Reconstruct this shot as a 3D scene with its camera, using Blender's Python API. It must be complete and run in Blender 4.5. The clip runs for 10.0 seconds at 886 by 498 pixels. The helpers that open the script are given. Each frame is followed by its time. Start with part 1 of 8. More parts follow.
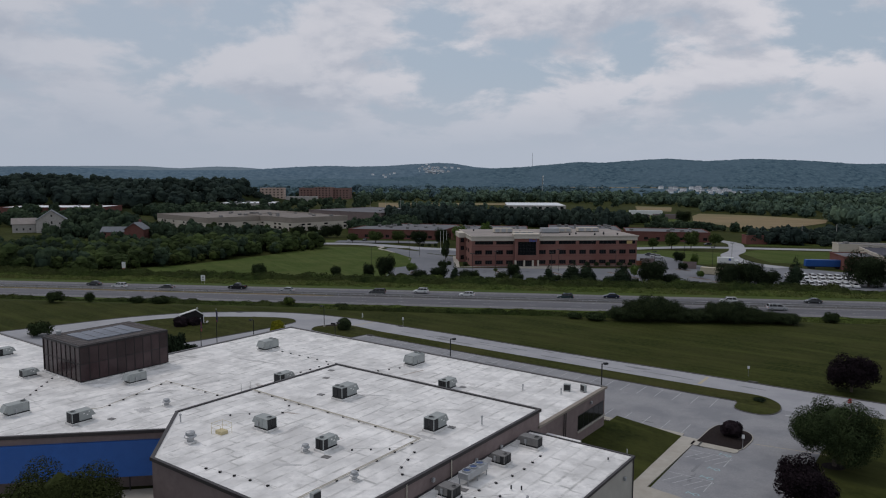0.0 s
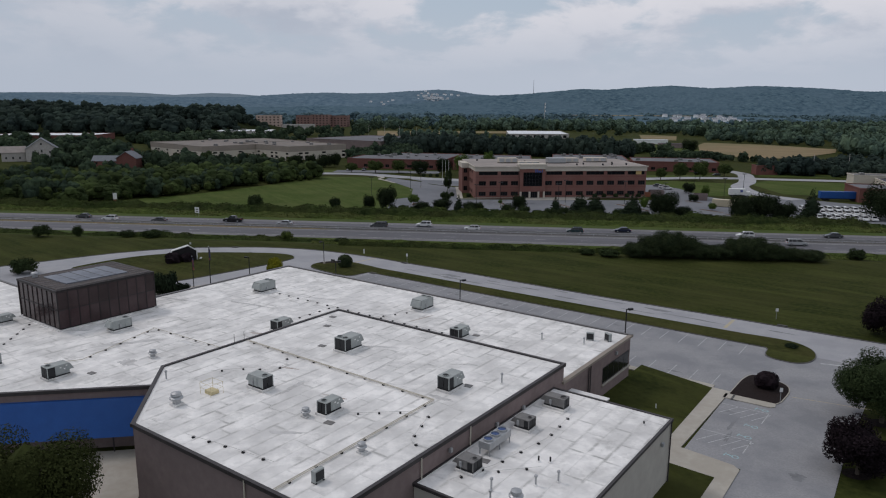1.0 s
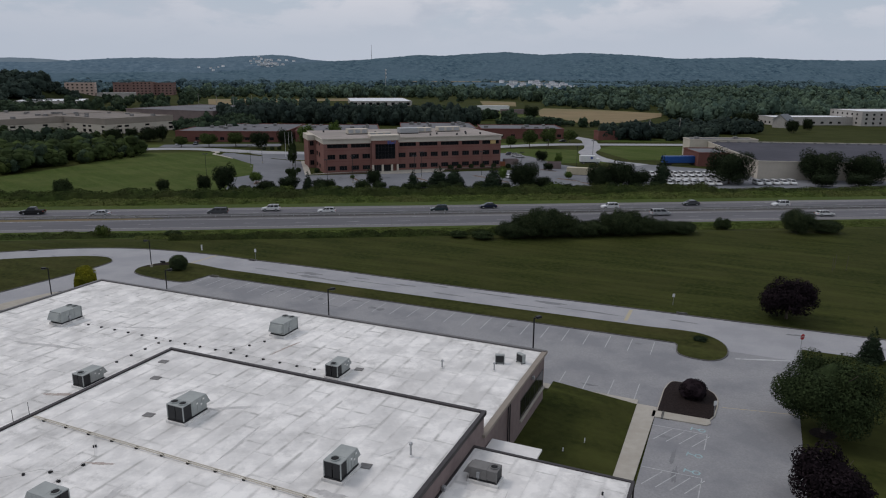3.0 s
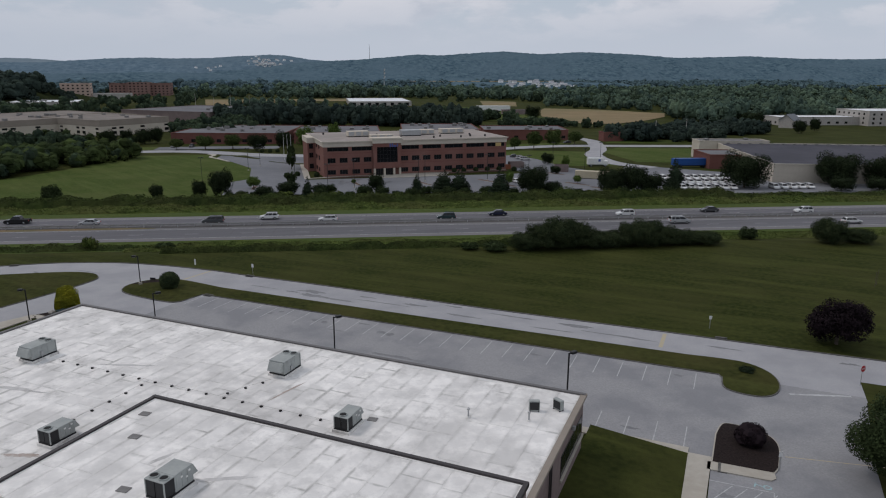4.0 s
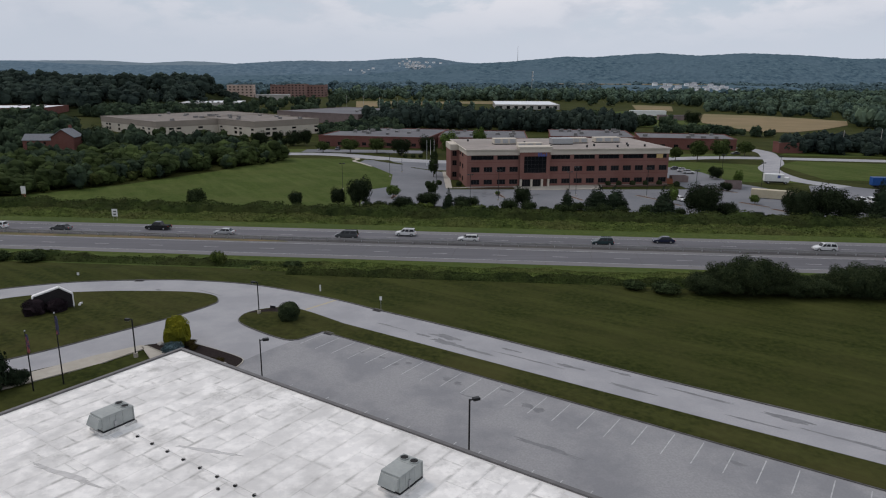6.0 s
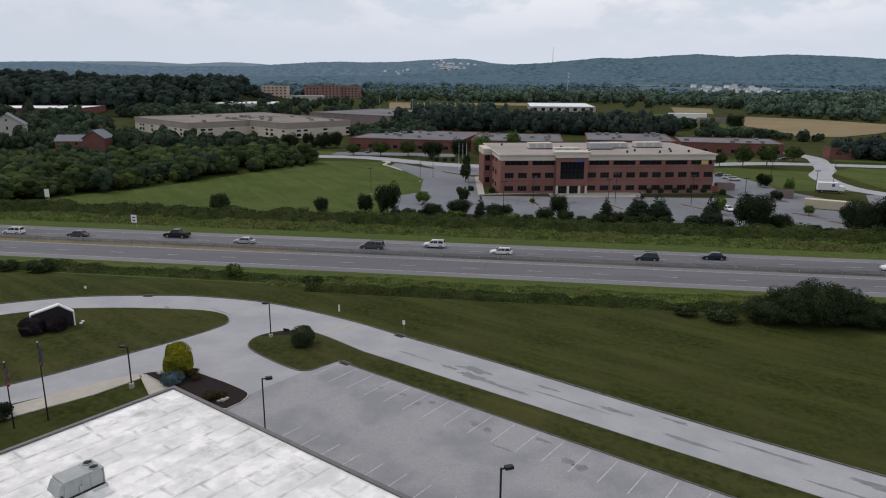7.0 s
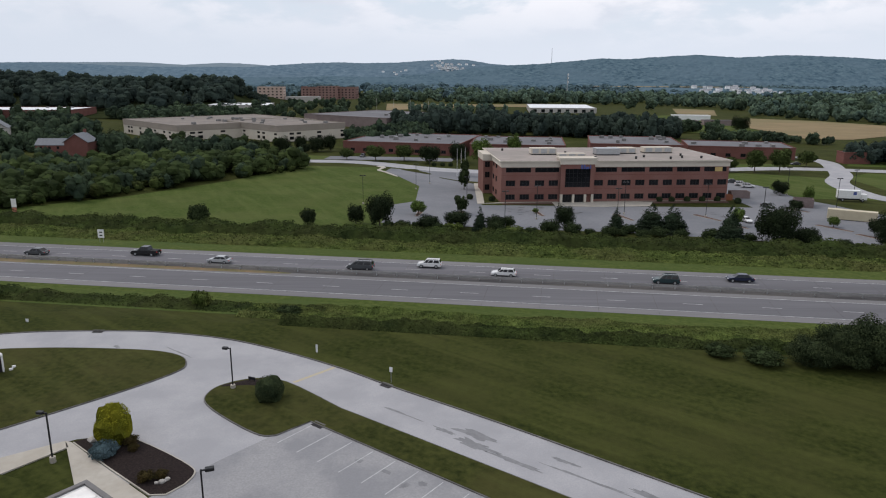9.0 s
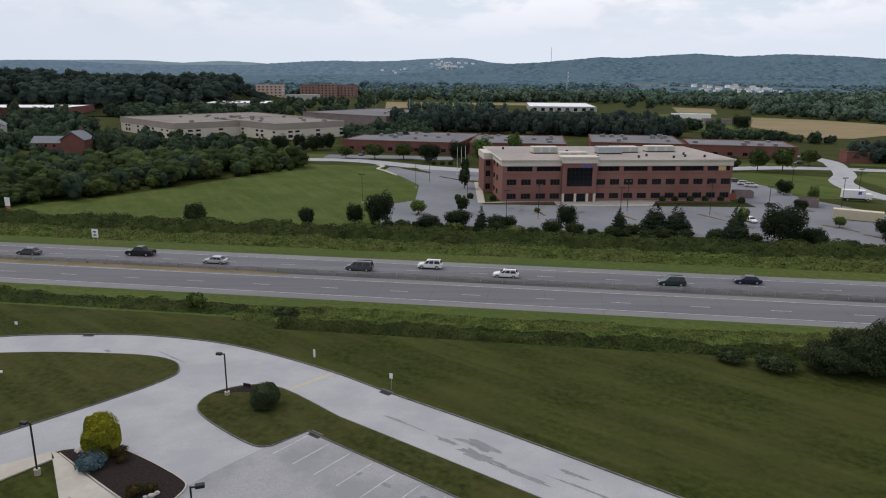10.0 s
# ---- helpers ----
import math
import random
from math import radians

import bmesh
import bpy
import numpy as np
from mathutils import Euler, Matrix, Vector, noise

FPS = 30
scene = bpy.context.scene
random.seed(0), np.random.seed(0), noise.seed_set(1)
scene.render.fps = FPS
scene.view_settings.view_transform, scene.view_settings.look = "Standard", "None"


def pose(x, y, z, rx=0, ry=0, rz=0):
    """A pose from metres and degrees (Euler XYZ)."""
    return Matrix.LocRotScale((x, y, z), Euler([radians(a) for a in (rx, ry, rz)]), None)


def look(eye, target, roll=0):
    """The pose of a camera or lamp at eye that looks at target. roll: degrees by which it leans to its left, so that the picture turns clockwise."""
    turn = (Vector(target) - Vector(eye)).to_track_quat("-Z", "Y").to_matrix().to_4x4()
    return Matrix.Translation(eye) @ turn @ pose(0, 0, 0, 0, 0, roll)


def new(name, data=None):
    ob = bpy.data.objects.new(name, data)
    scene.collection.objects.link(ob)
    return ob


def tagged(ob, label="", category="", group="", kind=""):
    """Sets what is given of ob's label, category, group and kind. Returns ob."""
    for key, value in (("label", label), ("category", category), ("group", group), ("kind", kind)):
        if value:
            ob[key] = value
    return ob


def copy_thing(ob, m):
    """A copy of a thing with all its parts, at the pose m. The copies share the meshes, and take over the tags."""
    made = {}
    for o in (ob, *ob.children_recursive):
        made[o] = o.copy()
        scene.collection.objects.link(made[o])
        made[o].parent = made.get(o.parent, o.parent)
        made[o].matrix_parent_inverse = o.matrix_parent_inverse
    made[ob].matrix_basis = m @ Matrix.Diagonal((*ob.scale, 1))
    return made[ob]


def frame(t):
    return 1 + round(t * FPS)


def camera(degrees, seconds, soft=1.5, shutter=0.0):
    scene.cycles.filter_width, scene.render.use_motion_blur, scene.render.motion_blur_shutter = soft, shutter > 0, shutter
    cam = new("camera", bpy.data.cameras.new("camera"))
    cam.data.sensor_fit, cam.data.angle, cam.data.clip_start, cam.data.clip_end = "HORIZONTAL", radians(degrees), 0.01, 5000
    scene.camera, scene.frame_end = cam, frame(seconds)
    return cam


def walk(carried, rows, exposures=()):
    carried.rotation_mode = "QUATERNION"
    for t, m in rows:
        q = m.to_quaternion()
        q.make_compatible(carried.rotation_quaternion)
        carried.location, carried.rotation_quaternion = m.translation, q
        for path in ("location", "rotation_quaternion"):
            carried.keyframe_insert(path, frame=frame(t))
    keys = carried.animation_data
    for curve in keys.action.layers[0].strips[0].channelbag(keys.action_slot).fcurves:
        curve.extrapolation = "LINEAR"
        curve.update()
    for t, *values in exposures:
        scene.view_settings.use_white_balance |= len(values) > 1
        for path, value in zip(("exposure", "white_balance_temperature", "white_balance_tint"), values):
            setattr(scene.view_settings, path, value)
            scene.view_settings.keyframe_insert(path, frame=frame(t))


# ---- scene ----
cam = camera(64.9, 10.0, soft=1.1)
PATH = [
    (0, (2.142, -18.254, 33.099), (2.146, -16.264, 32.897), 0.2),
    (0.5, (1.336, -13.851, 33.038), (1.341, -11.872, 32.746), 0.2),
    (1, (0.603, -9.396, 32.957), (0.611, -7.437, 32.554), 0.3),
    (1.5, (-0.015, -4.736, 32.997), (-0.007, -2.796, 32.509), 0.3),
    (2, (-0.579, 0.050, 32.993), (-0.570, 1.989, 32.505), 0.2),
    (2.5, (-1.035, 4.765, 33.027), (-1.025, 6.704, 32.536), 0.3),
    (2.6, (-1.100, 5.694, 33.036), (-1.067, 7.633, 32.545), 0.3),
    (2.7, (-1.157, 6.621, 33.045), (-1.005, 8.554, 32.554), 0.3),
    (2.8, (-1.207, 7.545, 33.056), (-0.908, 9.461, 32.565), 0.3),
    (2.9, (-1.250, 8.468, 33.067), (-0.857, 10.367, 32.576), 0.3),
    (3, (-1.286, 9.391, 33.080), (-0.843, 11.279, 32.589), 0.3),
    (3.2, (-1.355, 11.269, 33.121), (-0.900, 13.153, 32.630), 0.3),
    (3.9, (-1.390, 17.940, 33.320), (-0.937, 19.825, 32.828), 0.2),
    (4.1, (-1.385, 19.850, 33.380), (-0.949, 21.739, 32.888), 0.2),
    (4.3, (-1.366, 21.762, 33.448), (-0.979, 23.662, 32.956), 0.2),
    (4.5, (-1.294, 23.684, 33.509), (-0.980, 25.597, 33.017), 0.2),
    (5, (-1.004, 28.480, 33.638), (-0.700, 30.394, 33.145), 0.3),
    (5.1, (-0.923, 29.446, 33.654), (-0.669, 31.368, 33.162), 0.3),
    (5.2, (-0.836, 30.414, 33.668), (-0.681, 32.347, 33.177), 0.3),
    (5.3, (-0.745, 31.385, 33.679), (-0.634, 33.321, 33.189), 0.2),
    (5.4, (-0.652, 32.358, 33.689), (-0.567, 34.295, 33.200), 0.2),
    (5.5, (-0.557, 33.333, 33.697), (-0.481, 35.271, 33.209), 0.2),
    (5.7, (-0.409, 35.309, 33.716), (-0.333, 37.247, 33.228), 0.2),
    (6.8, (0.192, 46.289, 33.812), (0.158, 48.228, 33.327), 0.3),
    (7, (0.280, 48.270, 33.836), (0.245, 50.210, 33.351), 0.3),
    (7.5, (0.497, 53.146, 33.915), (0.462, 55.086, 33.430), 0.3),
    (8, (0.657, 57.599, 34.010), (0.624, 59.540, 33.528), 0.3),
    (8.5, (0.643, 60.953, 34.030), (0.611, 62.894, 33.547), 0.3),
    (9, (0.481, 63.195, 33.940), (0.450, 65.136, 33.457), 0.3),
    (9.5, (0.230, 64.667, 33.780), (0.200, 66.607, 33.295), 0.4),
    (10, (0.083, 65.967, 33.644), (0.055, 67.907, 33.157), 0.4),
]
EXPO = [(0.0, -0.34, 6450, 15), (1.0, -0.20, 6480, 15), (2.0, -0.19, 6520, 15), (3.0, -0.20, 6520, 15), (4.5, -0.11, 6600, 15), (6.0, 0.04, 6650, 15), (7.5, 0.32, 6720, 15), (10.0, 0.42, 6720, 15)]
walk(cam, [(t, look(eye, target, roll)) for t, eye, target, roll in PATH], EXPO)

# ---------------------------------------------------------------- light
SUN_ELEV, SUN_AZ = radians(52), radians(-60)
world = bpy.data.worlds.new("sky")
scene.world = world
world.use_nodes = True
wn, wl = world.node_tree.nodes, world.node_tree.links
wn.clear()


def wnode(kind, **kw):
    n = wn.new(kind)
    for k, v in kw.items():
        n.inputs[k].default_value = v
    return n


def wmath(op, a, b=None, clamp=False):
    n = wn.new("ShaderNodeMath")
    n.operation, n.use_clamp = op, clamp
    for i, s in enumerate((a, b)):
        if s is None:
            continue
        if isinstance(s, (int, float)):
            n.inputs[i].default_value = s
        else:
            wl.new(s, n.inputs[i])
    return n.outputs[0]


sky = wn.new("ShaderNodeTexSky")
sky.sky_type, sky.sun_disc = "NISHITA", False
sky.sun_elevation, sky.sun_rotation = SUN_ELEV, SUN_AZ
sky.air_density, sky.dust_density = 1.0, 2.0
tc = wn.new("ShaderNodeTexCoord")
sep = wn.new("ShaderNodeSeparateXYZ")
wl.new(tc.outputs["Generated"], sep.inputs[0])
up = wmath("MAXIMUM", sep.outputs[2], 0.0)
den = wmath("ADD", up, 0.34)
comb = wn.new("ShaderNodeCombineXYZ")
wl.new(wmath("DIVIDE", sep.outputs[0], den), comb.inputs[0])
wl.new(wmath("DIVIDE", sep.outputs[1], den), comb.inputs[1])


def wnoise(scale, detail, rough, off, shrink=1.0):
    m = wn.new("ShaderNodeMapping")
    m.inputs["Location"].default_value = off
    m.inputs["Scale"].default_value = (shrink, shrink, 1)
    wl.new(comb.outputs[0], m.inputs[0])
    n = wnode("ShaderNodeTexNoise", Scale=scale, Detail=detail, Roughness=rough)
    n.inputs["Distortion"].default_value = 0.15
    wl.new(m.outputs[0], n.inputs[0])
    return n.outputs[0]


def wramp(s, a, b):
    n = wn.new("ShaderNodeMapRange")
    n.interpolation_type = "SMOOTHSTEP"
    n.inputs[1].default_value, n.inputs[2].default_value = a, b
    wl.new(s, n.inputs[0])
    return n.outputs[0]


def wmix(f, a, b):
    n = wn.new("ShaderNodeMix")
    n.data_type = "RGBA"
    for i, s in ((0, f), (6, a), (7, b)):
        if isinstance(s, (int, float, tuple)):
            n.inputs[i].default_value = s
        else:
            wl.new(s, n.inputs[i])
    return n.outputs[2]


big = wnoise(2.7, 9, 0.57, (3.1, 0.4, 0))
above = wnoise(2.7, 9, 0.57, (3.1, 0.4, 0), 0.93)
side = wmath("MULTIPLY", sep.outputs[0], -0.02)
cover = wramp(wmath("ADD", big, side), 0.41, 0.53)
rim = wramp(wmath("SUBTRACT", big, above), -0.07, 0.09)
belly = wramp(wmath("ADD", above, wmath("MULTIPLY", side, 0.5)), 0.42, 0.72)
blue = wn.new("ShaderNodeVectorMath")
blue.operation = "SCALE"
blue.inputs[3].default_value = 0.085
wl.new(sky.outputs[0], blue.inputs[0])
cloud = wmix(belly, (0.77, 0.79, 0.83, 1), (0.49, 0.545, 0.625, 1))
cloud = wmix(wmath("MULTIPLY", rim, 0.55), cloud, (0.90, 0.90, 0.92, 1))
thin = wmix(0.8, blue.outputs[0], (0.53, 0.65, 0.75, 1))
mixed = wmix(wmath("MULTIPLY", cover, 0.92), thin, cloud)
haze = wramp(up, 0.02, 0.16)
final = wmix(haze, (0.55, 0.625, 0.71, 1), mixed)
west = wmath("MULTIPLY", wmath("SUBTRACT", 1.0, wramp(sep.outputs[0], -0.75, 0.25)), 0.55)
final = wmix(west, final, (0.47, 0.545, 0.63, 1))
bg = wnode("ShaderNodeBackground", Strength=0.96)
wl.new(final, bg.inputs[0])
wl.new(bg.outputs[0], wn.new("ShaderNodeOutputWorld").inputs[0])

sun = new("sun", bpy.data.lights.new("sun", "SUN"))
sun.data.energy, sun.data.angle, sun.data.color = 0.95, radians(14), (1.0, 0.95, 0.88)
sun.matrix_world = look((0, 0, 0), (-math.sin(SUN_AZ) * math.cos(SUN_ELEV), -math.cos(SUN_AZ) * math.cos(SUN_ELEV), -math.sin(SUN_ELEV)))

# ---------------------------------------------------------------- materials


def material(name, c1, c2, scale=1.0, rough=0.85, metal=0.0, bump=0.0, bscale=None, c3=None, cscale=0.08, camt=0.5,
             coord="Object", vary=0.0, islands=False, spec=0.3, squeeze=(1, 1, 1), sharp=False):
    """Two colours mixed by a fine noise, a third by a broad one, fine relief, and variation per object or per island."""
    m = bpy.data.materials.new(name)
    m.use_nodes = True
    t = m.node_tree
    b = t.nodes["Principled BSDF"]
    b.inputs["Roughness"].default_value, b.inputs["Metallic"].default_value = rough, metal
    b.inputs["Specular IOR Level"].default_value = spec
    co = t.nodes.new("ShaderNodeTexCoord")
    if coord == "World":
        co = t.nodes.new("ShaderNodeNewGeometry")
        src = co.outputs["Position"]
    else:
        src = co.outputs[coord]
    mp = t.nodes.new("ShaderNodeMapping")
    mp.inputs["Scale"].default_value = squeeze
    t.links.new(src, mp.inputs[0])

    def nz(s, d=5, r=0.6):
        n = t.nodes.new("ShaderNodeTexNoise")
        n.inputs["Scale"].default_value, n.inputs["Detail"].default_value, n.inputs["Roughness"].default_value = s, d, r
        t.links.new(mp.outputs[0], n.inputs[0])
        return n.outputs[0]

    def ramp(s, a, bb):
        n = t.nodes.new("ShaderNodeMapRange")
        n.inputs[1].default_value, n.inputs[2].default_value = a, bb
        t.links.new(s, n.inputs[0])
        return n.outputs[0]

    def mix(f, a, bb):
        n = t.nodes.new("ShaderNodeMix")
        n.data_type = "RGBA"
        for i, s in ((0, f), (6, a), (7, bb)):
            if isinstance(s, (tuple, float, int)):
                n.inputs[i].default_value = (*s, 1) if isinstance(s, tuple) else s
            else:
                t.links.new(s, n.inputs[i])
        return n.outputs[2]

    col = mix(ramp(nz(scale), 0.45 if sharp else 0.32, 0.55 if sharp else 0.68), c1, c2)
    if c3:
        f = t.nodes.new("ShaderNodeMath")
        f.operation = "MULTIPLY"
        f.inputs[1].default_value = camt
        t.links.new(ramp(nz(cscale, 4), 0.42, 0.62), f.inputs[0])
        col = mix(f.outputs[0], col, c3)
    if vary or islands:
        hsv = t.nodes.new("ShaderNodeHueSaturation")
        g = t.nodes.new("ShaderNodeNewGeometry") if islands else t.nodes.new("ShaderNodeObjectInfo")
        mr = t.nodes.new("ShaderNodeMapRange")
        mr.inputs[3].default_value, mr.inputs[4].default_value = 1 - (vary or 0.3), 1 + (vary or 0.3)
        t.links.new(g.outputs["Random Per Island" if islands else "Random"], mr.inputs[0])
        t.links.new(mr.outputs[0], hsv.inputs["Value"])
        t.links.new(col, hsv.inputs["Color"])
        col = hsv.outputs[0]
    t.links.new(col, b.inputs["Base Color"])
    if bump:
        n = t.nodes.new("ShaderNodeBump")
        n.inputs["Strength"].default_value, n.inputs["Distance"].default_value = bump, 0.05
        t.links.new(nz(bscale or scale * 3, 6), n.inputs["Height"])
        t.links.new(n.outputs[0], b.inputs["Normal"])
    return m


def plain(name, c, rough=0.5, metal=0.0, spec=0.4):
    return material(name, c, tuple(v * 0.85 for v in c), 3.0, rough, metal, spec=spec)


def striped_grass(name, c1, c2, c3, light, turn, period, amount):
    """Grass: fine tufts, broad dry patches, and faint mowing lanes."""
    m = material(name, c1, c2, 1.3, 0.95, bump=0.5, bscale=8, c3=c3, cscale=0.07, camt=0.75, coord="World", spec=0.03)
    t = m.node_tree
    bs = t.nodes["Principled BSDF"]
    col = bs.inputs["Base Color"].links[0].from_socket
    geo = t.nodes.new("ShaderNodeNewGeometry")
    mp = t.nodes.new("ShaderNodeMapping")
    mp.inputs["Rotation"].default_value = (0, 0, radians(turn))
    t.links.new(geo.outputs["Position"], mp.inputs[0])
    st = t.nodes.new("ShaderNodeMapping")
    st.inputs["Scale"].default_value = (0.035, 0.55 / period, 1)
    t.links.new(mp.outputs[0], st.inputs[0])
    ln = t.nodes.new("ShaderNodeTexNoise")
    for k, v in (("Scale", 1.0), ("Detail", 3), ("Roughness", 0.6), ("Distortion", 0.4)):
        ln.inputs[k].default_value = v
    t.links.new(st.outputs[0], ln.inputs[0])
    wv = t.nodes.new("ShaderNodeMapRange")
    wv.inputs[1].default_value, wv.inputs[2].default_value = 0.42, 0.68
    t.links.new(ln.outputs[0], wv.inputs[0])
    n = t.nodes.new("ShaderNodeTexNoise")
    n.inputs["Scale"].default_value, n.inputs["Detail"].default_value = 0.09, 6
    t.links.new(mp.outputs[0], n.inputs[0])
    f = t.nodes.new("ShaderNodeMath")
    f.operation = "MULTIPLY"
    t.links.new(wv.outputs[0], f.inputs[0])
    t.links.new(n.outputs[0], f.inputs[1])
    x = t.nodes.new("ShaderNodeMix")
    x.data_type = "RGBA"
    f2 = t.nodes.new("ShaderNodeMath")
    f2.operation = "MULTIPLY"
    f2.inputs[1].default_value = amount
    t.links.new(f.outputs[0], f2.inputs[0])
    t.links.new(f2.outputs[0], x.inputs[0])
    t.links.new(col, x.inputs[6])
    x.inputs[7].default_value = (*light, 1)
    t.links.new(x.outputs[2], bs.inputs["Base Color"])
    return m


GRASS = striped_grass("mown_grass", (0.016, 0.022, 0.006), (0.041, 0.049, 0.0125), (0.044, 0.047, 0.015), (0.076, 0.084, 0.024), 38, 1.5, 0.75)
DRYGRASS = striped_grass("dry_island_grass", (0.018, 0.023, 0.007), (0.048, 0.053, 0.015), (0.058, 0.055, 0.020), (0.076, 0.082, 0.026), 40, 1.2, 0.7)
FIELD = striped_grass("field_grass", (0.034, 0.054, 0.012), (0.068, 0.096, 0.024), (0.074, 0.090, 0.028), (0.098, 0.122, 0.038), 62, 2.1, 0.8)
VERGE = material("rough_verge_grass", (0.040, 0.062, 0.013), (0.084, 0.105, 0.028), 1.1, 0.95, bump=0.6, bscale=5, c3=(0.05, 0.075, 0.02), cscale=0.06, camt=0.7, coord="World", spec=0.05)
WHEAT = material("ripe_wheat", (0.25, 0.19, 0.11), (0.19, 0.148, 0.085), 0.12, 0.95, c3=(0.155, 0.145, 0.075), cscale=0.012, camt=0.7, coord="World", spec=0.05, squeeze=(0.4, 1, 1))
ASPHALT = material("old_pale_asphalt", (0.25, 0.25, 0.257), (0.315, 0.315, 0.322), 5, 0.92, bump=0.15, bscale=25, c3=(0.20, 0.204, 0.218), cscale=0.16, camt=0.7, coord="World", spec=0.06)
DRIVE = material("bleached_asphalt", (0.315, 0.315, 0.328), (0.375, 0.375, 0.388), 7, 0.92, bump=0.15, bscale=25, c3=(0.28, 0.283, 0.298), cscale=0.16, camt=0.7, coord="World", spec=0.06)
HIGHWAY = material("worn_highway_asphalt", (0.122, 0.121, 0.132), (0.165, 0.163, 0.175), 0.75, 0.9, bump=0.15, bscale=20, c3=(0.112, 0.111, 0.119), cscale=0.12, camt=0.6, coord="World", spec=0.06, squeeze=(0.05, 1, 1))
LOT = material("grey_lot_asphalt", (0.165, 0.17, 0.184), (0.205, 0.21, 0.225), 1.5, 0.92, c3=(0.14, 0.148, 0.162), cscale=0.05, camt=0.7, coord="World", spec=0.06)
CONCRETE = material("pale_concrete", (0.44, 0.41, 0.36), (0.38, 0.355, 0.31), 1.2, 0.9, bump=0.15, bscale=20, c3=(0.33, 0.30, 0.25), cscale=0.25, camt=0.5, coord="World", spec=0.06)
MULCH = material("dark_bark_mulch", (0.012, 0.009, 0.009), (0.032, 0.023, 0.021), 5, 0.95, bump=1.0, bscale=14, coord="World", spec=0.1)
STAIN = material("dark_oil_stain", (0.15, 0.152, 0.16), (0.215, 0.218, 0.226), 1.2, 0.8, coord="World")
FADED = material("faded_white_paint", (0.50, 0.505, 0.51), (0.32, 0.325, 0.33), 1.6, 0.85, coord="World", spec=0.06)
LINE = material("worn_white_paint", (0.52, 0.53, 0.53), (0.28, 0.285, 0.29), 1.4, 0.8, coord="World")
YELLOW = material("worn_yellow_paint", (0.44, 0.36, 0.21), (0.37, 0.35, 0.30), 2.6, 0.8, coord="World")
TEAL = material("worn_teal_paint", (0.30, 0.48, 0.50), (0.27, 0.31, 0.33), 3.5, 0.8, coord="World")


def membrane():
    """White roofing sheets: chalky white, grey water marks, dirt gathered towards the laps."""
    m = material("white_roof_membrane", (0.85, 0.832, 0.805), (0.755, 0.74, 0.718), 0.8, 0.75, bump=0.1, bscale=5, c3=(0.55, 0.54, 0.525), cscale=0.28, camt=0.7, coord="World", vary=0.04, spec=0.1, sharp=True)
    t = m.node_tree
    bs = t.nodes["Principled BSDF"]
    col = bs.inputs["Base Color"].links[0].from_socket
    co = t.nodes.new("ShaderNodeTexCoord")
    sp = t.nodes.new("ShaderNodeSeparateXYZ")
    t.links.new(co.outputs["Generated"], sp.inputs[0])

    def op(kind, a, b2):
        n = t.nodes.new("ShaderNodeMath")
        n.operation = kind
        for i, s in enumerate((a, b2)):
            if isinstance(s, (int, float)):
                n.inputs[i].default_value = s
            else:
                t.links.new(s, n.inputs[i])
        return n.outputs[0]

    ex = op("ABSOLUTE", op("SUBTRACT", sp.outputs[0], 0.5), 0)
    ey = op("ABSOLUTE", op("SUBTRACT", sp.outputs[1], 0.5), 0)
    geo = t.nodes.new("ShaderNodeNewGeometry")

    def grime(scale, detail, rough, squeeze, lo_, hi_):
        mp = t.nodes.new("ShaderNodeMapping")
        mp.inputs["Rotation"].default_value, mp.inputs["Scale"].default_value = (0, 0, radians(36)), squeeze
        t.links.new(geo.outputs["Position"], mp.inputs[0])
        n = t.nodes.new("ShaderNodeTexNoise")
        n.inputs["Scale"].default_value, n.inputs["Detail"].default_value, n.inputs["Roughness"].default_value = scale, detail, rough
        t.links.new(mp.outputs[0], n.inputs[0])
        return rng(n.outputs[0], lo_, hi_)

    def rng(s, lo_, hi_):
        n = t.nodes.new("ShaderNodeMapRange")
        n.interpolation_type = "SMOOTHSTEP"
        n.inputs[1].default_value, n.inputs[2].default_value = lo_, hi_
        t.links.new(s, n.inputs[0])
        return n.outputs[0]

    lap = op("MAXIMUM", rng(ex, 0.34, 0.50), rng(ey, 0.45, 0.50))
    worn = grime(0.13, 5, 0.55, (1, 1, 1), 0.38, 0.62)
    broken = grime(0.6, 7, 0.66, (1, 1, 1), 0.42, 0.64)
    streak = grime(0.5, 9, 0.7, (1, 1, 1), 0.47, 0.72)
    speck = grime(4.5, 6, 0.75, (1, 1, 1), 0.60, 0.74)
    d = op("MULTIPLY", op("MULTIPLY", lap, op("ADD", op("MULTIPLY", broken, 0.95), 0.07)), op("ADD", op("MULTIPLY", worn, 0.55), 0.4))
    d = op("MAXIMUM", d, op("MULTIPLY", op("MULTIPLY", streak, worn), 0.75))
    f = op("MAXIMUM", d, op("MULTIPLY", speck, op("MULTIPLY", worn, 0.5)))
    x = t.nodes.new("ShaderNodeMix")
    x.data_type = "RGBA"
    t.links.new(f, x.inputs[0])
    t.links.new(col, x.inputs[6])
    x.inputs[7].default_value = (0.41, 0.402, 0.385, 1)
    t.links.new(x.outputs[2], bs.inputs["Base Color"])
    return m


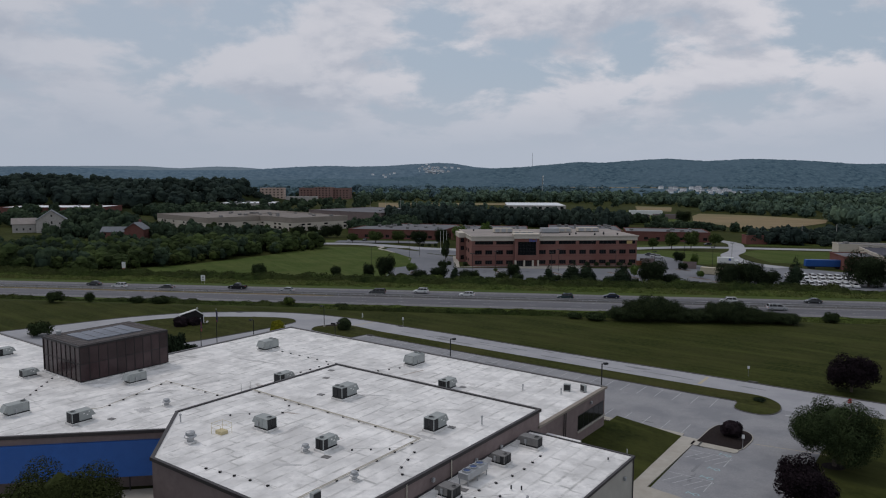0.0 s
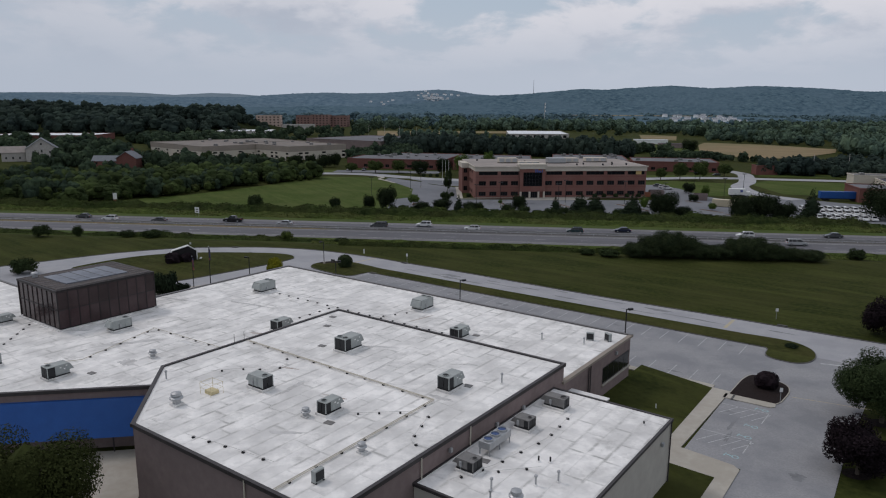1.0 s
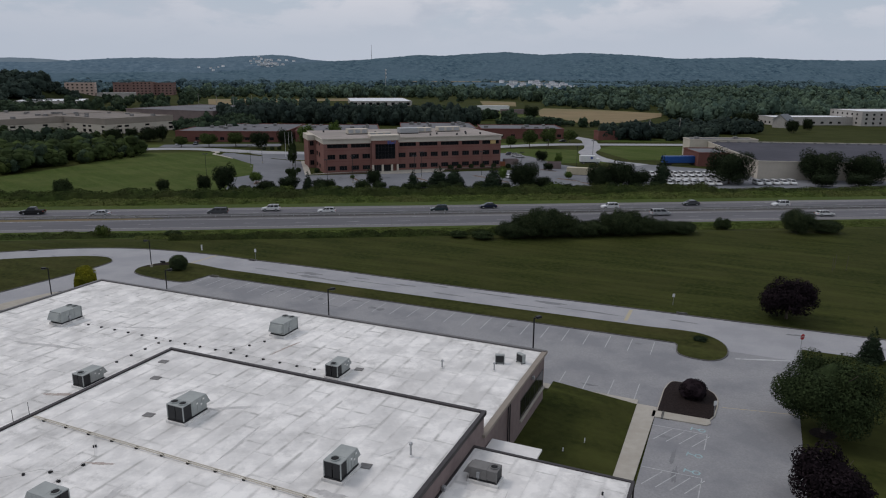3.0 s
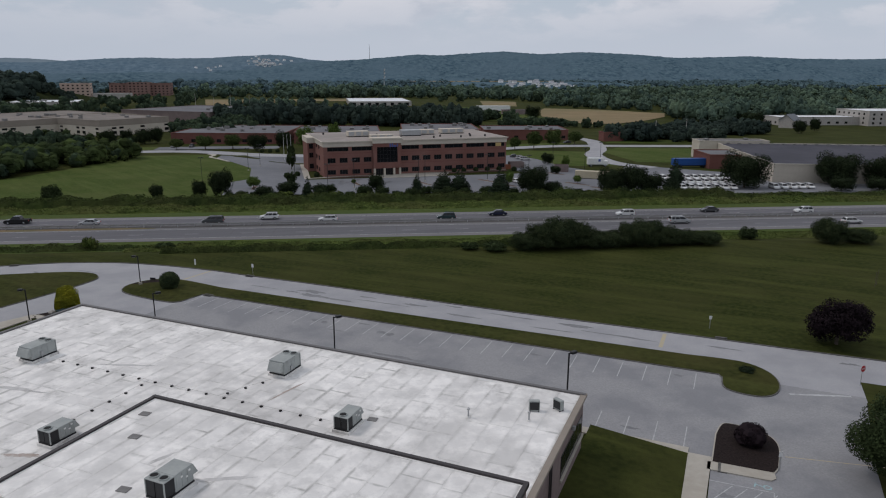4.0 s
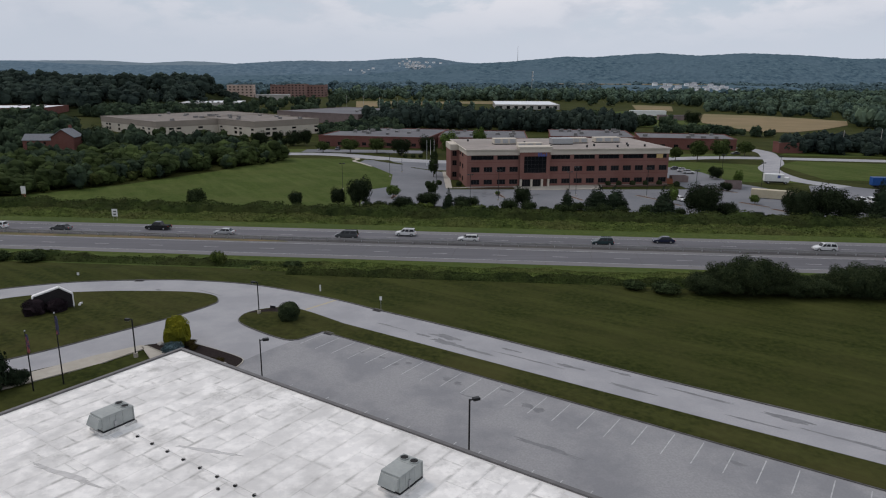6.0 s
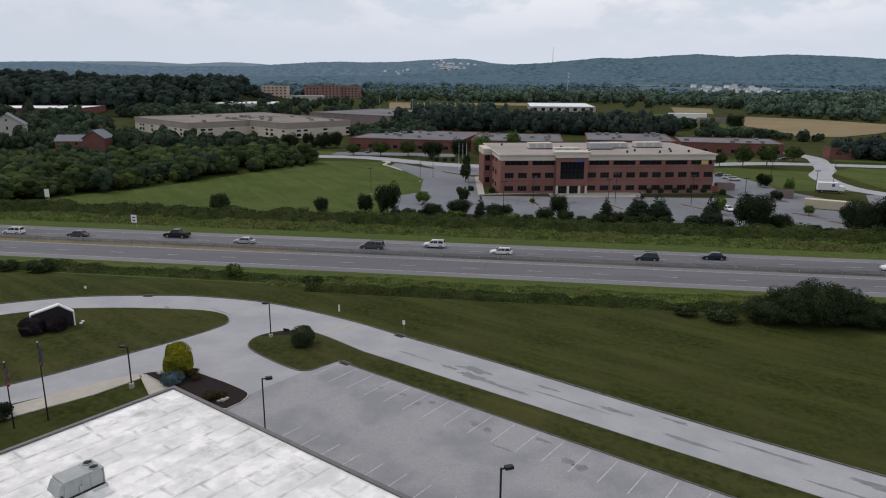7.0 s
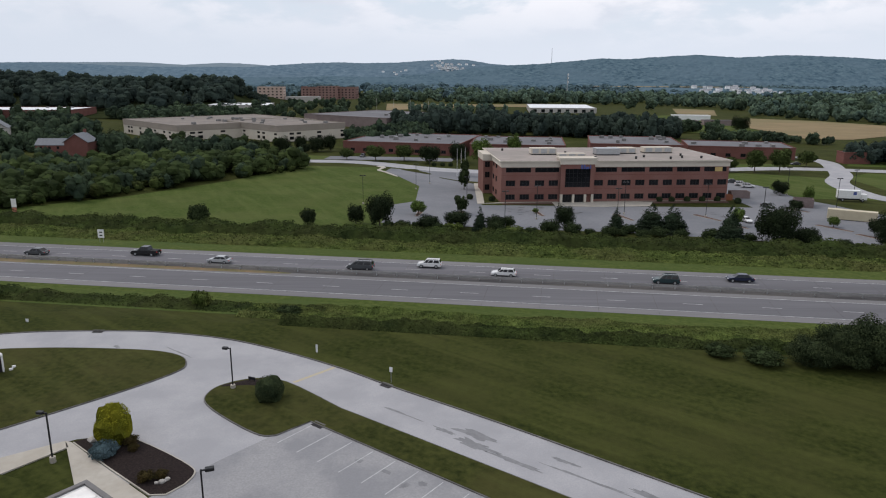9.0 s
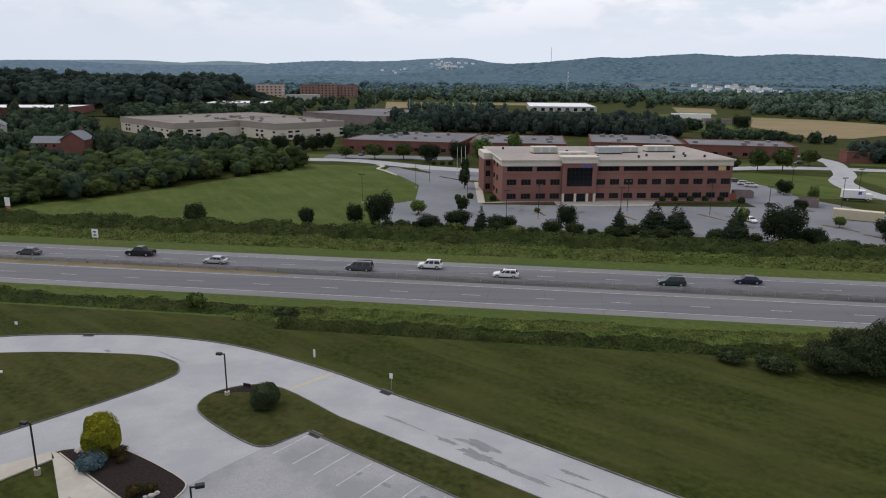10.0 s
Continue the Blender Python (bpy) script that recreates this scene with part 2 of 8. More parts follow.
ROOF = membrane()
SEAM = material("grey_roof_seam", (0.68, 0.67, 0.65), (0.77, 0.755, 0.735), 0.7, 0.8, c3=(0.56, 0.56, 0.57), cscale=0.2, camt=0.6, coord="World", spec=0.08)
MAUVE = material("mauve_block_wall", (0.20, 0.155, 0.15), (0.24, 0.19, 0.18), 1.4, 0.9, bump=0.2, bscale=12, c3=(0.165, 0.13, 0.125), cscale=0.2, camt=0.5, spec=0.08)
TAN = material("grey_tan_wall", (0.40, 0.38, 0.34), (0.45, 0.43, 0.385), 1.0, 0.9, bump=0.1, bscale=12, c3=(0.34, 0.32, 0.29), cscale=0.15, camt=0.5, spec=0.08)
COPING = material("dark_bronze_coping", (0.045, 0.04, 0.042), (0.06, 0.054, 0.055), 2, 0.5, 0.3)
# Brick of the far hospital, its red paled in the colour for haze
HAZEBRICK = material("haze_paled_brick", (0.24, 0.15, 0.13), (0.28, 0.175, 0.155), 1.0, 0.9, c3=(0.21, 0.125, 0.11), cscale=0.05, camt=0.5, spec=0.05)
BRICK = material("red_brick", (0.185, 0.094, 0.080), (0.225, 0.118, 0.10), 2.5, 0.9, bump=0.15, bscale=18, c3=(0.165, 0.072, 0.058), cscale=0.15, camt=0.5, spec=0.08)
BARNRED = material("old_red_brick", (0.15, 0.068, 0.058), (0.185, 0.086, 0.074), 2.5, 0.9, c3=(0.135, 0.055, 0.046), cscale=0.2, camt=0.5, spec=0.08)
BEIGE = material("beige_stucco", (0.50, 0.455, 0.385), (0.55, 0.50, 0.43), 1.0, 0.9, c3=(0.44, 0.40, 0.34), cscale=0.1, camt=0.5, spec=0.08)
TAUPE = material("taupe_stucco", (0.27, 0.235, 0.20), (0.30, 0.262, 0.225), 1.0, 0.9, c3=(0.24, 0.21, 0.18), cscale=0.1, camt=0.5, spec=0.08)
ROOFTAN = material("weathered_tan_roof", (0.36, 0.32, 0.295), (0.29, 0.255, 0.235), 0.35, 0.9, c3=(0.25, 0.23, 0.21), cscale=0.06, camt=0.7, spec=0.08)
ROOFTAUPE = material("taupe_gravel_roof", (0.25, 0.222, 0.20), (0.20, 0.178, 0.162), 0.3, 0.9, c3=(0.17, 0.155, 0.142), cscale=0.06, camt=0.7, spec=0.05)
ROOFGREY = material("grey_gravel_roof", (0.15, 0.15, 0.16), (0.12, 0.12, 0.13), 0.3, 0.92, c3=(0.18, 0.18, 0.19), cscale=0.05, camt=0.7, spec=0.08)
ROOFDARK = material("dark_membrane_roof", (0.060, 0.059, 0.074), (0.078, 0.077, 0.092), 0.2, 0.8, c3=(0.05, 0.05, 0.062), cscale=0.04, camt=0.7, spec=0.08)
ROOFWHITE = material("white_metal_roof", (0.72, 0.74, 0.76), (0.62, 0.64, 0.66), 0.3, 0.6, spec=0.08)
GLASS = plain("dark_window_glass", (0.010, 0.011, 0.013), 0.1, 0.0, 0.35)
BRONZEGLASS = material("bronze_tinted_glass", (0.030, 0.018, 0.019), (0.060, 0.040, 0.041), 0.4, 0.16, 0.0, spec=0.25, vary=0.35)
BRONZE = plain("dark_bronze_frame", (0.016, 0.012, 0.013), 0.5, 0.2)
BLUE = material("blue_panel", (0.008, 0.062, 0.24), (0.010, 0.075, 0.28), 0.8, 0.45, c3=(0.014, 0.06, 0.21), cscale=0.1, camt=0.5)
HVAC = material("grey_green_painted_steel", (0.31, 0.33, 0.32), (0.37, 0.39, 0.38), 1.5, 0.6, 0.0, c3=(0.23, 0.25, 0.245), cscale=0.5, camt=0.5)
DARKMETAL = plain("dark_metal", (0.022, 0.023, 0.025), 0.5, 0.4)
GALV = material("galvanised_steel", (0.42, 0.43, 0.44), (0.34, 0.35, 0.36), 2, 0.45, 0.6)
GASPIPE = plain("yellowed_gas_pipe", (0.52, 0.48, 0.40), 0.6)
KERB = material("dark_grey_kerb", (0.085, 0.082, 0.078), (0.17, 0.165, 0.158), 1.5, 0.9, c3=(0.10, 0.098, 0.09), cscale=0.4, camt=0.6, coord="World", spec=0.06)
SAFETY = plain("pale_yellow_rail", (0.60, 0.51, 0.30), 0.6)
RUBBER = plain("black_rubber", (0.014, 0.014, 0.015), 0.85)
WHITE = plain("white_paint", (0.75, 0.75, 0.74), 0.5)
BARK = material("grey_bark", (0.075, 0.06, 0.048), (0.11, 0.09, 0.072), 3, 0.95, bump=0.6, bscale=10)
STONE = material("pale_field_stone", (0.42, 0.40, 0.37), (0.34, 0.32, 0.30), 0.9, 0.95, bump=0.2, bscale=6, spec=0.08)
SLATE = material("grey_slate_roof", (0.15, 0.16, 0.175), (0.19, 0.20, 0.215), 1.2, 0.8, spec=0.08)


def leafmat(name, c1, c2, vary=0.45, scale=0.5):
    return material(name, c1, c2, scale, 0.95, vary=vary, islands=True, spec=0.03)


LEAF = leafmat("broadleaf_green", (0.036, 0.052, 0.017), (0.056, 0.076, 0.025))
LEAFDARK = leafmat("dark_green_leaf", (0.022, 0.033, 0.0145), (0.036, 0.051, 0.021))
LEAFDEEP = leafmat("deep_green_leaf", (0.016, 0.025, 0.013), (0.044, 0.058, 0.026), 0.5, 0.9)
LEAFBLACK = leafmat("blackish_green_leaf", (0.011, 0.017, 0.009), (0.027, 0.038, 0.018), 0.45, 0.4)
LEAFBRIGHT = leafmat("fresh_green_leaf", (0.062, 0.098, 0.024), (0.082, 0.122, 0.032))
LEAFPURPLE = leafmat("purple_plum_leaf", (0.011, 0.0085, 0.01), (0.018, 0.0125, 0.015))
LEAFYELLOW = leafmat("golden_cypress_leaf", (0.2, 0.19, 0.016), (0.115, 0.13, 0.018))
LEAFBLUE = leafmat("blue_spruce_needle", (0.085, 0.125, 0.14), (0.055, 0.09, 0.10), 0.5)
LEAFRUSSET = leafmat("russet_barberry_leaf", (0.050, 0.034, 0.014), (0.035, 0.036, 0.013), 0.5)
LEAFOLIVE = leafmat("olive_green_leaf", (0.024, 0.030, 0.010), (0.040, 0.048, 0.016), 0.35)
NEEDLE = leafmat("dark_conifer_needle", (0.017, 0.027, 0.016), (0.027, 0.039, 0.022))
BRUSH = material("tangled_brush_leaf", (0.030, 0.047, 0.012), (0.098, 0.128, 0.034), 0.4, 0.95, vary=0.4, islands=True, spec=0.03, c3=(0.078, 0.074, 0.030), cscale=0.07, camt=0.5)
SCRUB = material("dark_scrub_leaf", (0.017, 0.026, 0.009), (0.048, 0.068, 0.019), 0.3, 0.95, vary=0.4, islands=True, spec=0.03, c3=(0.045, 0.046, 0.018), cscale=0.08, camt=0.4)

# ---------------------------------------------------------------- building helpers
NX, NY = 0.1305, 0.9914          # across the highway
WB = [150, 167, 197, 215, 250, 330, 600]
WZ = [0, -2, -2, -3.5, -4.6, -5.2, -6]


def zg(x, y):
    return float(np.interp(NX * x + NY * y, WB, WZ))


def empty(name, label, category, m=None, group="", kind=""):
    ob = new(name)
    if m is not None:
        ob.matrix_basis = m
    return tagged(ob, label, category, group, kind)


def part(name, bm, mat, parent=None, label="", kind=""):
    me = bpy.data.meshes.new(name)
    if isinstance(bm, tuple):
        v, f = bm
        me.from_pydata([tuple(p) for p in v] if not isinstance(v, np.ndarray) else v.tolist(), [], f if isinstance(f, list) else f.tolist())
    else:
        bmesh.ops.recalc_face_normals(bm, faces=bm.faces)
        bm.to_mesh(me)
        bm.free()
    me.materials.append(mat)
    ob = new(name, me)
    ob.parent = parent
    return tagged(ob, label, kind=kind)


def setting(name, bm, mat, label, category):
    ob = part(name, bm, mat)
    return tagged(ob, label, category, kind="structure")


def share(name, me, parent, m):
    ob = new(name, me)
    ob.parent = parent
    ob.matrix_basis = m
    return ob


def box(bm, x0, x1, y0, y1, z0, z1, bevel=0.0):
    m = Matrix.Translation(((x0 + x1) / 2, (y0 + y1) / 2, (z0 + z1) / 2)) @ Matrix.Diagonal((x1 - x0, y1 - y0, z1 - z0, 1))
    r = bmesh.ops.create_cube(bm, size=1, matrix=m)
    if bevel:
        es = list({e for v in r["verts"] for e in v.link_edges})
        bmesh.ops.bevel(bm, geom=es, offset=bevel, segments=1, affect="EDGES")
    return bm


def B(*boxes, bevel=0.0):
    bm = bmesh.new()
    for b in boxes:
        box(bm, *b, bevel=bevel)
    return bm


def prism(pts, z0, z1, bm=None):
    bm = bm or bmesh.new()
    lo = [bm.verts.new((p[0], p[1], z0)) for p in pts]
    hi = [bm.verts.new((p[0], p[1], z1)) for p in pts]
    n = len(pts)
    bm.faces.new(hi)
    bm.faces.new(lo[::-1])
    for i in range(n):
        bm.faces.new((lo[i], lo[(i + 1) % n], hi[(i + 1) % n], hi[i]))
    return bm


def cyl(bm, p0, p1, r0, r1=None, n=10, caps=True):
    p0, p1 = Vector(p0), Vector(p1)
    r1 = r0 if r1 is None else r1
    d = p1 - p0
    m = Matrix.Translation((p0 + p1) / 2) @ d.to_track_quat("Z", "Y").to_matrix().to_4x4()
    bmesh.ops.create_cone(bm, cap_ends=caps, segments=n, radius1=r0, radius2=r1, depth=d.length, matrix=m)
    return bm


def C(*cs):
    bm = bmesh.new()
    for c in cs:
        cyl(bm, *c)
    return bm


def lathe(profile, n=14, at=(0, 0, 0)):
    bm = bmesh.new()
    rings = [[bm.verts.new((at[0] + r * math.cos(2 * math.pi * i / n), at[1] + r * math.sin(2 * math.pi * i / n), at[2] + z)) for i in range(n)] for r, z in profile]
    for a, b in zip(rings, rings[1:]):
        for i in range(n):
            bm.faces.new((a[i], a[(i + 1) % n], b[(i + 1) % n], b[i]))
    bm.faces.new(rings[-1])
    bm.faces.new(rings[0][::-1])
    return bm


def smooth_curve(pts, closed=False, k=6):
    out, n = [], len(pts)
    for i in range(n if closed else n - 1):
        p = [Vector(pts[(i + j) % n] if closed else pts[min(max(i + j, 0), n - 1)]) for j in (-1, 0, 1, 2)]
        for s in range(k):
            t = s / k
            out.append(0.5 * ((2 * p[1]) + (p[2] - p[0]) * t + (2 * p[0] - 5 * p[1] + 4 * p[2] - p[3]) * t * t + (3 * p[1] - p[0] - 3 * p[2] + p[3]) * t ** 3))
    if not closed:
        out.append(Vector(pts[-1]))
    return [(v.x, v.y) for v in out]


def drape(bm, lift):
    for w in WB:
        bmesh.ops.bisect_plane(bm, geom=bm.verts[:] + bm.edges[:] + bm.faces[:], dist=1e-4, plane_co=(NX * w, NY * w, 0), plane_no=(NX, NY, 0))
    for v in bm.verts:
        v.co.z += zg(v.co.x, v.co.y) + lift
    return bm


def sheet(pts, lift=0.03, thick=0.0):
    """A flat piece that follows the ground, with a real edge if thick."""
    bm = bmesh.new()
    f = bm.faces.new([bm.verts.new((p[0], p[1], 0)) for p in pts])
    f.normal_update()
    if f.normal.z < 0:
        f.normal_flip()
    bmesh.ops.triangulate(bm, faces=bm.faces[:])
    drape(bm, lift)
    if thick:
        r = bmesh.ops.extrude_face_region(bm, geom=bm.faces[:])
        for v in r["geom"]:
            if isinstance(v, bmesh.types.BMVert):
                v.co.z += thick
    return bm


def ribbon(line, width, lift=0.03, bm=None, h=0.0):
    bm = bm or bmesh.new()
    vs, n = [], len(line)
    for i, p in enumerate(line):
        a, b = Vector(line[max(i - 1, 0)]), Vector(line[min(i + 1, n - 1)])
        d = (b - a).normalized()
        s = Vector((-d.y, d.x)) * width / 2
        vs.append([bm.verts.new((p[0] + k * s.x, p[1] + k * s.y, zg(p[0] + k * s.x, p[1] + k * s.y) + lift + z)) for k, z in ((1, 0), (1, h), (-1, h), (-1, 0))])
    for a, b in zip(vs, vs[1:]):
        for i in ((1,) if not h else (0, 1, 2)):
            bm.faces.new((a[i], a[i + 1], b[i + 1], b[i]))
    return bm


# ---------------------------------------------------------------- plants
def leaves(seed, clumps, n, size, up=0.25, shell=0.55, long=1.0):
    """Small bent leaf sprays on the outer part of many overlapping clumps."""
    r = np.random.default_rng(seed)
    c = np.array([(*p[:3], *(p[3] if isinstance(p[3], tuple) else (p[3],) * 3)) for p in clumps], float)
    wgt = c[:, 3] * c[:, 4]
    k = r.choice(len(c), n, p=wgt / wgt.sum())
    d = r.normal(size=(n, 3))
    d /= np.linalg.norm(d, axis=1)[:, None]
    rad = shell + (1 - shell) * r.random(n) ** 0.5
    pos = c[k, :3] + d * rad[:, None] * c[k, 3:6]
    nor = d + r.normal(size=(n, 3)) * 0.30 + np.array((0, 0, up))
    nor /= np.linalg.norm(nor, axis=1)[:, None]
    a = np.cross(nor, r.normal(size=(n, 3)))
    a /= np.linalg.norm(a, axis=1)[:, None]
    b = np.cross(nor, a)
    s = size * (0.6 + 0.8 * r.random(n))[:, None]
    bend = nor * s * 0.25
    v = np.stack((pos - a * s * long, pos - b * s * 0.6 - bend * 0.2, pos + a * s * long - bend, pos + b * s * 0.6 - bend * 0.2), 1).reshape(-1, 3)
    f = np.arange(4 * n).reshape(-1, 4)
    return v, f


def ico(center, rad, seed, sub=2, rough=0.18):
    bm = bmesh.new()
    bmesh.ops.create_icosphere(bm, subdivisions=sub, radius=1)
    v = np.array([x.co for x in bm.verts])
    f = [[x.index for x in fc.verts] for fc in bm.faces]
    bm.free()
    nz = np.array([1 + rough * noise.noise(Vector(p) * 2.1 + Vector((seed, seed * 1.7, 0))) * 2 for p in v])
    return v * nz[:, None] * np.array(rad) + np.array(center), f


def merge(*meshes):
    vs, fs, o = [], [], 0
    for v, f in meshes:
        vs.append(np.asarray(v))
        fs += [[i + o for i in (q.tolist() if isinstance(q, np.ndarray) else q)] for q in f]
        o += len(v)
    return np.concatenate(vs), fs


def crown(seed, n, size, h, r, lo=0.25, kind="broad"):
    """Leaves of a crown of height h and half width r, whose lowest leaves hang at lo of its height."""
    g = random.Random(seed)
    cl = []
    if kind == "conifer":
        for i in range(26):
            t = (i + 0.5) / 26
            z = lo * h + (1 - lo) * h * t
            rr = r * (1 - t) ** 0.85 + 0.1 * r
            for j in range(max(2, int(7 * (1 - t)))):
                a = g.uniform(0, 6.28)
                cl.append((rr * 0.6 * math.cos(a), rr * 0.6 * math.sin(a), z, (rr * 0.45, rr * 0.45, h * 0.045)))
        core = [ico((0, 0, h * (lo + 0.36 * (1 - lo))), (r * 0.5, r * 0.5, h * 0.38 * (1 - lo)), seed, 1)]
    else:
        zc, zr = h * (1 + lo) / 2, h * (1 - lo) / 2
        m = 40
        for i in range(m):
            z = g.uniform(-0.85, 0.85)
            q = math.sqrt(1 - z * z)
            a = i * 2.4 + g.uniform(-0.4, 0.4)
            k = g.uniform(0.52, 0.76)
            s = g.uniform(0.24, 0.40)
            cl.append((r * k * q * math.cos(a), r * k * q * math.sin(a), zc + zr * k * z, (r * s, r * s, zr * s)))
        cl.append((0, 0, zc, (r * 0.6, r * 0.6, zr * 0.6)))
        core = [ico((0, 0, zc), (r * 0.55, r * 0.55, zr * 0.6), seed, 1)]
        if kind == "round":
            cl = [(0, 0, h * 0.40, (r * 0.92, r * 0.92, h * 0.60))] + [(r * 0.35 * math.cos(i * 1.3), r * 0.35 * math.sin(i * 1.3), h * (0.35 + 0.1 * (i % 4)), (r * 0.62, r * 0.62, h * 0.28)) for i in range(9)]
            return merge(leaves(seed, cl, n, size, 0.25, 0.8), ico((0, 0, h * 0.38), (r * 0.86, r * 0.86, h * 0.56), seed, 3, 0.2))
    return merge(leaves(seed, cl, n, size), *core)


def trunk_mesh(h, r0, reach, seed, limbs=6):
    g = random.Random(seed)
    bm = C(((0, 0, -0.3), (0, 0, h * 0.55), r0, r0 * 0.6, 8))
    for i in range(limbs):
        a = i * 2.4 + g.uniform(-0.3, 0.3)
        z = h * g.uniform(0.25, 0.5)
        cyl(bm, (0, 0, z), (reach * math.cos(a), reach * math.sin(a), z + h * g.uniform(0.2, 0.4)), r0 * 0.45, r0 * 0.12, 5)
    return bm


TREES = {}


def plant(kind, x, y, s=1.0, label="", sz=None, name="tree", turn=None, category="tree", z=None, group=""):
    """A tree or shrub of that kind on the ground. The first of a kind is built, the others share its meshes."""
    g = random.Random(round(x * 7 + y * 13))
    m = Matrix.Translation((x, y, (zg(x, y) if z is None else z))) @ Matrix.Rotation(g.uniform(0, 6.28) if turn is None else turn, 4, "Z") @ Matrix.Diagonal((s, s, sz or s, 1))
    if kind in TREES:
        ob = copy_thing(TREES[kind], Matrix.Identity(4))
        ob.name = name
        ob.matrix_basis = m
    else:
        h, r, n, size, lo, shape, mat, tr = KINDS[kind]
        ob = new(name)
        if tr:
            part("trunk", trunk_mesh(h, tr, r * 0.6, len(TREES) + 3), BARK, ob)
        part("crown", crown(len(TREES) + 11, n, size, h, r, lo, shape), mat, ob)
        ob.matrix_basis = m
        TREES[kind] = ob
    return tagged(ob, label or LABELS[kind], category, group)


KINDS = {  # height, half width, sprays, spray size, bare part, shape, leaf, trunk
    "big": (11.0, 5.6, 40000, 0.12, 0.0, "broad", LEAFDARK, 0.28),
    "bigdark": (11.0, 6.0, 11000, 0.2, -0.08, "broad", LEAFBLACK, 0.28),
    "spread": (1.5, 2.3, 3500, 0.11, -0.1, "broad", NEEDLE, 0.0),
    "plum": (7.0, 3.6, 15000, 0.14, -0.02, "broad", LEAFPURPLE, 0.2),
    "broad": (9.0, 4.0, 4200, 0.25, 0.14, "broad", LEAF, 0.2),
    "dark": (9.0, 3.9, 6000, 0.20, -0.06, "broad", LEAFBLACK, 0.2),
    "bright": (9.0, 3.4, 4200, 0.22, 0.12, "broad", LEAFBRIGHT, 0.18),
    "conifer": (7.0, 2.4, 8000, 0.13, 0.0, "conifer", NEEDLE, 0.16),
    "shrub": (2.6, 2.1, 3000, 0.12, -0.1, "broad", LEAFDARK, 0.0),
    "brush": (2.2, 2.4, 1100, 0.2, -0.1, "broad", BRUSH, 0.0),
    "clipped": (2.7, 1.7, 10000, 0.065, 0.0, "round", LEAFDEEP, 0.0),
    "gold": (3.6, 1.55, 11000, 0.06, 0.0, "round", LEAFYELLOW, 0.0),
    "bluespruce": (1.4, 1.5, 7500, 0.06, -0.15, "broad", LEAFBLUE, 0.0),
    "column": (7.5, 1.5, 4200, 0.15, 0.08, "broad", LEAFDARK, 0.12),
    "wild": (5.6, 4.6, 22000, 0.11, -0.1, "broad", LEAFDEEP, 0.0),
    "near": (11.0, 5.6, 42000, 0.10, 0.10, "broad", LEAFOLIVE, 0.28),
    "russet": (1.0, 0.9, 1800, 0.05, -0.1, "broad", LEAFRUSSET, 0.0),
    "plumshrub": (2.4, 1.8, 4000, 0.09, 0.0, "round", LEAFPURPLE, 0.0),
}
LABELS = {
    "big": "large broadleaf tree with a dense dark green crown", "plum": "purple-leaved plum tree beside the parking lot",
    "broad": "green broadleaf tree with a rounded crown", "dark": "dark green broadleaf tree with a dense crown",
    "bright": "fresh green young broadleaf tree", "conifer": "dark green conifer with branches to the ground",
    "shrub": "dark green shrub growing in the verge", "brush": "tangled green brush on the embankment",
    "clipped": "clipped dark green globe shrub on mown grass", "gold": "golden yellow rounded cypress shrub in mulch",
    "bluespruce": "low blue spruce shrub in dark mulch", "column": "narrow columnar dark green tree",
    "wild": "large wild dark green shrub on the highway bank", "near": "large olive green tree beside the canopy", "russet": "small russet barberry shrub in dark mulch",
    "bigdark": "large round dark green tree by the highway", "spread": "low spreading dark juniper beside the driveway",
    "plumshrub": "dark purple rounded shrub in a mulch bed",
}


def far_crown(seed, n, size, h, r, masses=7):
    """A plain crown for far trees: a few leafy masses piled up, with loose sprays on them."""
    g = random.Random(seed)
    cl = [(0, 0, h * 0.42, (r * 0.8, r * 0.8, h * 0.42))]
    for i in range(masses):
        a = i * 2.4 + g.uniform(-0.5, 0.5)
        k = g.uniform(0.35, 0.62)
        s = g.uniform(0.36, 0.55)
        cl.append((r * k * math.cos(a), r * k * math.sin(a), h * (0.28 + 0.52 * i / masses + g.uniform(-0.05, 0.05)), (r * s, r * s, h * s * 0.55)))
    return merge(leaves(seed, cl, n, size, 0.35, 0.86), *[ico(c[:3], tuple(0.9 * q for q in c[3]), seed + i, 1, 0.2) for i, c in enumerate(cl)])


def woods(name, seed, spots, h, r, n, size, mat, label, spread=0.3, masses=7):
    """Far trees that nobody could count, joined."""
    g = np.random.default_rng(seed)
    base = [far_crown(seed * 7 + i, n, size, 1.0 * h, r, masses) for i in range(4)]
    base = [(np.asarray(v), f) for v, f in base]
    vs, fs, o = [], [], 0
    for x, y, z in spots:
        v, f = base[g.integers(4)]
        a, s = g.uniform(0, 6.28), g.uniform(1 - spread, 1 + spread)
        ca, sa = math.cos(a) * s, math.sin(a) * s
        w = np.stack((v[:, 0] * ca - v[:, 1] * sa + x, v[:, 0] * sa + v[:, 1] * ca + y, v[:, 2] * s * g.uniform(0.85, 1.2) + z), 1)
        vs.append(w)
        fs += [[i + o for i in q] for q in f]
        o += len(v)
    return tagged(part(name, (np.concatenate(vs), fs), mat), label, "trees", kind="stuff")


def X(u, v):
    """From the plan of the white-roofed building to the world."""
    return (0.805 * u + 0.593 * v, -0.593 * u + 0.805 * v)


def H(a, w):
    """From the plan of the highway (along, across) to the world."""
    return (NY * a + NX * w, -NX * a + NY * w)


SITE = pose(0, 0, 0, 0, 0, -36.375)
ROAD = pose(0, 0, 0, 0, 0, -7.5)

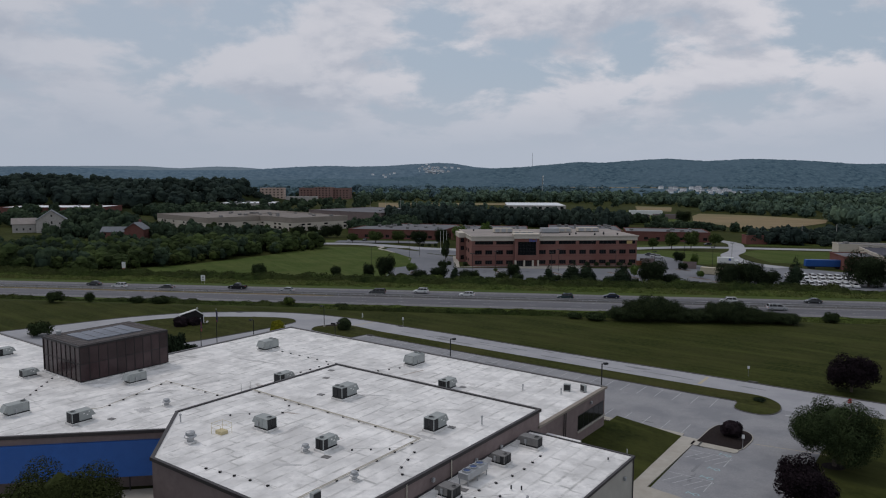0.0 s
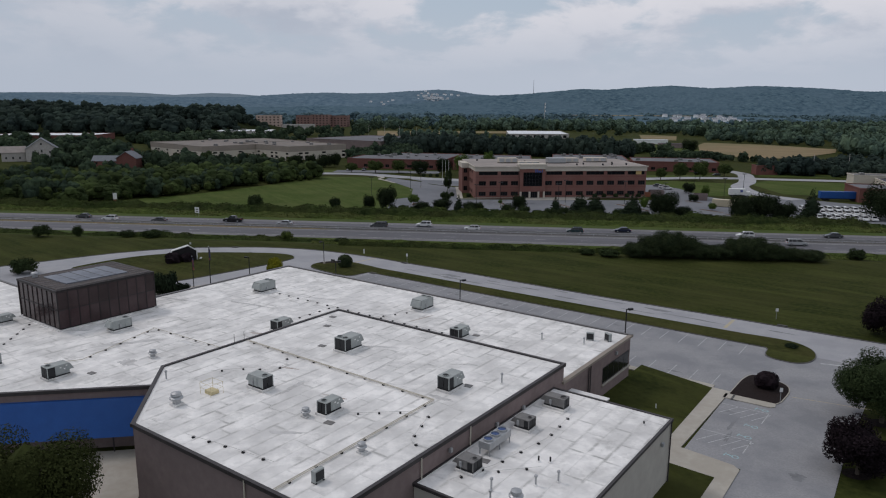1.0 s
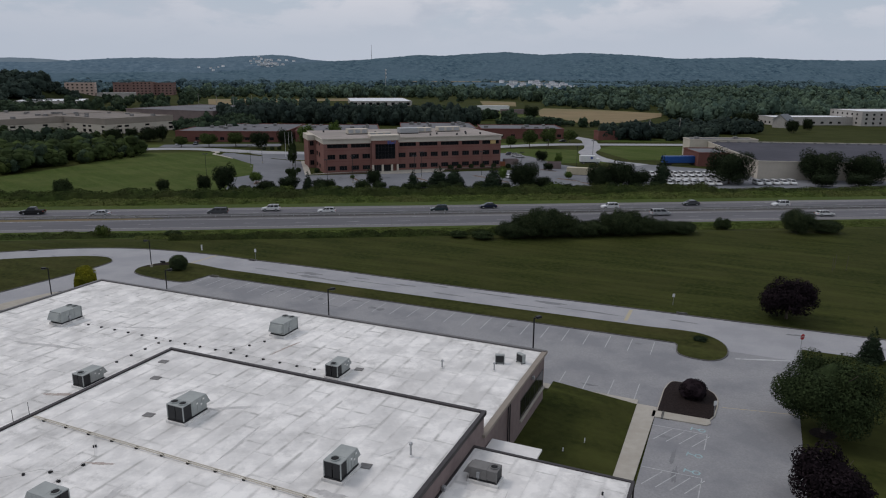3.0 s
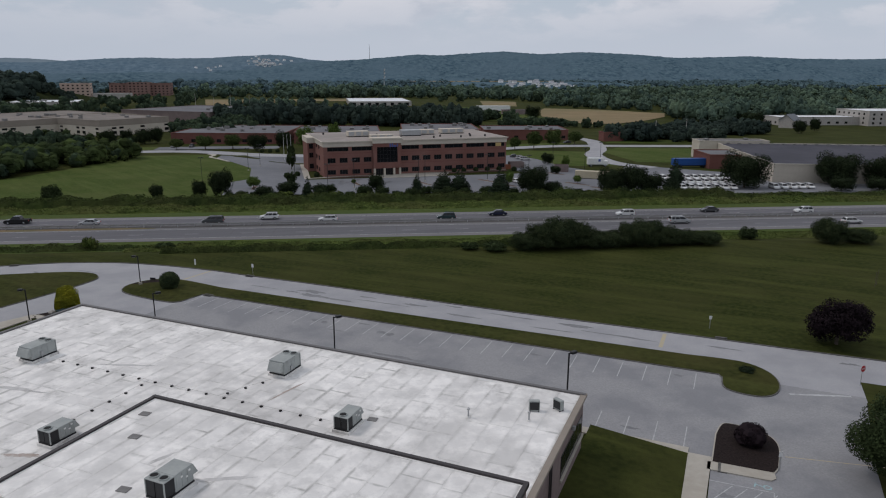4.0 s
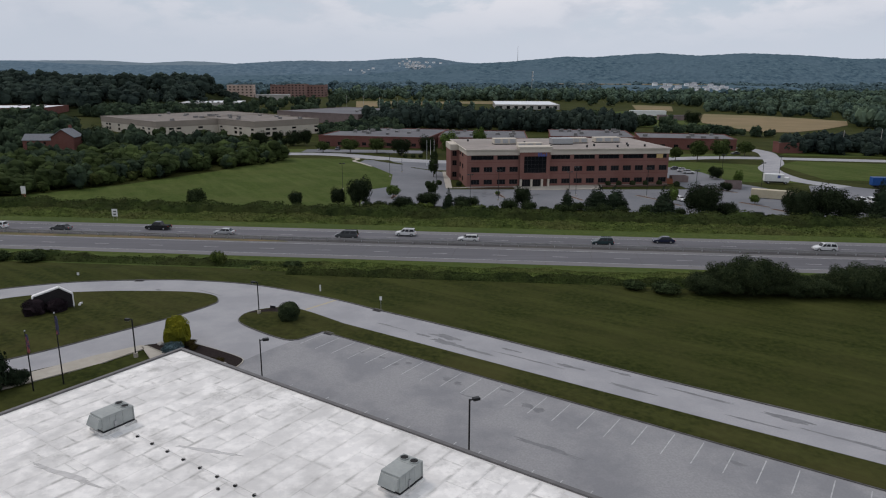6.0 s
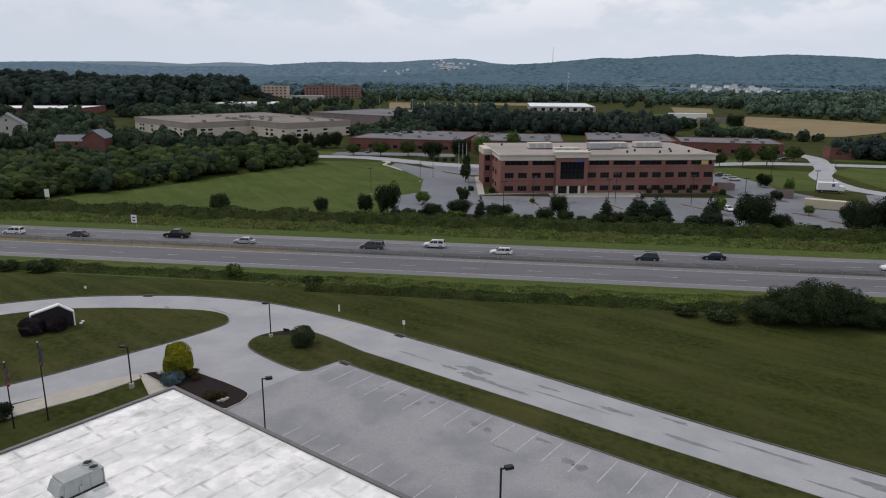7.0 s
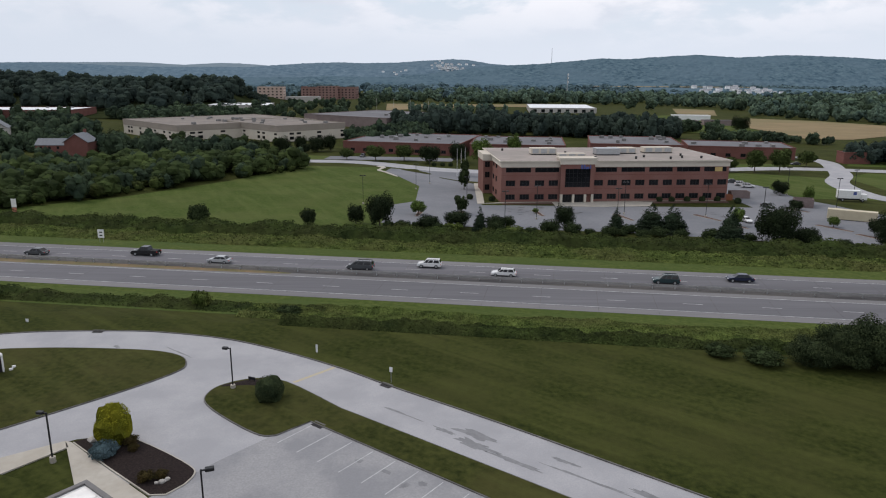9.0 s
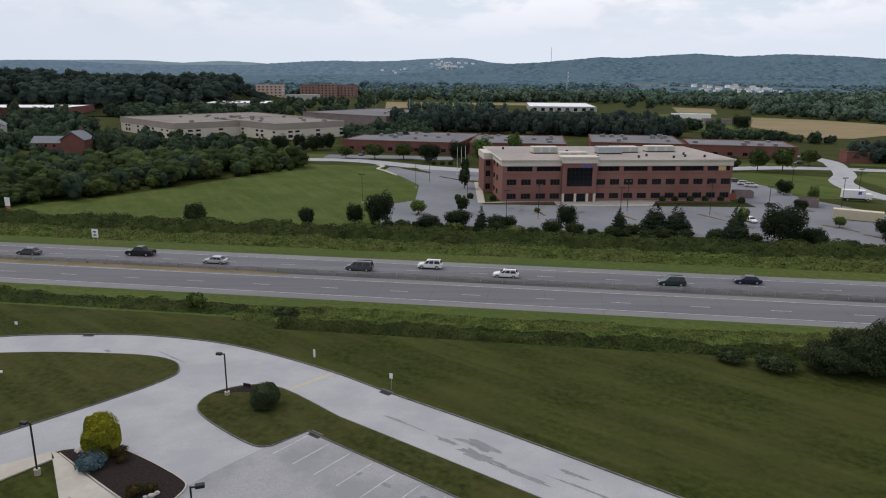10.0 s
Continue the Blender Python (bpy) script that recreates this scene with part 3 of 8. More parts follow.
# ---------------------------------------------------------------- ground
rows = [-500, -100, 60, 100, 150, 158, 167, 182, 197, 206, 215, 232, 250, 290, 330, 420, 600, 900, 1400, 2200, 3200, 4700]
cols = [-4500, -2500, -1200, -600, -300, -150, 0, 150, 300, 600, 1200, 2500, 4500]
gv = [(*H(a, w), zg(*H(a, w))) for w in rows for a in cols]
nc = len(cols)
gf = [[i * nc + j, i * nc + j + 1, (i + 1) * nc + j + 1, (i + 1) * nc + j] for i in range(len(rows) - 1) for j in range(nc - 1)]
setting("ground", (gv, gf), GRASS, "dark green mown grass running out to the distance", "ground")

# ---------------------------------------------------------------- driveway and parking lot
far_edge = smooth_curve([(-125, 95), (-110, 112), (-98, 124), (-85, 134.4), (-72, 144.5), (-58.8, 150.3), (-44.6, 151.6), (-36.8, 150.9), (-28.7, 148.8), (-20.5, 144.8), (-12.9, 140.1), (-6.6, 135.4), (5.6, 126.8), (26.6, 111.1), (47.3, 96.6), (60, 87.4), (90, 66.5), (130, 38)])
drive_pts = far_edge + [X(70, 99), X(2.5, 98.5), X(2.5, 93), X(-87, 93), X(-87, 84), (-22.6, 118), (-30.5, 124.2), (-35.4, 122.8), (-40, 119.3), (-47, 113.9), (-62, 101.5), (-85, 84), (-110, 66)]
setting("road", sheet(drive_pts, 0.03), DRIVE, "bleached grey asphalt driveway curving round grass islands", "road")
setting("road", sheet([(-31, 116), (-14, 114), (-14, 126), (-31, 127)], 0.024), DRIVE, "bleached grey asphalt beside the planting bed", "road")
lot_pts = [X(-87, 75), X(-12, 75), X(-12, 57), X(-6.5, 57), X(-6.5, -60), X(0.9, -60), X(1.2, 57), X(1.0, 64.6), X(1.3, 80), X(2.4, 93), X(2.5, 94.2), X(-87, 94.2), X(-87.4, 84)]
setting("parking_lot", sheet(lot_pts, 0.05), ASPHALT, "worn grey asphalt parking lot with faded white stall lines", "parking lot")
setting("kerb", ribbon([(p[0], p[1]) for p in far_edge], 0.15, 0.0, None, 0.15), KERB, "low grey concrete kerb along the driveway", "kerb")


def island(name, pts, label, mat=GRASS, kerb=0.13, h=0.13):
    ob = empty(name, label, "traffic island", kind="structure")
    part("kerb", sheet(pts, 0.02, h), KERB if mat is GRASS else CONCRETE, ob, "grey concrete kerb")
    c = Vector((sum(p[0] for p in pts) / len(pts), sum(p[1] for p in pts) / len(pts)))
    inner = []
    n = len(pts)
    for i, p in enumerate(pts):
        d = (Vector(pts[(i + 1) % n]) - Vector(pts[i - 1])).normalized()
        inner.append((p[0] + d.y * -kerb, p[1] + d.x * kerb))
    part("turf" if mat is GRASS else "mulch", sheet(inner, 0.02 + h, 0.03), DRYGRASS if mat is GRASS else mat, ob)
    return ob


# counter-clockwise outlines
left_isl = smooth_curve([(-31.5, 140.5), (-33, 143), (-37, 144.7), (-44.6, 145.3), (-52, 145.2), (-59.5, 144), (-67, 140), (-73.6, 132), (-74, 128), (-68, 122), (-60, 116.5), (-53.3, 116.5), (-47.5, 120.6), (-40, 128.4), (-34.5, 134.6), (-31.8, 138.5)], True, 4)
island("traffic_island", left_isl, "oval mown grass island inside the driveway loop")
long_isl = smooth_curve([X(-86, 97.9), X(-95.5, 98.7), X(-99.2, 96.9), X(-100.6, 93.4), X(-99.6, 90.8), X(-97.4, 89.6), X(-92.7, 89.0), X(-88.2, 89.0), X(-86.8, 90)], False, 4) + [X(-86.3, 93.9), X(-50, 94.0), X(-12.1, 94.2)] + smooth_curve([X(-11.8, 93.6), X(-11.5, 91), X(-10, 90), X(-7.6, 90), X(-6.1, 91.6), X(-5.8, 94.5), X(-7.0, 97.4), X(-10, 99.2), X(-16, 98.9)], False, 4) + [X(-50, 98.3), X(-80, 98.0)]
island("traffic_island", long_isl, "long narrow grass island between driveway and parking stalls")
bed = [X(-12.0, 74.3), X(-9, 74.3), X(-6.9, 74.4)] + smooth_curve([X(-6.5, 75.4), X(-6.3, 79.0), X(-6.9, 81.0), X(-8.4, 82.0), X(-10.7, 82.4), X(-11.5, 81.7), X(-11.9, 79.6)], False, 3)
island("planting_bed", bed, "dark mulch planting bed with a white concrete kerb", MULCH)
bed2 = [(-35.4, 122.1), (-29.8, 117.7), (-24.6, 113.8), (-23.2, 113.9)] + smooth_curve([(-22.2, 115.4), (-21.9, 117.0), (-22.7, 118.3), (-26.5, 121.0), (-30.9, 123.6), (-32, 124), (-33.5, 123.4)], False, 3)
island("planting_bed", bed2, "dark bark mulch bed at the building's corner", MULCH)

# pavements
for pts in ([X(-84, 72.7), X(-84, 76.3), X(-14.0, 76.0), X(-14.0, 74.6), X(-15, 74.6), X(-20.5, 75.0)], [X(-13.9, 50.8), X(-14.0, 75.1), X(-12.0, 75.1), X(-12.3, 57.8), X(-12.3, 50.8)],
            [X(-12.3, 53.9), X(-12.3, 57.8), X(-7.2, 57.2), X(-6.5, 56.6), X(-6.5, 53.9)], [X(-8.0, -60), X(-8.0, 53.9), X(-6.5, 53.9), X(-6.4, -60)],
            [X(-12.3, 72.9), X(-12.3, 74.25), X(-6.9, 74.35), X(-6.8, 73.6), X(-7.2, 73.1)],
            [(-36.2, 122.3), (-35.5, 122.1), (-29.9, 117.6), (-24.7, 113.6), (-22.6, 111.6), (-24.3, 109.2), (-27, 109), (-30.9, 114.2)], [(-60, 100.5), (-58.5, 98.8), (-38.8, 116.5), (-35.3, 121.2), (-36.2, 122.3), (-40.4, 119.2)]):
    setting("pavement", sheet(pts, 0.02, 0.13), CONCRETE, "pale concrete walk with joints beside the building", "pavement")


def bank(name, quad, zs):
    bm = bmesh.new()
    bm.faces.new([bm.verts.new((*p, z)) for p, z in zip(quad, zs)])
    bmesh.ops.subdivide_edges(bm, edges=bm.edges[:], cuts=4, use_grid_fill=True)
    return setting(name, bm, GRASS, "sloping patch of dark green lawn beside the building", "lawn")


bank("lawn", [X(-22.9, 50.5), X(-13.9, 50.5), X(-14.0, 74.9), X(-22.9, 75.3)], [1.2, 0.17, 0.17, 0.9])
bank("lawn", [X(-11.3, 20), X(-8.0, 20), X(-8.0, 53.8), X(-12.2, 53.8)], [1.0, 0.16, 0.16, 0.3])
bank("lawn", [(-57, 96), (-26.6, 107.6), (-31.5, 114.4), (-38.8, 116.5)], [0.1, 0.16, 0.16, 0.16])

# painted lines
for k in range(27):
    u = -85.7 + 2.74 * k
    if -86 < u < -12.5:
        setting("stall_line", sheet([X(u - 0.05, 89.2), X(u + 0.05, 89.2), X(u + 0.05, 93.6), X(u - 0.05, 93.6)], 0.054), FADED, "faded white parking stall line", "parking line")
    if u > -80:
        setting("stall_line", sheet([X(u - 0.05, 75.5), X(u + 0.05, 75.5), X(u + 0.05, 80.2), X(u - 0.05, 80.2)], 0.054), FADED, "faded white parking stall line", "parking line")

# ---------------------------------------------------------------- highway
setting("highway", sheet([H(-1500, 169), H(1500, 169), H(1500, 195.5), H(-1500, 195.5)], 0.04), HIGHWAY, "four-lane highway of worn grey asphalt", "highway")
setting("verge", sheet([H(-700, 195.5), H(700, 195.5), H(700, 226), H(-700, 226)], 0.03), VERGE, "rough green verge beside the highway", "verge")
setting("verge", sheet([H(-700, 155), H(700, 155), H(700, 169), H(-700, 169)], 0.03), VERGE, "rough green verge beside the highway", "verge")
setting("field", sheet([(-140, 240), (-10, 236), (-11.8, 280.3), (-12.2, 313.8), (-23.4, 346.9), (-33.8, 368.1), (-66.6, 371.6), (-84.7, 323), (-106, 286), (-130, 262)], 0.05), FIELD, "mown bright green field beside the woods", "field")
for w in (171.6, 180.4, 185.2, 192.8):
    setting("road_line", sheet([H(-900, w - 0.08), H(900, w - 0.08), H(900, w + 0.08), H(-900, w + 0.08)], 0.046), LINE, "white edge line along the highway", "road line")
for w in (175.5, 188.6):
    for k in range(-20, 30):
        a = k * 12.2 + 3
        setting("lane_dash", sheet([H(a, w - 0.07), H(a + 3.05, w - 0.07), H(a + 3.05, w + 0.07), H(a, w + 0.07)], 0.046), LINE, "white lane dash on the highway", "road line")

# ---------------------------------------------------------------- shared makers
UNIT = {}


def unit_mesh(name, bm, mat):
    me = bpy.data.meshes.new(name)
    if isinstance(bm, tuple):
        me.from_pydata([tuple(p) for p in bm[0]], [], [list(f) for f in bm[1]])
    else:
        bmesh.ops.recalc_face_normals(bm, faces=bm.faces)
        bm.to_mesh(me)
        bm.free()
    me.materials.append(mat)
    return me


def window_mesh(w, h, n, mat, rows=1):
    key = ("window", round(w, 2), round(h, 2), n, mat.name, rows)
    if key not in UNIT:
        xs = [0, 0.07] + [q for k in range(1, n) for q in (w * k / n - 0.035, w * k / n + 0.035)] + [w - 0.07, w]
        zs = [0, 0.08] + [q for k in range(1, rows) for q in (h * k / rows - 0.03, h * k / rows + 0.03)] + [h - 0.08, h]
        bm = bmesh.new()
        gr = [[bm.verts.new((x, 0.10, z)) for z in zs] for x in xs]
        for p in range(len(xs) - 1):
            for q in range(len(zs) - 1):
                if p % 2 == 0 or q % 2 == 0:
                    bm.faces.new((gr[p][q], gr[p + 1][q], gr[p + 1][q + 1], gr[p][q + 1]))
        r = bmesh.ops.extrude_face_region(bm, geom=bm.faces[:])
        for v in r["geom"]:
            if isinstance(v, bmesh.types.BMVert):
                v.co.y += 0.1
        UNIT[key] = (unit_mesh("window", bm, mat), unit_mesh("pane", B((0.02, w - 0.02, 0.205, 0.23, 0.02, h - 0.02)), GLASS))
    return UNIT[key]


def facade(parent, m, length, height, rows, mat, t=0.3, frame_mat=None, base=0.0, name="wall"):
    """A wall with real openings, each with a frame and a recessed pane. rows: (z0, z1, lights, [(x0, x1), ...])."""
    frame_mat = frame_mat or DARKMETAL
    bx, prev = [], base
    for z0, z1, n, wins in rows:
        bx.append((0, length, 0, t, prev, z0))
        x = 0
        for a, b in wins:
            if a > x:
                bx.append((x, a, 0, t, z0, z1))
            x = b
        if x < length:
            bx.append((x, length, 0, t, z0, z1))
        prev = z1
    bx.append((0, length, 0, t, prev, height))
    w = part(name, B(*bx), mat, parent)
    w.matrix_basis = m
    for z0, z1, n, wins in rows:
        for a, b in wins:
            fr, pane = window_mesh(b - a, z1 - z0, n, frame_mat)
            o = share("window", fr, parent, m @ Matrix.Translation((a, 0, z0)))
            share("pane", pane, o, Matrix.Identity(4))
    return w


# ---------------------------------------------------------------- main building
ZR, ZU = 6.04, 7.82
hall = empty("commercial_building", "large low mauve-walled building with a white flat roof", "building", SITE)
low = [(-83.3, 70.6), (-83.3, 36.8), (-125, 36.8), (-125, -30), (-112, -30), (-54.4, 27.4), (-50, 30), (-24, 30), (-22.8, 52.7), (-22.8, 70.6)]
upp = [(-53.9, 52.8), (-53.9, 28.6), (-44.5, 20), (-22.8, 20), (-22.8, 52.8)]
ann = [(-22.75, 28.8), (-11.2, 28.8), (-11.2, 50.6), (-22.75, 50.6)]
part("wall", prism(low, 0, ZR - 0.05), MAUVE, hall)
roof_low = part("roof", prism(low, ZR - 0.04, ZR), SEAM, hall, "white membrane roof with grey seams")
part("wall", prism(upp, 0, ZU - 0.05), MAUVE, hall)
roof_upp = part("roof", prism(upp, ZU - 0.04, ZU), SEAM, hall, "white membrane roof with grey seams")
part("wall", prism(ann, 0, ZR + 0.01), TAN, hall, "grey tan annex wall")
roof_ann = part("roof", prism(ann, ZR + 0.02, ZR + 0.06), SEAM, hall, "white membrane roof with grey seams")
con = [(-22.7, 50.9), (-18.6, 50.9), (-18.6, 54.6), (-22.7, 54.6)]
part("porch", prism([(-22.7, 50.7), (-18.9, 50.7), (-18.9, 54.4), (-22.7, 54.4)], 0.3, 4.6), TAN, hall, "small tan entrance porch")
part("porch_roof", prism(con, 4.6, 4.75), SEAM, hall)


def coping(line, z, closed=True, w=0.35, h=0.18, mat=COPING):
    n = len(line)
    for i in range(n if closed else n - 1):
        a, b = Vector(line[i]), Vector(line[(i + 1) % n])
        d = (b - a).normalized()
        s = Vector((-d.y, d.x)) * w / 2
        bm = prism([a - s - d * w / 2, b - s + d * w / 2, b + s + d * w / 2, a + s - d * w / 2], z - 0.16 - 0.004 * i, z + h + 0.004 * i)
        part("coping", bm, mat, hall)


GREYCOPE = material("grey_metal_coping", (0.12, 0.115, 0.115), (0.15, 0.145, 0.145), 2, 0.5, 0.3)
coping(upp, ZU, True, 0.3, 0.14)
coping([low[9], low[0], low[1], low[2]], ZR, False, 0.35, 0.16, GREYCOPE)
coping([low[4], low[5]], ZR, False)
coping([low[8], low[9]], ZR, False, 0.5, 0.10, TAUPE)
coping(ann, ZR + 0.06, True, 0.22, 0.08)
# ribbon window in the end wall
fr, pn = window_mesh(7.6, 1.9, 5, DARKMETAL)
o = share("window", fr, hall, pose(-22.66, 62.6, 2.5, 0, 0, 90))
share("pane", pn, o, Matrix.Translation((0, -0.1, 0)))
part("sill", B((-22.78, -22.6, 62.4, 70.5, 2.3, 2.46)), CONCRETE, hall)
# downpipes
for u, v, z in ((-22.66, 58.6, 6.0), (-22.66, 59.1, 6.0), (-11.1, 50.3, 6.05), (-22.66, 36.0, 7.8), (-22.66, 29.6, 7.8), (-30.5, 19.88, 7.8)):
    part("downpipe", C(((u, v, 0.1), (u, v, z), 0.06, 0.06, 8)), GASPIPE if u == -30.5 or v < 37 else COPING, hall)
# wall lamps and small boxes
for u, v, z in ((-22.62, 66.0, 5.2), (-22.62, 40, 6.4), (-22.62, 44.5, 6.3), (-22.62, 33.2, 6.9), (-11.05, 48, 4.8)):
    part("wall_box", B((u - 0.1, u + 0.14, v - 0.15, v + 0.15, z - 0.15, z + 0.2), bevel=0.02), GALV, hall)
# door in the chamfered wall and flood light under the coping
e, f = Vector(upp[1]), Vector(upp[2])
d = (f - e).normalized()
for s, w, h, z, mat, nm in ((0.72, 1.1, 2.1, 0.05, COPING, "door"), (0.86, 0.5, 0.35, 6.9, DARKMETAL, "flood_light"), (0.84, 0.35, 0.5, 2.2, GALV, "meter_box")):
    p = e + (f - e) * s
    o = Vector((d.y, -d.x))
    part(nm, prism([p, p + d * w, p + d * w + o * 0.12, p + o * 0.12], z, z + h), mat, hall)

# blue canopy band along the front
bl = [Vector((-112, -30)), Vector((-54.4, 27.4))]
d = (bl[1] - bl[0]).normalized()
nn = Vector((d.y, -d.x))
bm = prism([bl[0] + nn * 0.05, bl[1] + nn * 0.05, bl[1] + nn * 2.0, bl[0] + nn * 2.0], 1.95, 5.2)
for q in bm.verts:
    if (q.co.xy - bl[1]).dot(nn) > 1 and q.co.z > 3:
        q.co.xy -= nn * 1.6
part("canopy", bm, BLUE, hall, "bright blue metal canopy band")
for k in range(8):
    p = bl[1] - d * (5.5 * k + 3.4) + nn * 1.2
    part("canopy_post", C(((p.x, p.y, 0), (p.x, p.y, 2.0), 0.07, 0.07, 8)), COPING, hall)
setting("pavement", sheet([X(-112, -32), X(-54, 26.4), X(-44.6, 19.6), X(-44.6, 8), X(-90, -32)], 0.02, 0.1), CONCRETE, "pale concrete forecourt beside the blue canopy", "pavement")

# roof lantern
lan = empty("roof_lantern", "dark bronze glass box standing on the white roof", "roof lantern", SITE)
P0, P1, Q0, Q1, Z0, Z1 = -88.6, -78.5, 30.4, 43.0, ZR, ZR + 5.1
part("body", B((P0 + 0.14, P1 - 0.14, Q0 + 0.14, Q1 - 0.14, Z0, Z1 - 0.3)), DARKMETAL, lan, "dark interior behind the glass")
part("roof", B((P0 - 0.1, P1 + 0.1, Q0 - 0.1, Q1 + 0.1, Z1 - 0.34, Z1 - 0.06)), BRONZE, lan, "bronze roof edge")
part("deck", B((P0 + 0.2, P1 - 0.2, Q0 + 0.2, Q1 - 0.2, Z1 - 0.06, Z1 - 0.01)), material("brown_gravel_deck", (0.085, 0.075, 0.074), (0.13, 0.115, 0.11), 0.8, 0.9, c3=(0.09, 0.08, 0.078), cscale=0.3, camt=0.6, spec=0.05), lan, "brown-grey gravel roof deck")
part("skylight", B((P0 + 2.2, P1 - 2.0, Q0 + 2.2, Q1 - 2.4, Z1 - 0.01, Z1 + 0.1), bevel=0.03), material("milky_skylight", (0.15, 0.165, 0.20), (0.075, 0.085, 0.11), 0.8, 0.4, c3=(0.20, 0.215, 0.25), cscale=0.25, camt=0.7), lan, "milky grey skylight panel")
for k in range(9):
    u = P0 + 0.45 + k * (P1 - P0 - 0.9) / 8
    part("batten", B((u - 0.04, u + 0.04, Q0 + 0.3, Q1 - 0.3, Z1 - 0.008, Z1 + 0.035)), GREYCOPE, lan)
for k in range(1, 5):
    v = Q0 + 2.2 + k * (Q1 - Q0 - 4.6) / 5
    part("glazing_bar", B((P0 + 2.2, P1 - 2.0, v - 0.03, v + 0.03, Z1 + 0.1, Z1 + 0.13)), GREYCOPE, lan)
part("vent", lathe([(0.3, 0), (0.3, 0.4), (0.45, 0.45), (0.4, 0.6), (0.1, 0.7)], 10, (P0 + 1.2, Q0 + 1.6, Z1)), GALV, lan)
part("flashing", B((P0 - 0.25, P1 + 0.25, Q0 - 0.25, Q1 + 0.25, Z0, Z0 + 0.16)), ROOF, lan)
for axis, n, lo_, hi_ in ((0, 8, P0, P1), (1, 10, Q0, Q1)):
    for side in (0, 1):
        for i in range(n + 1):
            c = lo_ + (hi_ - lo_) * i / n
            if axis == 0:
                yv = Q0 if side == 0 else Q1
                bx = (c - 0.06, c + 0.06, yv - 0.03, yv + 0.09, Z0 + 0.28, Z1 - 0.34)
            else:
                xv = P0 if side == 0 else P1
                bx = (xv - 0.03, xv + 0.09, c - 0.06, c + 0.06, Z0 + 0.28, Z1 - 0.34)
            part("mullion", B(bx), BRONZE, lan)
            if i < n:
                a, b2 = c + 0.06, lo_ + (hi_ - lo_) * (i + 1) / n - 0.06
                for z0, z1 in ((Z0 + 0.3, Z0 + 2.5), (Z0 + 2.62, Z1 - 0.36)):
                    part("pane", B((a, b2, yv + 0.04, yv + 0.07, z0, z1) if axis == 0 else (xv + 0.04, xv + 0.07, a, b2, z0, z1)), BRONZEGLASS, lan)
        z = Z0 + 2.5
        part("transom", B((P0, P1, (Q0, Q1)[side] - 0.01, (Q0, Q1)[side] + 0.08, z, z + 0.12) if axis == 0 else ((P0, P1)[side] - 0.01, (P0, P1)[side] + 0.08, Q0, Q1, z, z + 0.12)), BRONZE, lan)


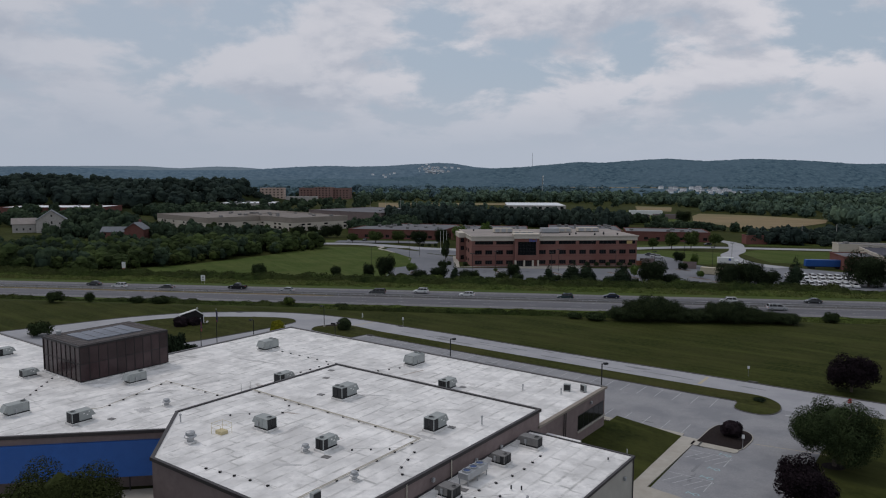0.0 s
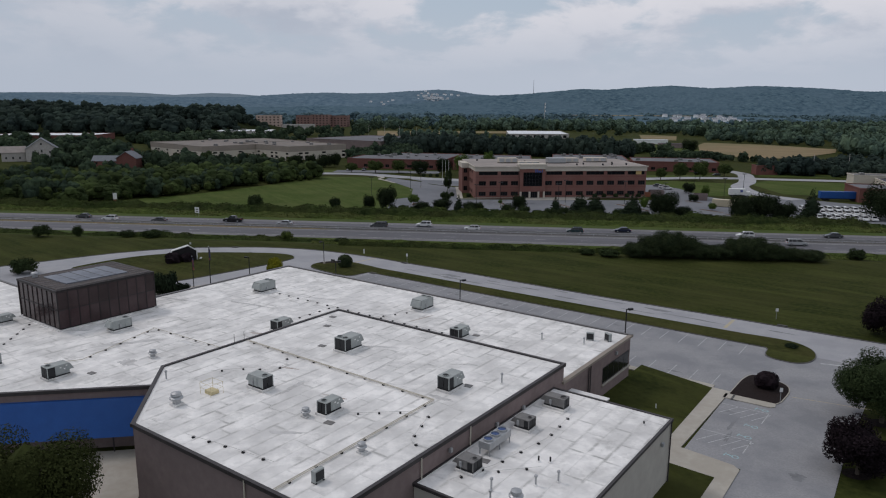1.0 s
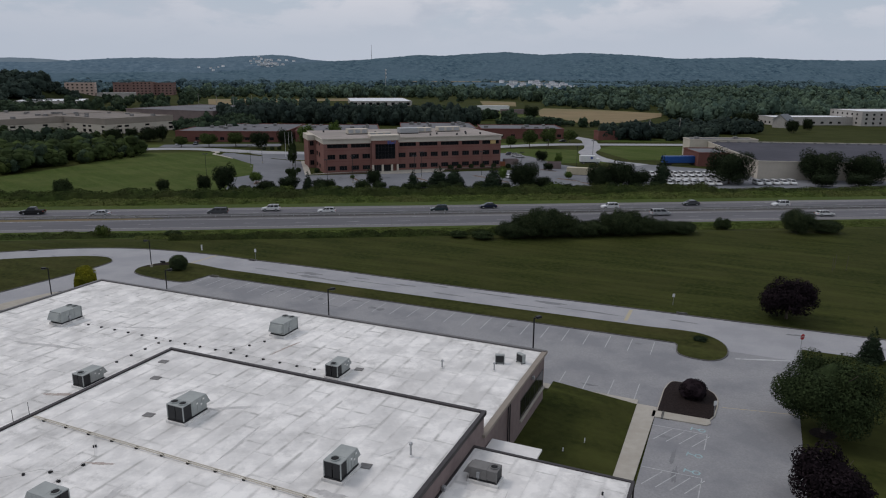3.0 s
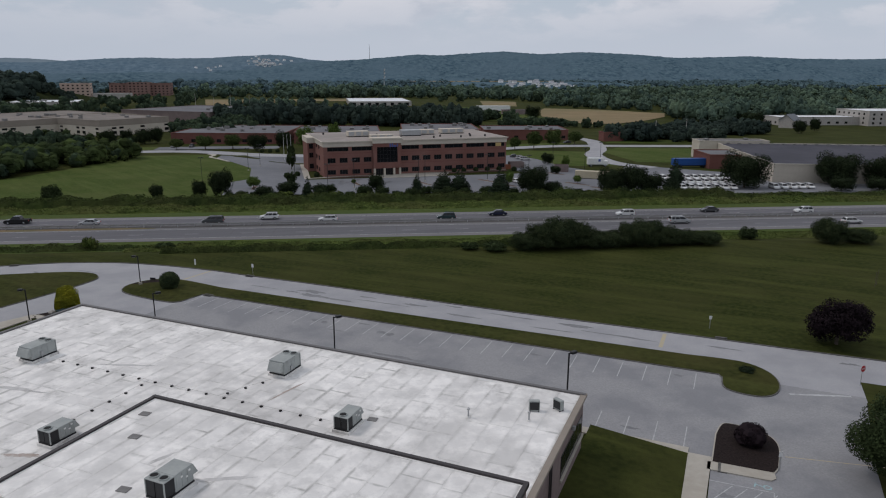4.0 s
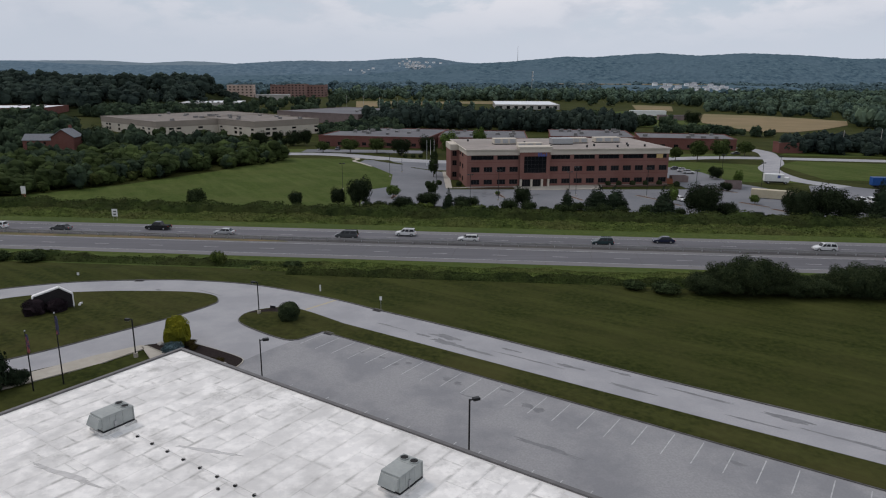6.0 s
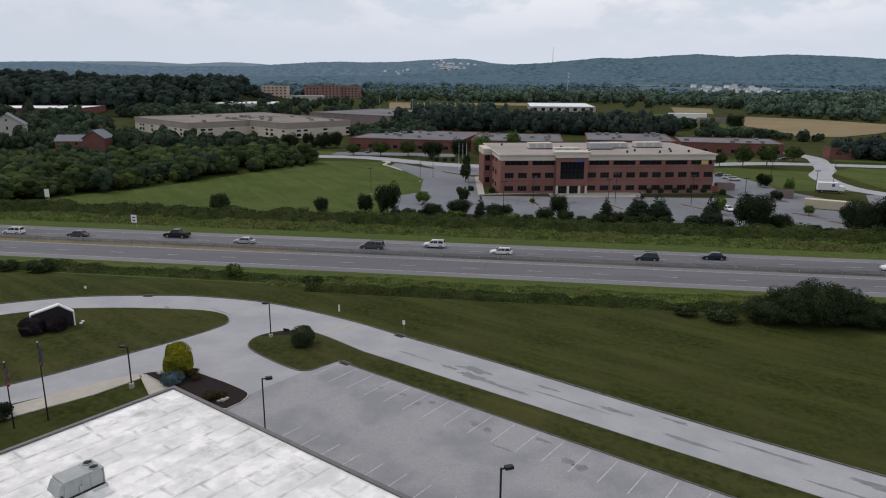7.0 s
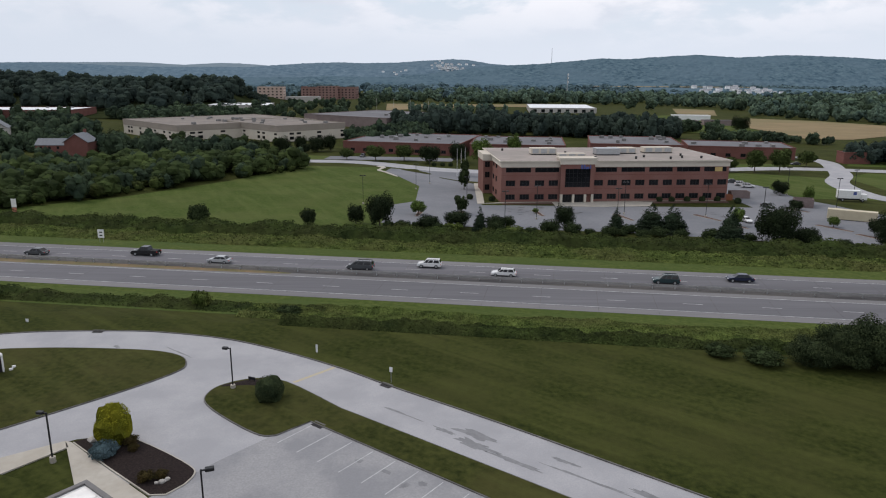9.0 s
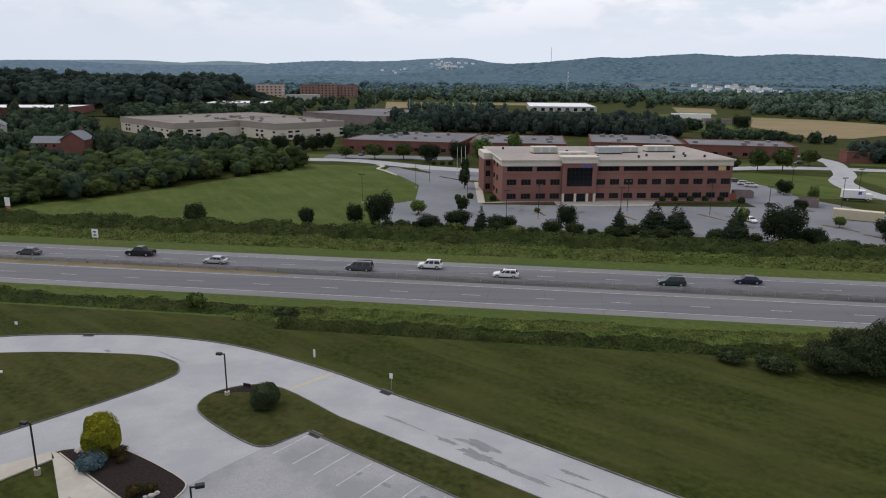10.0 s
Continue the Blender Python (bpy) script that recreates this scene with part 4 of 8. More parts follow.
def rtu(u, v, z, turn, L=2.3, W=1.35, H=1.15, fans=1, dark=False, sides=True):
    """A packaged rooftop air conditioner; its coil end points along -x before the turn."""
    ob = empty("rooftop_air_conditioner", ("dark grey" if dark else "grey-green") + " steel rooftop air conditioner on a white kerb", "air conditioner", SITE @ pose(u, v, z, 0, 0, turn), "rooftop air conditioners")
    body = HVACDARK if dark else HVAC
    part("curb", B((-L / 2 - 0.12, L / 2 + 0.12, -W / 2 - 0.12, W / 2 + 0.12, 0, 0.22), bevel=0.02), ROOF, ob, "white flashed kerb")
    part("base_rail", B((-L / 2, L / 2, -W / 2, W / 2, 0.22, 0.34)), DARKMETAL, ob)
    k = L * 0.36
    part("body", B((-L / 2 + k, L / 2 - 0.02, -W / 2 + 0.02, W / 2 - 0.02, 0.34, 0.22 + H), bevel=0.025), body, ob)
    part("coil_cap", B((-L / 2, -L / 2 + k, -W / 2, W / 2, 0.14 + H, 0.22 + H), bevel=0.02), body, ob)
    for sy in (-1, 1):
        part("corner_post", B((-L / 2, -L / 2 + 0.07, sy * (W / 2 - 0.035) - 0.035, sy * (W / 2 - 0.035) + 0.035, 0.34, 0.14 + H)), body, ob)
        part("coil" if sides else "side_panel", B((-L / 2 + 0.09, -L / 2 + k - 0.02, sy * (W / 2 - 0.06) - 0.015, sy * (W / 2 - 0.06) + 0.015, 0.36, 0.13 + H)), COIL if sides else body, ob, "black finned coil" if sides else "")
    part("coil", B((-L / 2 + 0.03, -L / 2 + 0.06, -W / 2 + 0.08, -0.03, 0.36, 0.13 + H)), COIL, ob, "black finned coil")
    part("coil", B((-L / 2 + 0.03, -L / 2 + 0.06, 0.03, W / 2 - 0.08, 0.36, 0.13 + H)), COIL, ob, "black finned coil")
    for i in range(fans):
        y = 0 if fans == 1 else (-W / 4 if i == 0 else W / 4)
        r = min(k, W / fans) * 0.40
        f = part("fan_ring", lathe([(r, 0), (r, 0.09), (r * 0.86, 0.09), (r * 0.84, 0.02)], 18, (-L / 2 + k / 2, y, 0.22 + H)), body, ob)
        part("fan", lathe([(r * 0.84, 0.0), (r * 0.84, 0.03), (r * 0.2, 0.06)], 18, (-L / 2 + k / 2, y, 0.225 + H)), RUBBER, f, "black fan")
    bm = bmesh.new()
    hx = L / 2 - 0.02
    prism([(hx, -0.55), (hx, 0.32), (hx + 0.12, 0.32), (hx + 0.48, -0.55)], -W / 2 + 0.1, W / 2 - 0.1, bm)
    for q in bm.verts:
        q.co = Vector((q.co.x, q.co.z, q.co.y * H * 0.62 + 0.34 + 0.6 * H))
    part("intake_hood", bm, body, ob)
    for i, (fx, fz) in enumerate(((0.55, 0.62), (0.72, 0.45), (0.82, 0.7))):
        part("data_plate", B((-L / 2 + L * fx, -L / 2 + L * fx + 0.16, -W / 2 - 0.03, -W / 2 - 0.002, 0.3 + H * fz, 0.42 + H * fz)), WHITE, ob, "small pale data plate")
    part("disconnect_box", B((0.2, 0.42, W / 2, W / 2 + 0.12, 0.5, 0.9), bevel=0.01), GALV, ob)
    part("conduit", C(((0.31, W / 2 + 0.06, 0.02), (0.31, W / 2 + 0.06, 0.5), 0.025, 0.025, 6)), GALV, ob)
    part("walk_pad", B((L * 0.1, L * 0.1 + 0.75, W / 2 + 0.35, W / 2 + 0.95, 0, 0.03)), SEAM, ob, "grey walk pad")
    for i in range(3):
        x = -L / 2 + k + 0.12 + i * (L - k - 0.2) / 3
        for sy in (-1, 1):
            part("access_panel", B((x, x + (L - k - 0.3) / 3, sy * (W / 2 - 0.012) - 0.012, sy * (W / 2 - 0.012) + 0.012, 0.45, 0.10 + H), bevel=0.005), body, ob)
    return ob


HVACDARK = material("dark_grey_painted_steel", (0.15, 0.145, 0.14), (0.20, 0.195, 0.19), 1.5, 0.55, 0.1)
COIL = plain("black_finned_coil", (0.03, 0.031, 0.033), 0.6, 0.3)
for u, v, z, turn, kw in (
        (-73.8, 57.6, ZR, -90, dict(L=2.7, W=1.7, H=1.3, fans=2, sides=False)), (-49.6, 64.4, ZR, -90, dict(L=2.6, W=1.7, H=1.35, fans=2, sides=False)), (-38.8, 57.6, ZR, 90, dict(L=2.2, W=1.3, H=1.15)),
        (-58.0, 47.0, ZR, 90, dict(L=2.2, W=1.3, H=1.12)), (-73.6, 35.2, ZR, -90, dict(L=2.4, W=1.35, H=1.15, sides=False)), (-64.2, 23.2, ZR, 90, dict(L=2.2, W=1.3, H=1.15)),
        (-87.5, 27.8, ZR, 90, dict(L=1.8, W=1.15, H=0.9, sides=False)), (-102.2, 30.6, ZR, 90, dict(L=2.2, W=1.3, H=1.1)), (-72.6, 20.2, ZR, -90, dict(L=2.3, W=1.35, H=1.15, sides=False)),
        (-43.0, 43.2, ZU, 90, dict(L=2.5, W=1.55, H=1.3, fans=2)), (-42.2, 31.0, ZU, 180, dict(L=2.0, W=1.25, H=1.12, sides=False)), (-28.4, 41.2, ZU, 90, dict(L=2.2, W=1.3, H=1.25)),
        (-33.5, 31.0, ZU, 90, dict(L=1.8, W=1.05, H=1.05)), (-20.5, 46.8, ZR + 0.06, 180, dict(L=2.0, W=1.1, H=0.92, dark=True, sides=False)), (-20.7, 41.4, ZR + 0.06, 180, dict(L=1.4, W=1.25, H=0.85, dark=True)),
        (-20.6, 32.8, ZR + 0.06, 180, dict(L=1.5, W=1.3, H=0.85, dark=True))):
    rtu(u, v, z, turn, **kw)

# dry cooler with three blue fans
dc = empty("dry_cooler", "long grey dry cooler with three blue fans on legs", "air conditioner", SITE @ pose(-20.9, 36.9, ZR + 0.06))
part("casing", B((-0.55, 0.55, -1.6, 1.6, 0.55, 1.15), bevel=0.03), GALV, dc)
for i in (-1, 0, 1):
    f = part("fan_ring", lathe([(0.42, 0), (0.42, 0.14), (0.36, 0.14), (0.35, 0.03)], 18, (0, i * 1.03, 1.15)), GALV, dc)
    part("fan", lathe([(0.35, 0), (0.35, 0.03), (0.08, 0.08)], 18, (0, i * 1.03, 1.155)), plain("blue_fan_plastic", (0.03, 0.07, 0.20), 0.4), f, "blue fan")
for sx in (-0.45, 0.45):
    for sy in (-1.5, 0, 1.5):
        part("leg", B((sx - 0.04, sx + 0.04, sy - 0.04, sy + 0.04, 0, 0.55)), GALV, dc)

# small outdoor split units, mushroom vents, pipe vents
for u, v, z, t in ((-26.0, 66.1, ZR, 20), (-24.2, 67.1, ZR, -30), (-26.3, 22.8, ZU, 90)):
    ob = empty("condenser_unit", "small grey condenser unit with a black fan grille", "air conditioner", SITE @ pose(u, v, z, 0, 0, t), "condenser units")
    part("casing", B((-0.45, 0.45, -0.2, 0.2, 0.08, 0.95), bevel=0.03), HVAC, ob)
    part("grille", B((-0.38, 0.38, -0.235, -0.2, 0.18, 0.85), bevel=0.01), COIL, ob, "black fan grille")
    part("foot", B((-0.4, -0.3, -0.25, 0.25, 0, 0.08)), DARKMETAL, ob)
    part("foot", B((0.3, 0.4, -0.25, 0.25, 0, 0.08)), DARKMETAL, ob)
for u, v, z, s in ((-45.0, 24.3, ZU, 1.0), (-34.5, 29.3, ZU, 0.7), (-61.5, 32.1, ZR, 0.8), (-26.7, 27.6, ZU, 0.7), (-15.5, 31.0, ZR + 0.06, 0.9)):
    ob = empty("roof_ventilator", "round spun-aluminium roof ventilator", "roof vent", SITE @ pose(u, v, z) @ Matrix.Diagonal((s, s, s, 1)), "roof ventilators")
    part("kerb", B((-0.45, 0.45, -0.45, 0.45, 0, 0.2), bevel=0.03), ROOF, ob)
    part("flue", lathe([(0.34, 0.2), (0.34, 0.6), (0.58, 0.62), (0.58, 0.72), (0.36, 0.86)], 16), GALV, ob)
    part("cap", lathe([(0.36, 0.86), (0.46, 0.9), (0.42, 1.1), (0.1, 1.2)], 16), GALV, ob)
for u, v, z, h, mat in ((-25.2, 44.9, ZU, 0.9, GALV), (-50.6, 26.9, ZU, 0.8, GALV), (-30.6, 62.8, ZR, 0.7, GALV), (-25.9, 64.2, ZR, 0.7, GALV), (-17.7, 31.3, ZR + 0.06, 0.9, GALV), (-16.9, 29.9, ZR + 0.06, 0.9, GALV),
                        (-15.5, 33.8, ZR + 0.06, 0.7, GALV), (-14.4, 35.2, ZR + 0.06, 0.8, GALV), (-17.0, 37.0, ZR + 0.06, 0.5, DARKMETAL), (-16.2, 37.4, ZR + 0.06, 0.5, DARKMETAL), (-12.8, 48.1, ZR + 0.06, 0.35, DARKMETAL)):
    ob = empty("vent_pipe", "thin grey vent pipe rising from the roof", "vent pipe", SITE @ pose(u, v, z), "vent pipes")
    part("pipe", C(((0, 0, 0), (0, 0, h), 0.07, 0.07, 10)), mat, ob)
    part("collar", lathe([(0.2, 0), (0.12, 0.12), (0.08, 0.14)], 12), ROOF, ob)
    if mat is GALV:
        part("cap", lathe([(0.08, h), (0.13, h + 0.02), (0.13, h + 0.14), (0.05, h + 0.2)], 12), mat, ob)
for u, v, z in ((-52.4, 50.3, ZU), (-32.1, 29.6, ZU), (-27.4, 42.6, ZU), (-50.4, 47.4, ZU), (-62.3, 25.8, ZR), (-20.4, 34.6, ZR + 0.06), (-37.6, 59.4, ZR), (-45.9, 42.2, ZU)):
    ob = empty("roof_hatch", "small square grey drain cover on the roof", "roof drain", SITE @ pose(u, v, z + 0.015, 0, 0, 8))
    part("pad", B((-0.4, 0.4, -0.3, 0.3, 0, 0.06), bevel=0.02), HVACDARK, ob)

# gas pipes on rubber blocks
ROOFPIPE = plain("white_conduit", (0.58, 0.57, 0.55), 0.6)
block = unit_mesh("pipe_block", prism([(-0.12, -0.08), (0.12, -0.08), (0.12, 0.08), (-0.12, 0.08)], 0, 0.14), RUBBER)


def pipe_run(pts, z, step=2.4, mat=None, r=0.035, n=1):
    ob = empty("gas_pipe", "pale yellow gas pipe on black rubber blocks across the roof", "pipe", SITE)
    for a, b in zip(pts, pts[1:]):
        a, b = Vector(a), Vector(b)
        d = (b - a).normalized()
        s = Vector((-d.y, d.x))
        for k in range(n):
            o = s * (k * 0.16 - 0.08 * (n - 1))
            part("pipe", C(((a.x + o.x, a.y + o.y, z + 0.17), (b.x + o.x, b.y + o.y, z + 0.17), r, r, 6)), mat or GASPIPE, ob)
        m = max(1, int((b - a).length / step))
        for i in range(m):
            p = a + (b - a) * ((i + 0.5) / m)
            share("block", block, ob, pose(p.x, p.y, z, 0, 0, math.degrees(math.atan2(d.y, d.x)) + 90))
    return ob


pipe_run([(-53.4, 38.4), (-27.9, 38.0), (-27.7, 20.2)], ZU, 2.3, None, 0.04, 2)
pipe_run([(-70.6, 37.7), (-58.9, 38.2), (-55.6, 38.4)], ZR, 2.0)
pipe_run([(-70.2, 37.6), (-66.6, 27.0), (-68.5, 24.0)], ZR, 2.2)
pipe_run([(-71.6, 57.7), (-40.4, 57.6)], ZR, 1.9, ROOFPIPE, 0.018)
pipe_run([(-59.6, 57.6), (-59.6, 48.8)], ZR, 1.7, ROOFPIPE, 0.018)
pipe_run([(-49.6, 62.2), (-51.8, 57.7)], ZR, 1.5, ROOFPIPE, 0.018)
pipe_run([(-86, 31.2), (-76.8, 22.4), (-73.6, 21.8)], ZR, 1.6, ROOFPIPE, 0.018)
pipe_run([(-46.9, 38.2), (-44.6, 36.2), (-44.2, 32.2)], ZU, 1.8, ROOFPIPE, 0.018)
pipe_run([(-28, 35), (-32, 31.6)], ZU, 1.6, ROOFPIPE, 0.018)
pipe_run([(-26.6, 36), (-24.8, 31), (-23.4, 30.6)], ZU, 1.7, ROOFPIPE, 0.018)
pipe_run([(-49, 30.6), (-46.4, 33.6), (-45, 33.9)], ZU, 1.6, ROOFPIPE, 0.018)
pipe_run([(-39.4, 21.4), (-34.6, 22.2), (-30.6, 22.6)], ZU, 1.4, ROOFPIPE, 0.018)
pipe_run([(-18.6, 46), (-18.2, 40.6), (-19.4, 34.2), (-20.8, 30.6)], ZR + 0.06, 1.7, ROOFPIPE, 0.018)
pipe_run([(-19.4, 33), (-16.4, 36.2)], ZR + 0.06, 1.6, ROOFPIPE, 0.018)
for v in (37.6, 38.9):
    ob = empty("roof_aerial", "thin black aerial mast at the parapet", "aerial", SITE @ pose(-54.6, v, ZR))
    part("mast", C(((0, 0, 0), (0, 0, 2.6), 0.03, 0.02, 6)), DARKMETAL, ob)
    part("foot", B((-0.15, 0.15, -0.15, 0.15, 0, 0.06)), DARKMETAL, ob)
# guard rail round the roof hatch
gr = empty("hatch_guard_rail", "pale yellow safety rail round a roof hatch", "guard rail", SITE @ pose(-44.7, 27.6, ZU))
part("hatch", B((-0.5, 0.5, -0.4, 0.4, 0, 0.35), bevel=0.03), SAFETY, gr)
for sx in (-0.75, 0.75):
    for sy in (-0.65, 0.65):
        part("post", C(((sx, sy, 0), (sx, sy, 1.1), 0.018, 0.018, 6)), SAFETY, gr)
for z in (0.6, 1.08):
    for a, b in (((-0.75, -0.65), (0.75, -0.65)), ((0.75, -0.65), (0.75, 0.65)), ((0.75, 0.65), (-0.75, 0.65)), ((-0.75, 0.65), (-0.75, -0.65))):
        part("rail", C(((*a, z), (*b, z), 0.016, 0.016, 6)), SAFETY, gr)

# ---------------------------------------------------------------- things on the site


def street_lamp(x, y, h, turn, heads=1):
    ob = empty("street_lamp", "black parking-lot lamp with a shoebox head", "street lamp", Matrix.Translation((x, y, zg(x, y))) @ Matrix.Rotation(radians(turn), 4, "Z"), "street lamps")
    part("footing", C(((0, 0, 0), (0, 0, 0.55), 0.27, 0.27, 12)), CONCRETE, ob, "round concrete footing")
    part("pole", B((-0.06, 0.06, -0.06, 0.06, 0.5, h), bevel=0.01), DARKMETAL, ob)
    for k in range(heads):
        s = 1 - 2 * k
        part("arm", B((min(0, s * 0.35), max(0, s * 0.35), -0.04, 0.04, h - 0.14, h - 0.04)), DARKMETAL, ob)
        hd = part("head", B((s * 0.6 - 0.32, s * 0.6 + 0.32, -0.2, 0.2, h - 0.2, h + 0.06), bevel=0.04), DARKMETAL, ob)
        part("lens", B((s * 0.6 - 0.25, s * 0.6 + 0.25, -0.15, 0.15, h - 0.225, h - 0.2)), GALV, hd, "pale glass lens")
    return ob


for x, y, h, t in ((-35.4, 118.8, 4.9, 170), (-23.9, 134.2, 4.9, 170), (-17.3, 107.0, 6.8, 20), (3.6, 91.4, 7.5, 20), (24.3, 75.6, 7.8, 20)):
    street_lamp(x, y, h, t)


def post_sign(x, y, w, h, z, mat, label, double=False):
    ob = empty("roadside_sign", label, "sign", Matrix.Translation((x, y, zg(x, y))) @ Matrix.Rotation(radians(-7), 4, "Z"), "")
    for sx in ((-w * 0.3, w * 0.3) if double else (0,)):
        part("post", C(((sx, 0, 0), (sx, 0, z + h * 0.5), 0.035, 0.035, 6)), GALV, ob)
    p = part("plate", B((-w / 2, w / 2, -0.06, -0.04, z, z + h), bevel=0.004), mat, ob, "flat sign plate")
    return ob, p


post_sign(-16.6, 144.8, 0.26, 1.05, 0.12, WHITE, "white marker post beside the driveway")
post_sign(-6.5, 136.3, 0.35, 0.6, 1.35, WHITE, "small white sign on a thin post")
post_sign(54.0, 96.6, 0.4, 0.5, 1.3, WHITE, "small white sign on a thin post")
post_sign(-59.3, 154.7, 0.45, 0.45, 0.1, WHITE, "low white marker on the grass")
ob, _ = post_sign(-77.2, 211.5, 1.5, 1.9, 1.1, WHITE, "white road sign on two posts beside the highway", True)
for z in (1.5, 2.2):
    part("bar", B((-0.35, 0.35, -0.066, -0.06, z, z + 0.3)), DARKMETAL, ob, "dark unreadable sign bars")
ob, _ = post_sign(-122.3, 252.7, 1.6, 2.4, 1.8, WHITE, "white and red board sign standing in the field", True)
part("base_board", B((-0.7, 0.7, -0.07, -0.04, 0.3, 1.7)), material("faded_red_board", (0.35, 0.12, 0.08), (0.4, 0.18, 0.12), 2), ob, "faded red lower board")
ob, p = post_sign(59.6, 77.0, 0.02, 0.02, 2.0, GALV, "red octagonal stop sign on a thin post")
p.name = "bracket"
RED = plain("sign_red", (0.42, 0.02, 0.025), 0.5)
oc = [(0.38 * math.cos(radians(22.5 + 45 * i)), 0.38 * math.sin(radians(22.5 + 45 * i))) for i in range(8)]
bm = prism(oc, 0.04, 0.06)
for q in bm.verts:
    q.co = Vector((q.co.x, -q.co.z - 0.02, q.co.y + 2.1))
st = part("plate", bm, RED, ob, "red octagonal plate")
tx = bpy.data.curves.new("lettering", "FONT")
tx.body, tx.size, tx.align_x, tx.align_y, tx.extrude = "STOP", 0.27, "CENTER", "CENTER", 0.003
to = new("lettering", tx)
tx.materials.append(WHITE)
to.parent, to.matrix_basis = st, pose(0, -0.085, 2.1, 90, 0, 0)
ob.rotation_euler = (0, 0, radians(10))
# low white stakes on the lawn
for u, v in ((-17.2, 64.5), (-18.6, 62.0)):
    post_sign(*X(u, v), 0.12, 0.5, 0.5, WHITE, "small white stake on the lawn")
post_sign(*X(-6.6, 75.0), 0.35, 0.5, 1.5, WHITE, "small parking sign on a thin post")


def drain(x, y, turn):
    ob = empty("storm_drain", "dark storm drain inlet at the kerb", "storm drain", Matrix.Translation((x, y, zg(x, y) + 0.05)) @ Matrix.Rotation(radians(turn), 4, "Z"), "storm drains")
    part("box", B((-0.75, 0.75, 0.0, 0.22, 0, 0.16), bevel=0.02), KERB, ob)
    part("mouth", B((-0.7, 0.7, -0.55, 0.0, 0, 0.012)), RUBBER, ob, "dark grate")
    for i in range(9):
        part("bar", B((-0.68 + i * 0.16, -0.62 + i * 0.16, -0.53, -0.02, 0.012, 0.03)), COPING, ob)


for x, y, t in ((-6.9, 135.6, -36), (-47.6, 151.4, 0), (53.2, 92.9, -36), (*X(-85.2, 94.1), -36), (*X(-11.2, 73.6), 54)):
    drain(x, y, t)

# flag poles, with furled flags
for x, y, h in ((-42.6, 109.2, 7.0), (-40.2, 110.9, 8.4)):
    ob = empty("flag_pole", "dark flag pole with a furled flag", "flag pole", pose(x, y, 0), "flag poles")
    part("pole", C(((0, 0, 0), (0, 0, h), 0.08, 0.045, 10)), DARKMETAL, ob)
    part("finial", lathe([(0.03, 0), (0.1, 0.08), (0.03, 0.18)], 10, (0, 0, h)), GALV, ob, "pale ball finial")
    bm = lathe([(0.06, h - 2.45), (0.16, h - 2.3), (0.12, h - 1.9), (0.17, h - 1.5), (0.13, h - 1.1), (0.15, h - 0.7), (0.08, h - 0.3)], 9, (0.12, 0.02, 0))
    part("flag", bm, material("flag_cloth", (0.05, 0.05, 0.09), (0.30, 0.09, 0.08), 1.2, 0.8, sharp=True, squeeze=(1, 1, 0.8)), ob, "furled dark flag cloth")

# sign monument with a white gabled edge, seen from behind
mo = empty("sign_monument", "black shingled sign monument with a white gabled edge", "monument sign", pose(-54.2, 136.6, 0, 0, 0, 33))
part("bed", prism([(3.4 * math.cos(a * 0.4) + 0.8, 1.9 * math.sin(a * 0.4)) for a in range(16)], 0.02, 0.12), MULCH, mo, "dark mulch bed")
bm = bmesh.new()
prism([(-2.5, 0.1), (2.5, 0.1), (2.5, 2.1), (0.9, 3.3), (-2.5, 2.5)], -0.35, 0.35, bm)
for q in bm.verts:
    q.co = Vector((q.co.x, -q.co.z, q.co.y))
part("panel", bm, material("black_board", (0.012, 0.011, 0.012), (0.02, 0.018, 0.019), 4, 0.8, bump=0.4, bscale=8), mo)
for a, b in (((-2.55, 2.55), (0.9, 3.38)), ((0.9, 3.38), (2.58, 2.12)), ((2.56, 2.12), (2.56, 0.1)), ((-2.56, 2.5), (-2.56, 1.9))):
    bm = bmesh.new()
    dd = (Vector(b) - Vector(a)).normalized()
    s = Vector((-dd.y, dd.x)) * 0.09
    prism([Vector(a) - s, Vector(b) - s, Vector(b) + s, Vector(a) + s], -0.42, 0.42, bm)
    for q in bm.verts:
        q.co = Vector((q.co.x, -q.co.z, q.co.y))
    part("trim", bm, WHITE, mo, "white painted edge board")
for x, y in ((3.3, -0.2), (3.6, 0.5)):
    part("spot_light", B((x - 0.2, x + 0.2, y - 0.12, y + 0.12, 0.1, 0.4), bevel=0.03), WHITE, mo, "small white spot light")

# low dark sign on the long island, rocks in the bed
ob = empty("low_sign", "low dark sign board on a mulch bed", "sign", pose(-22.3, 136.0, 0.15, 0, 0, -20))
part("board", B((-0.45, 0.45, -0.05, 0.05, 0.2, 0.52), bevel=0.01), DARKMETAL, ob)
part("leg", B((-0.4, -0.32, -0.04, 0.04, 0, 0.2)), DARKMETAL, ob)
part("leg", B((0.32, 0.4, -0.04, 0.04, 0, 0.2)), DARKMETAL, ob)
setting("mulch_patch", sheet([(-25.4, 134.4), (-22.6, 134.9), (-19.5, 134.6), (-18.6, 135.7), (-22.4, 136.6), (-25.2, 134.9)], 0.19), MULCH, "dark mulch patch on the island", "mulch")
for x, y, s in ((-33.6, 122.4, 0.5), (-24.2, 115.6, 0.34), (-23.9, 116.0, 0.25), (-24.6, 115.4, 0.2)):
    v, f = ico((0, 0, 0.1), (s, s * 0.8, s * 0.7), x, 2, 0.25)
    ob = part("boulder", (v, f), STONE)
    ob.matrix_basis = pose(x, y, 0.15)
    tagged(ob, "pale grey boulder lying in dark mulch", "boulder")
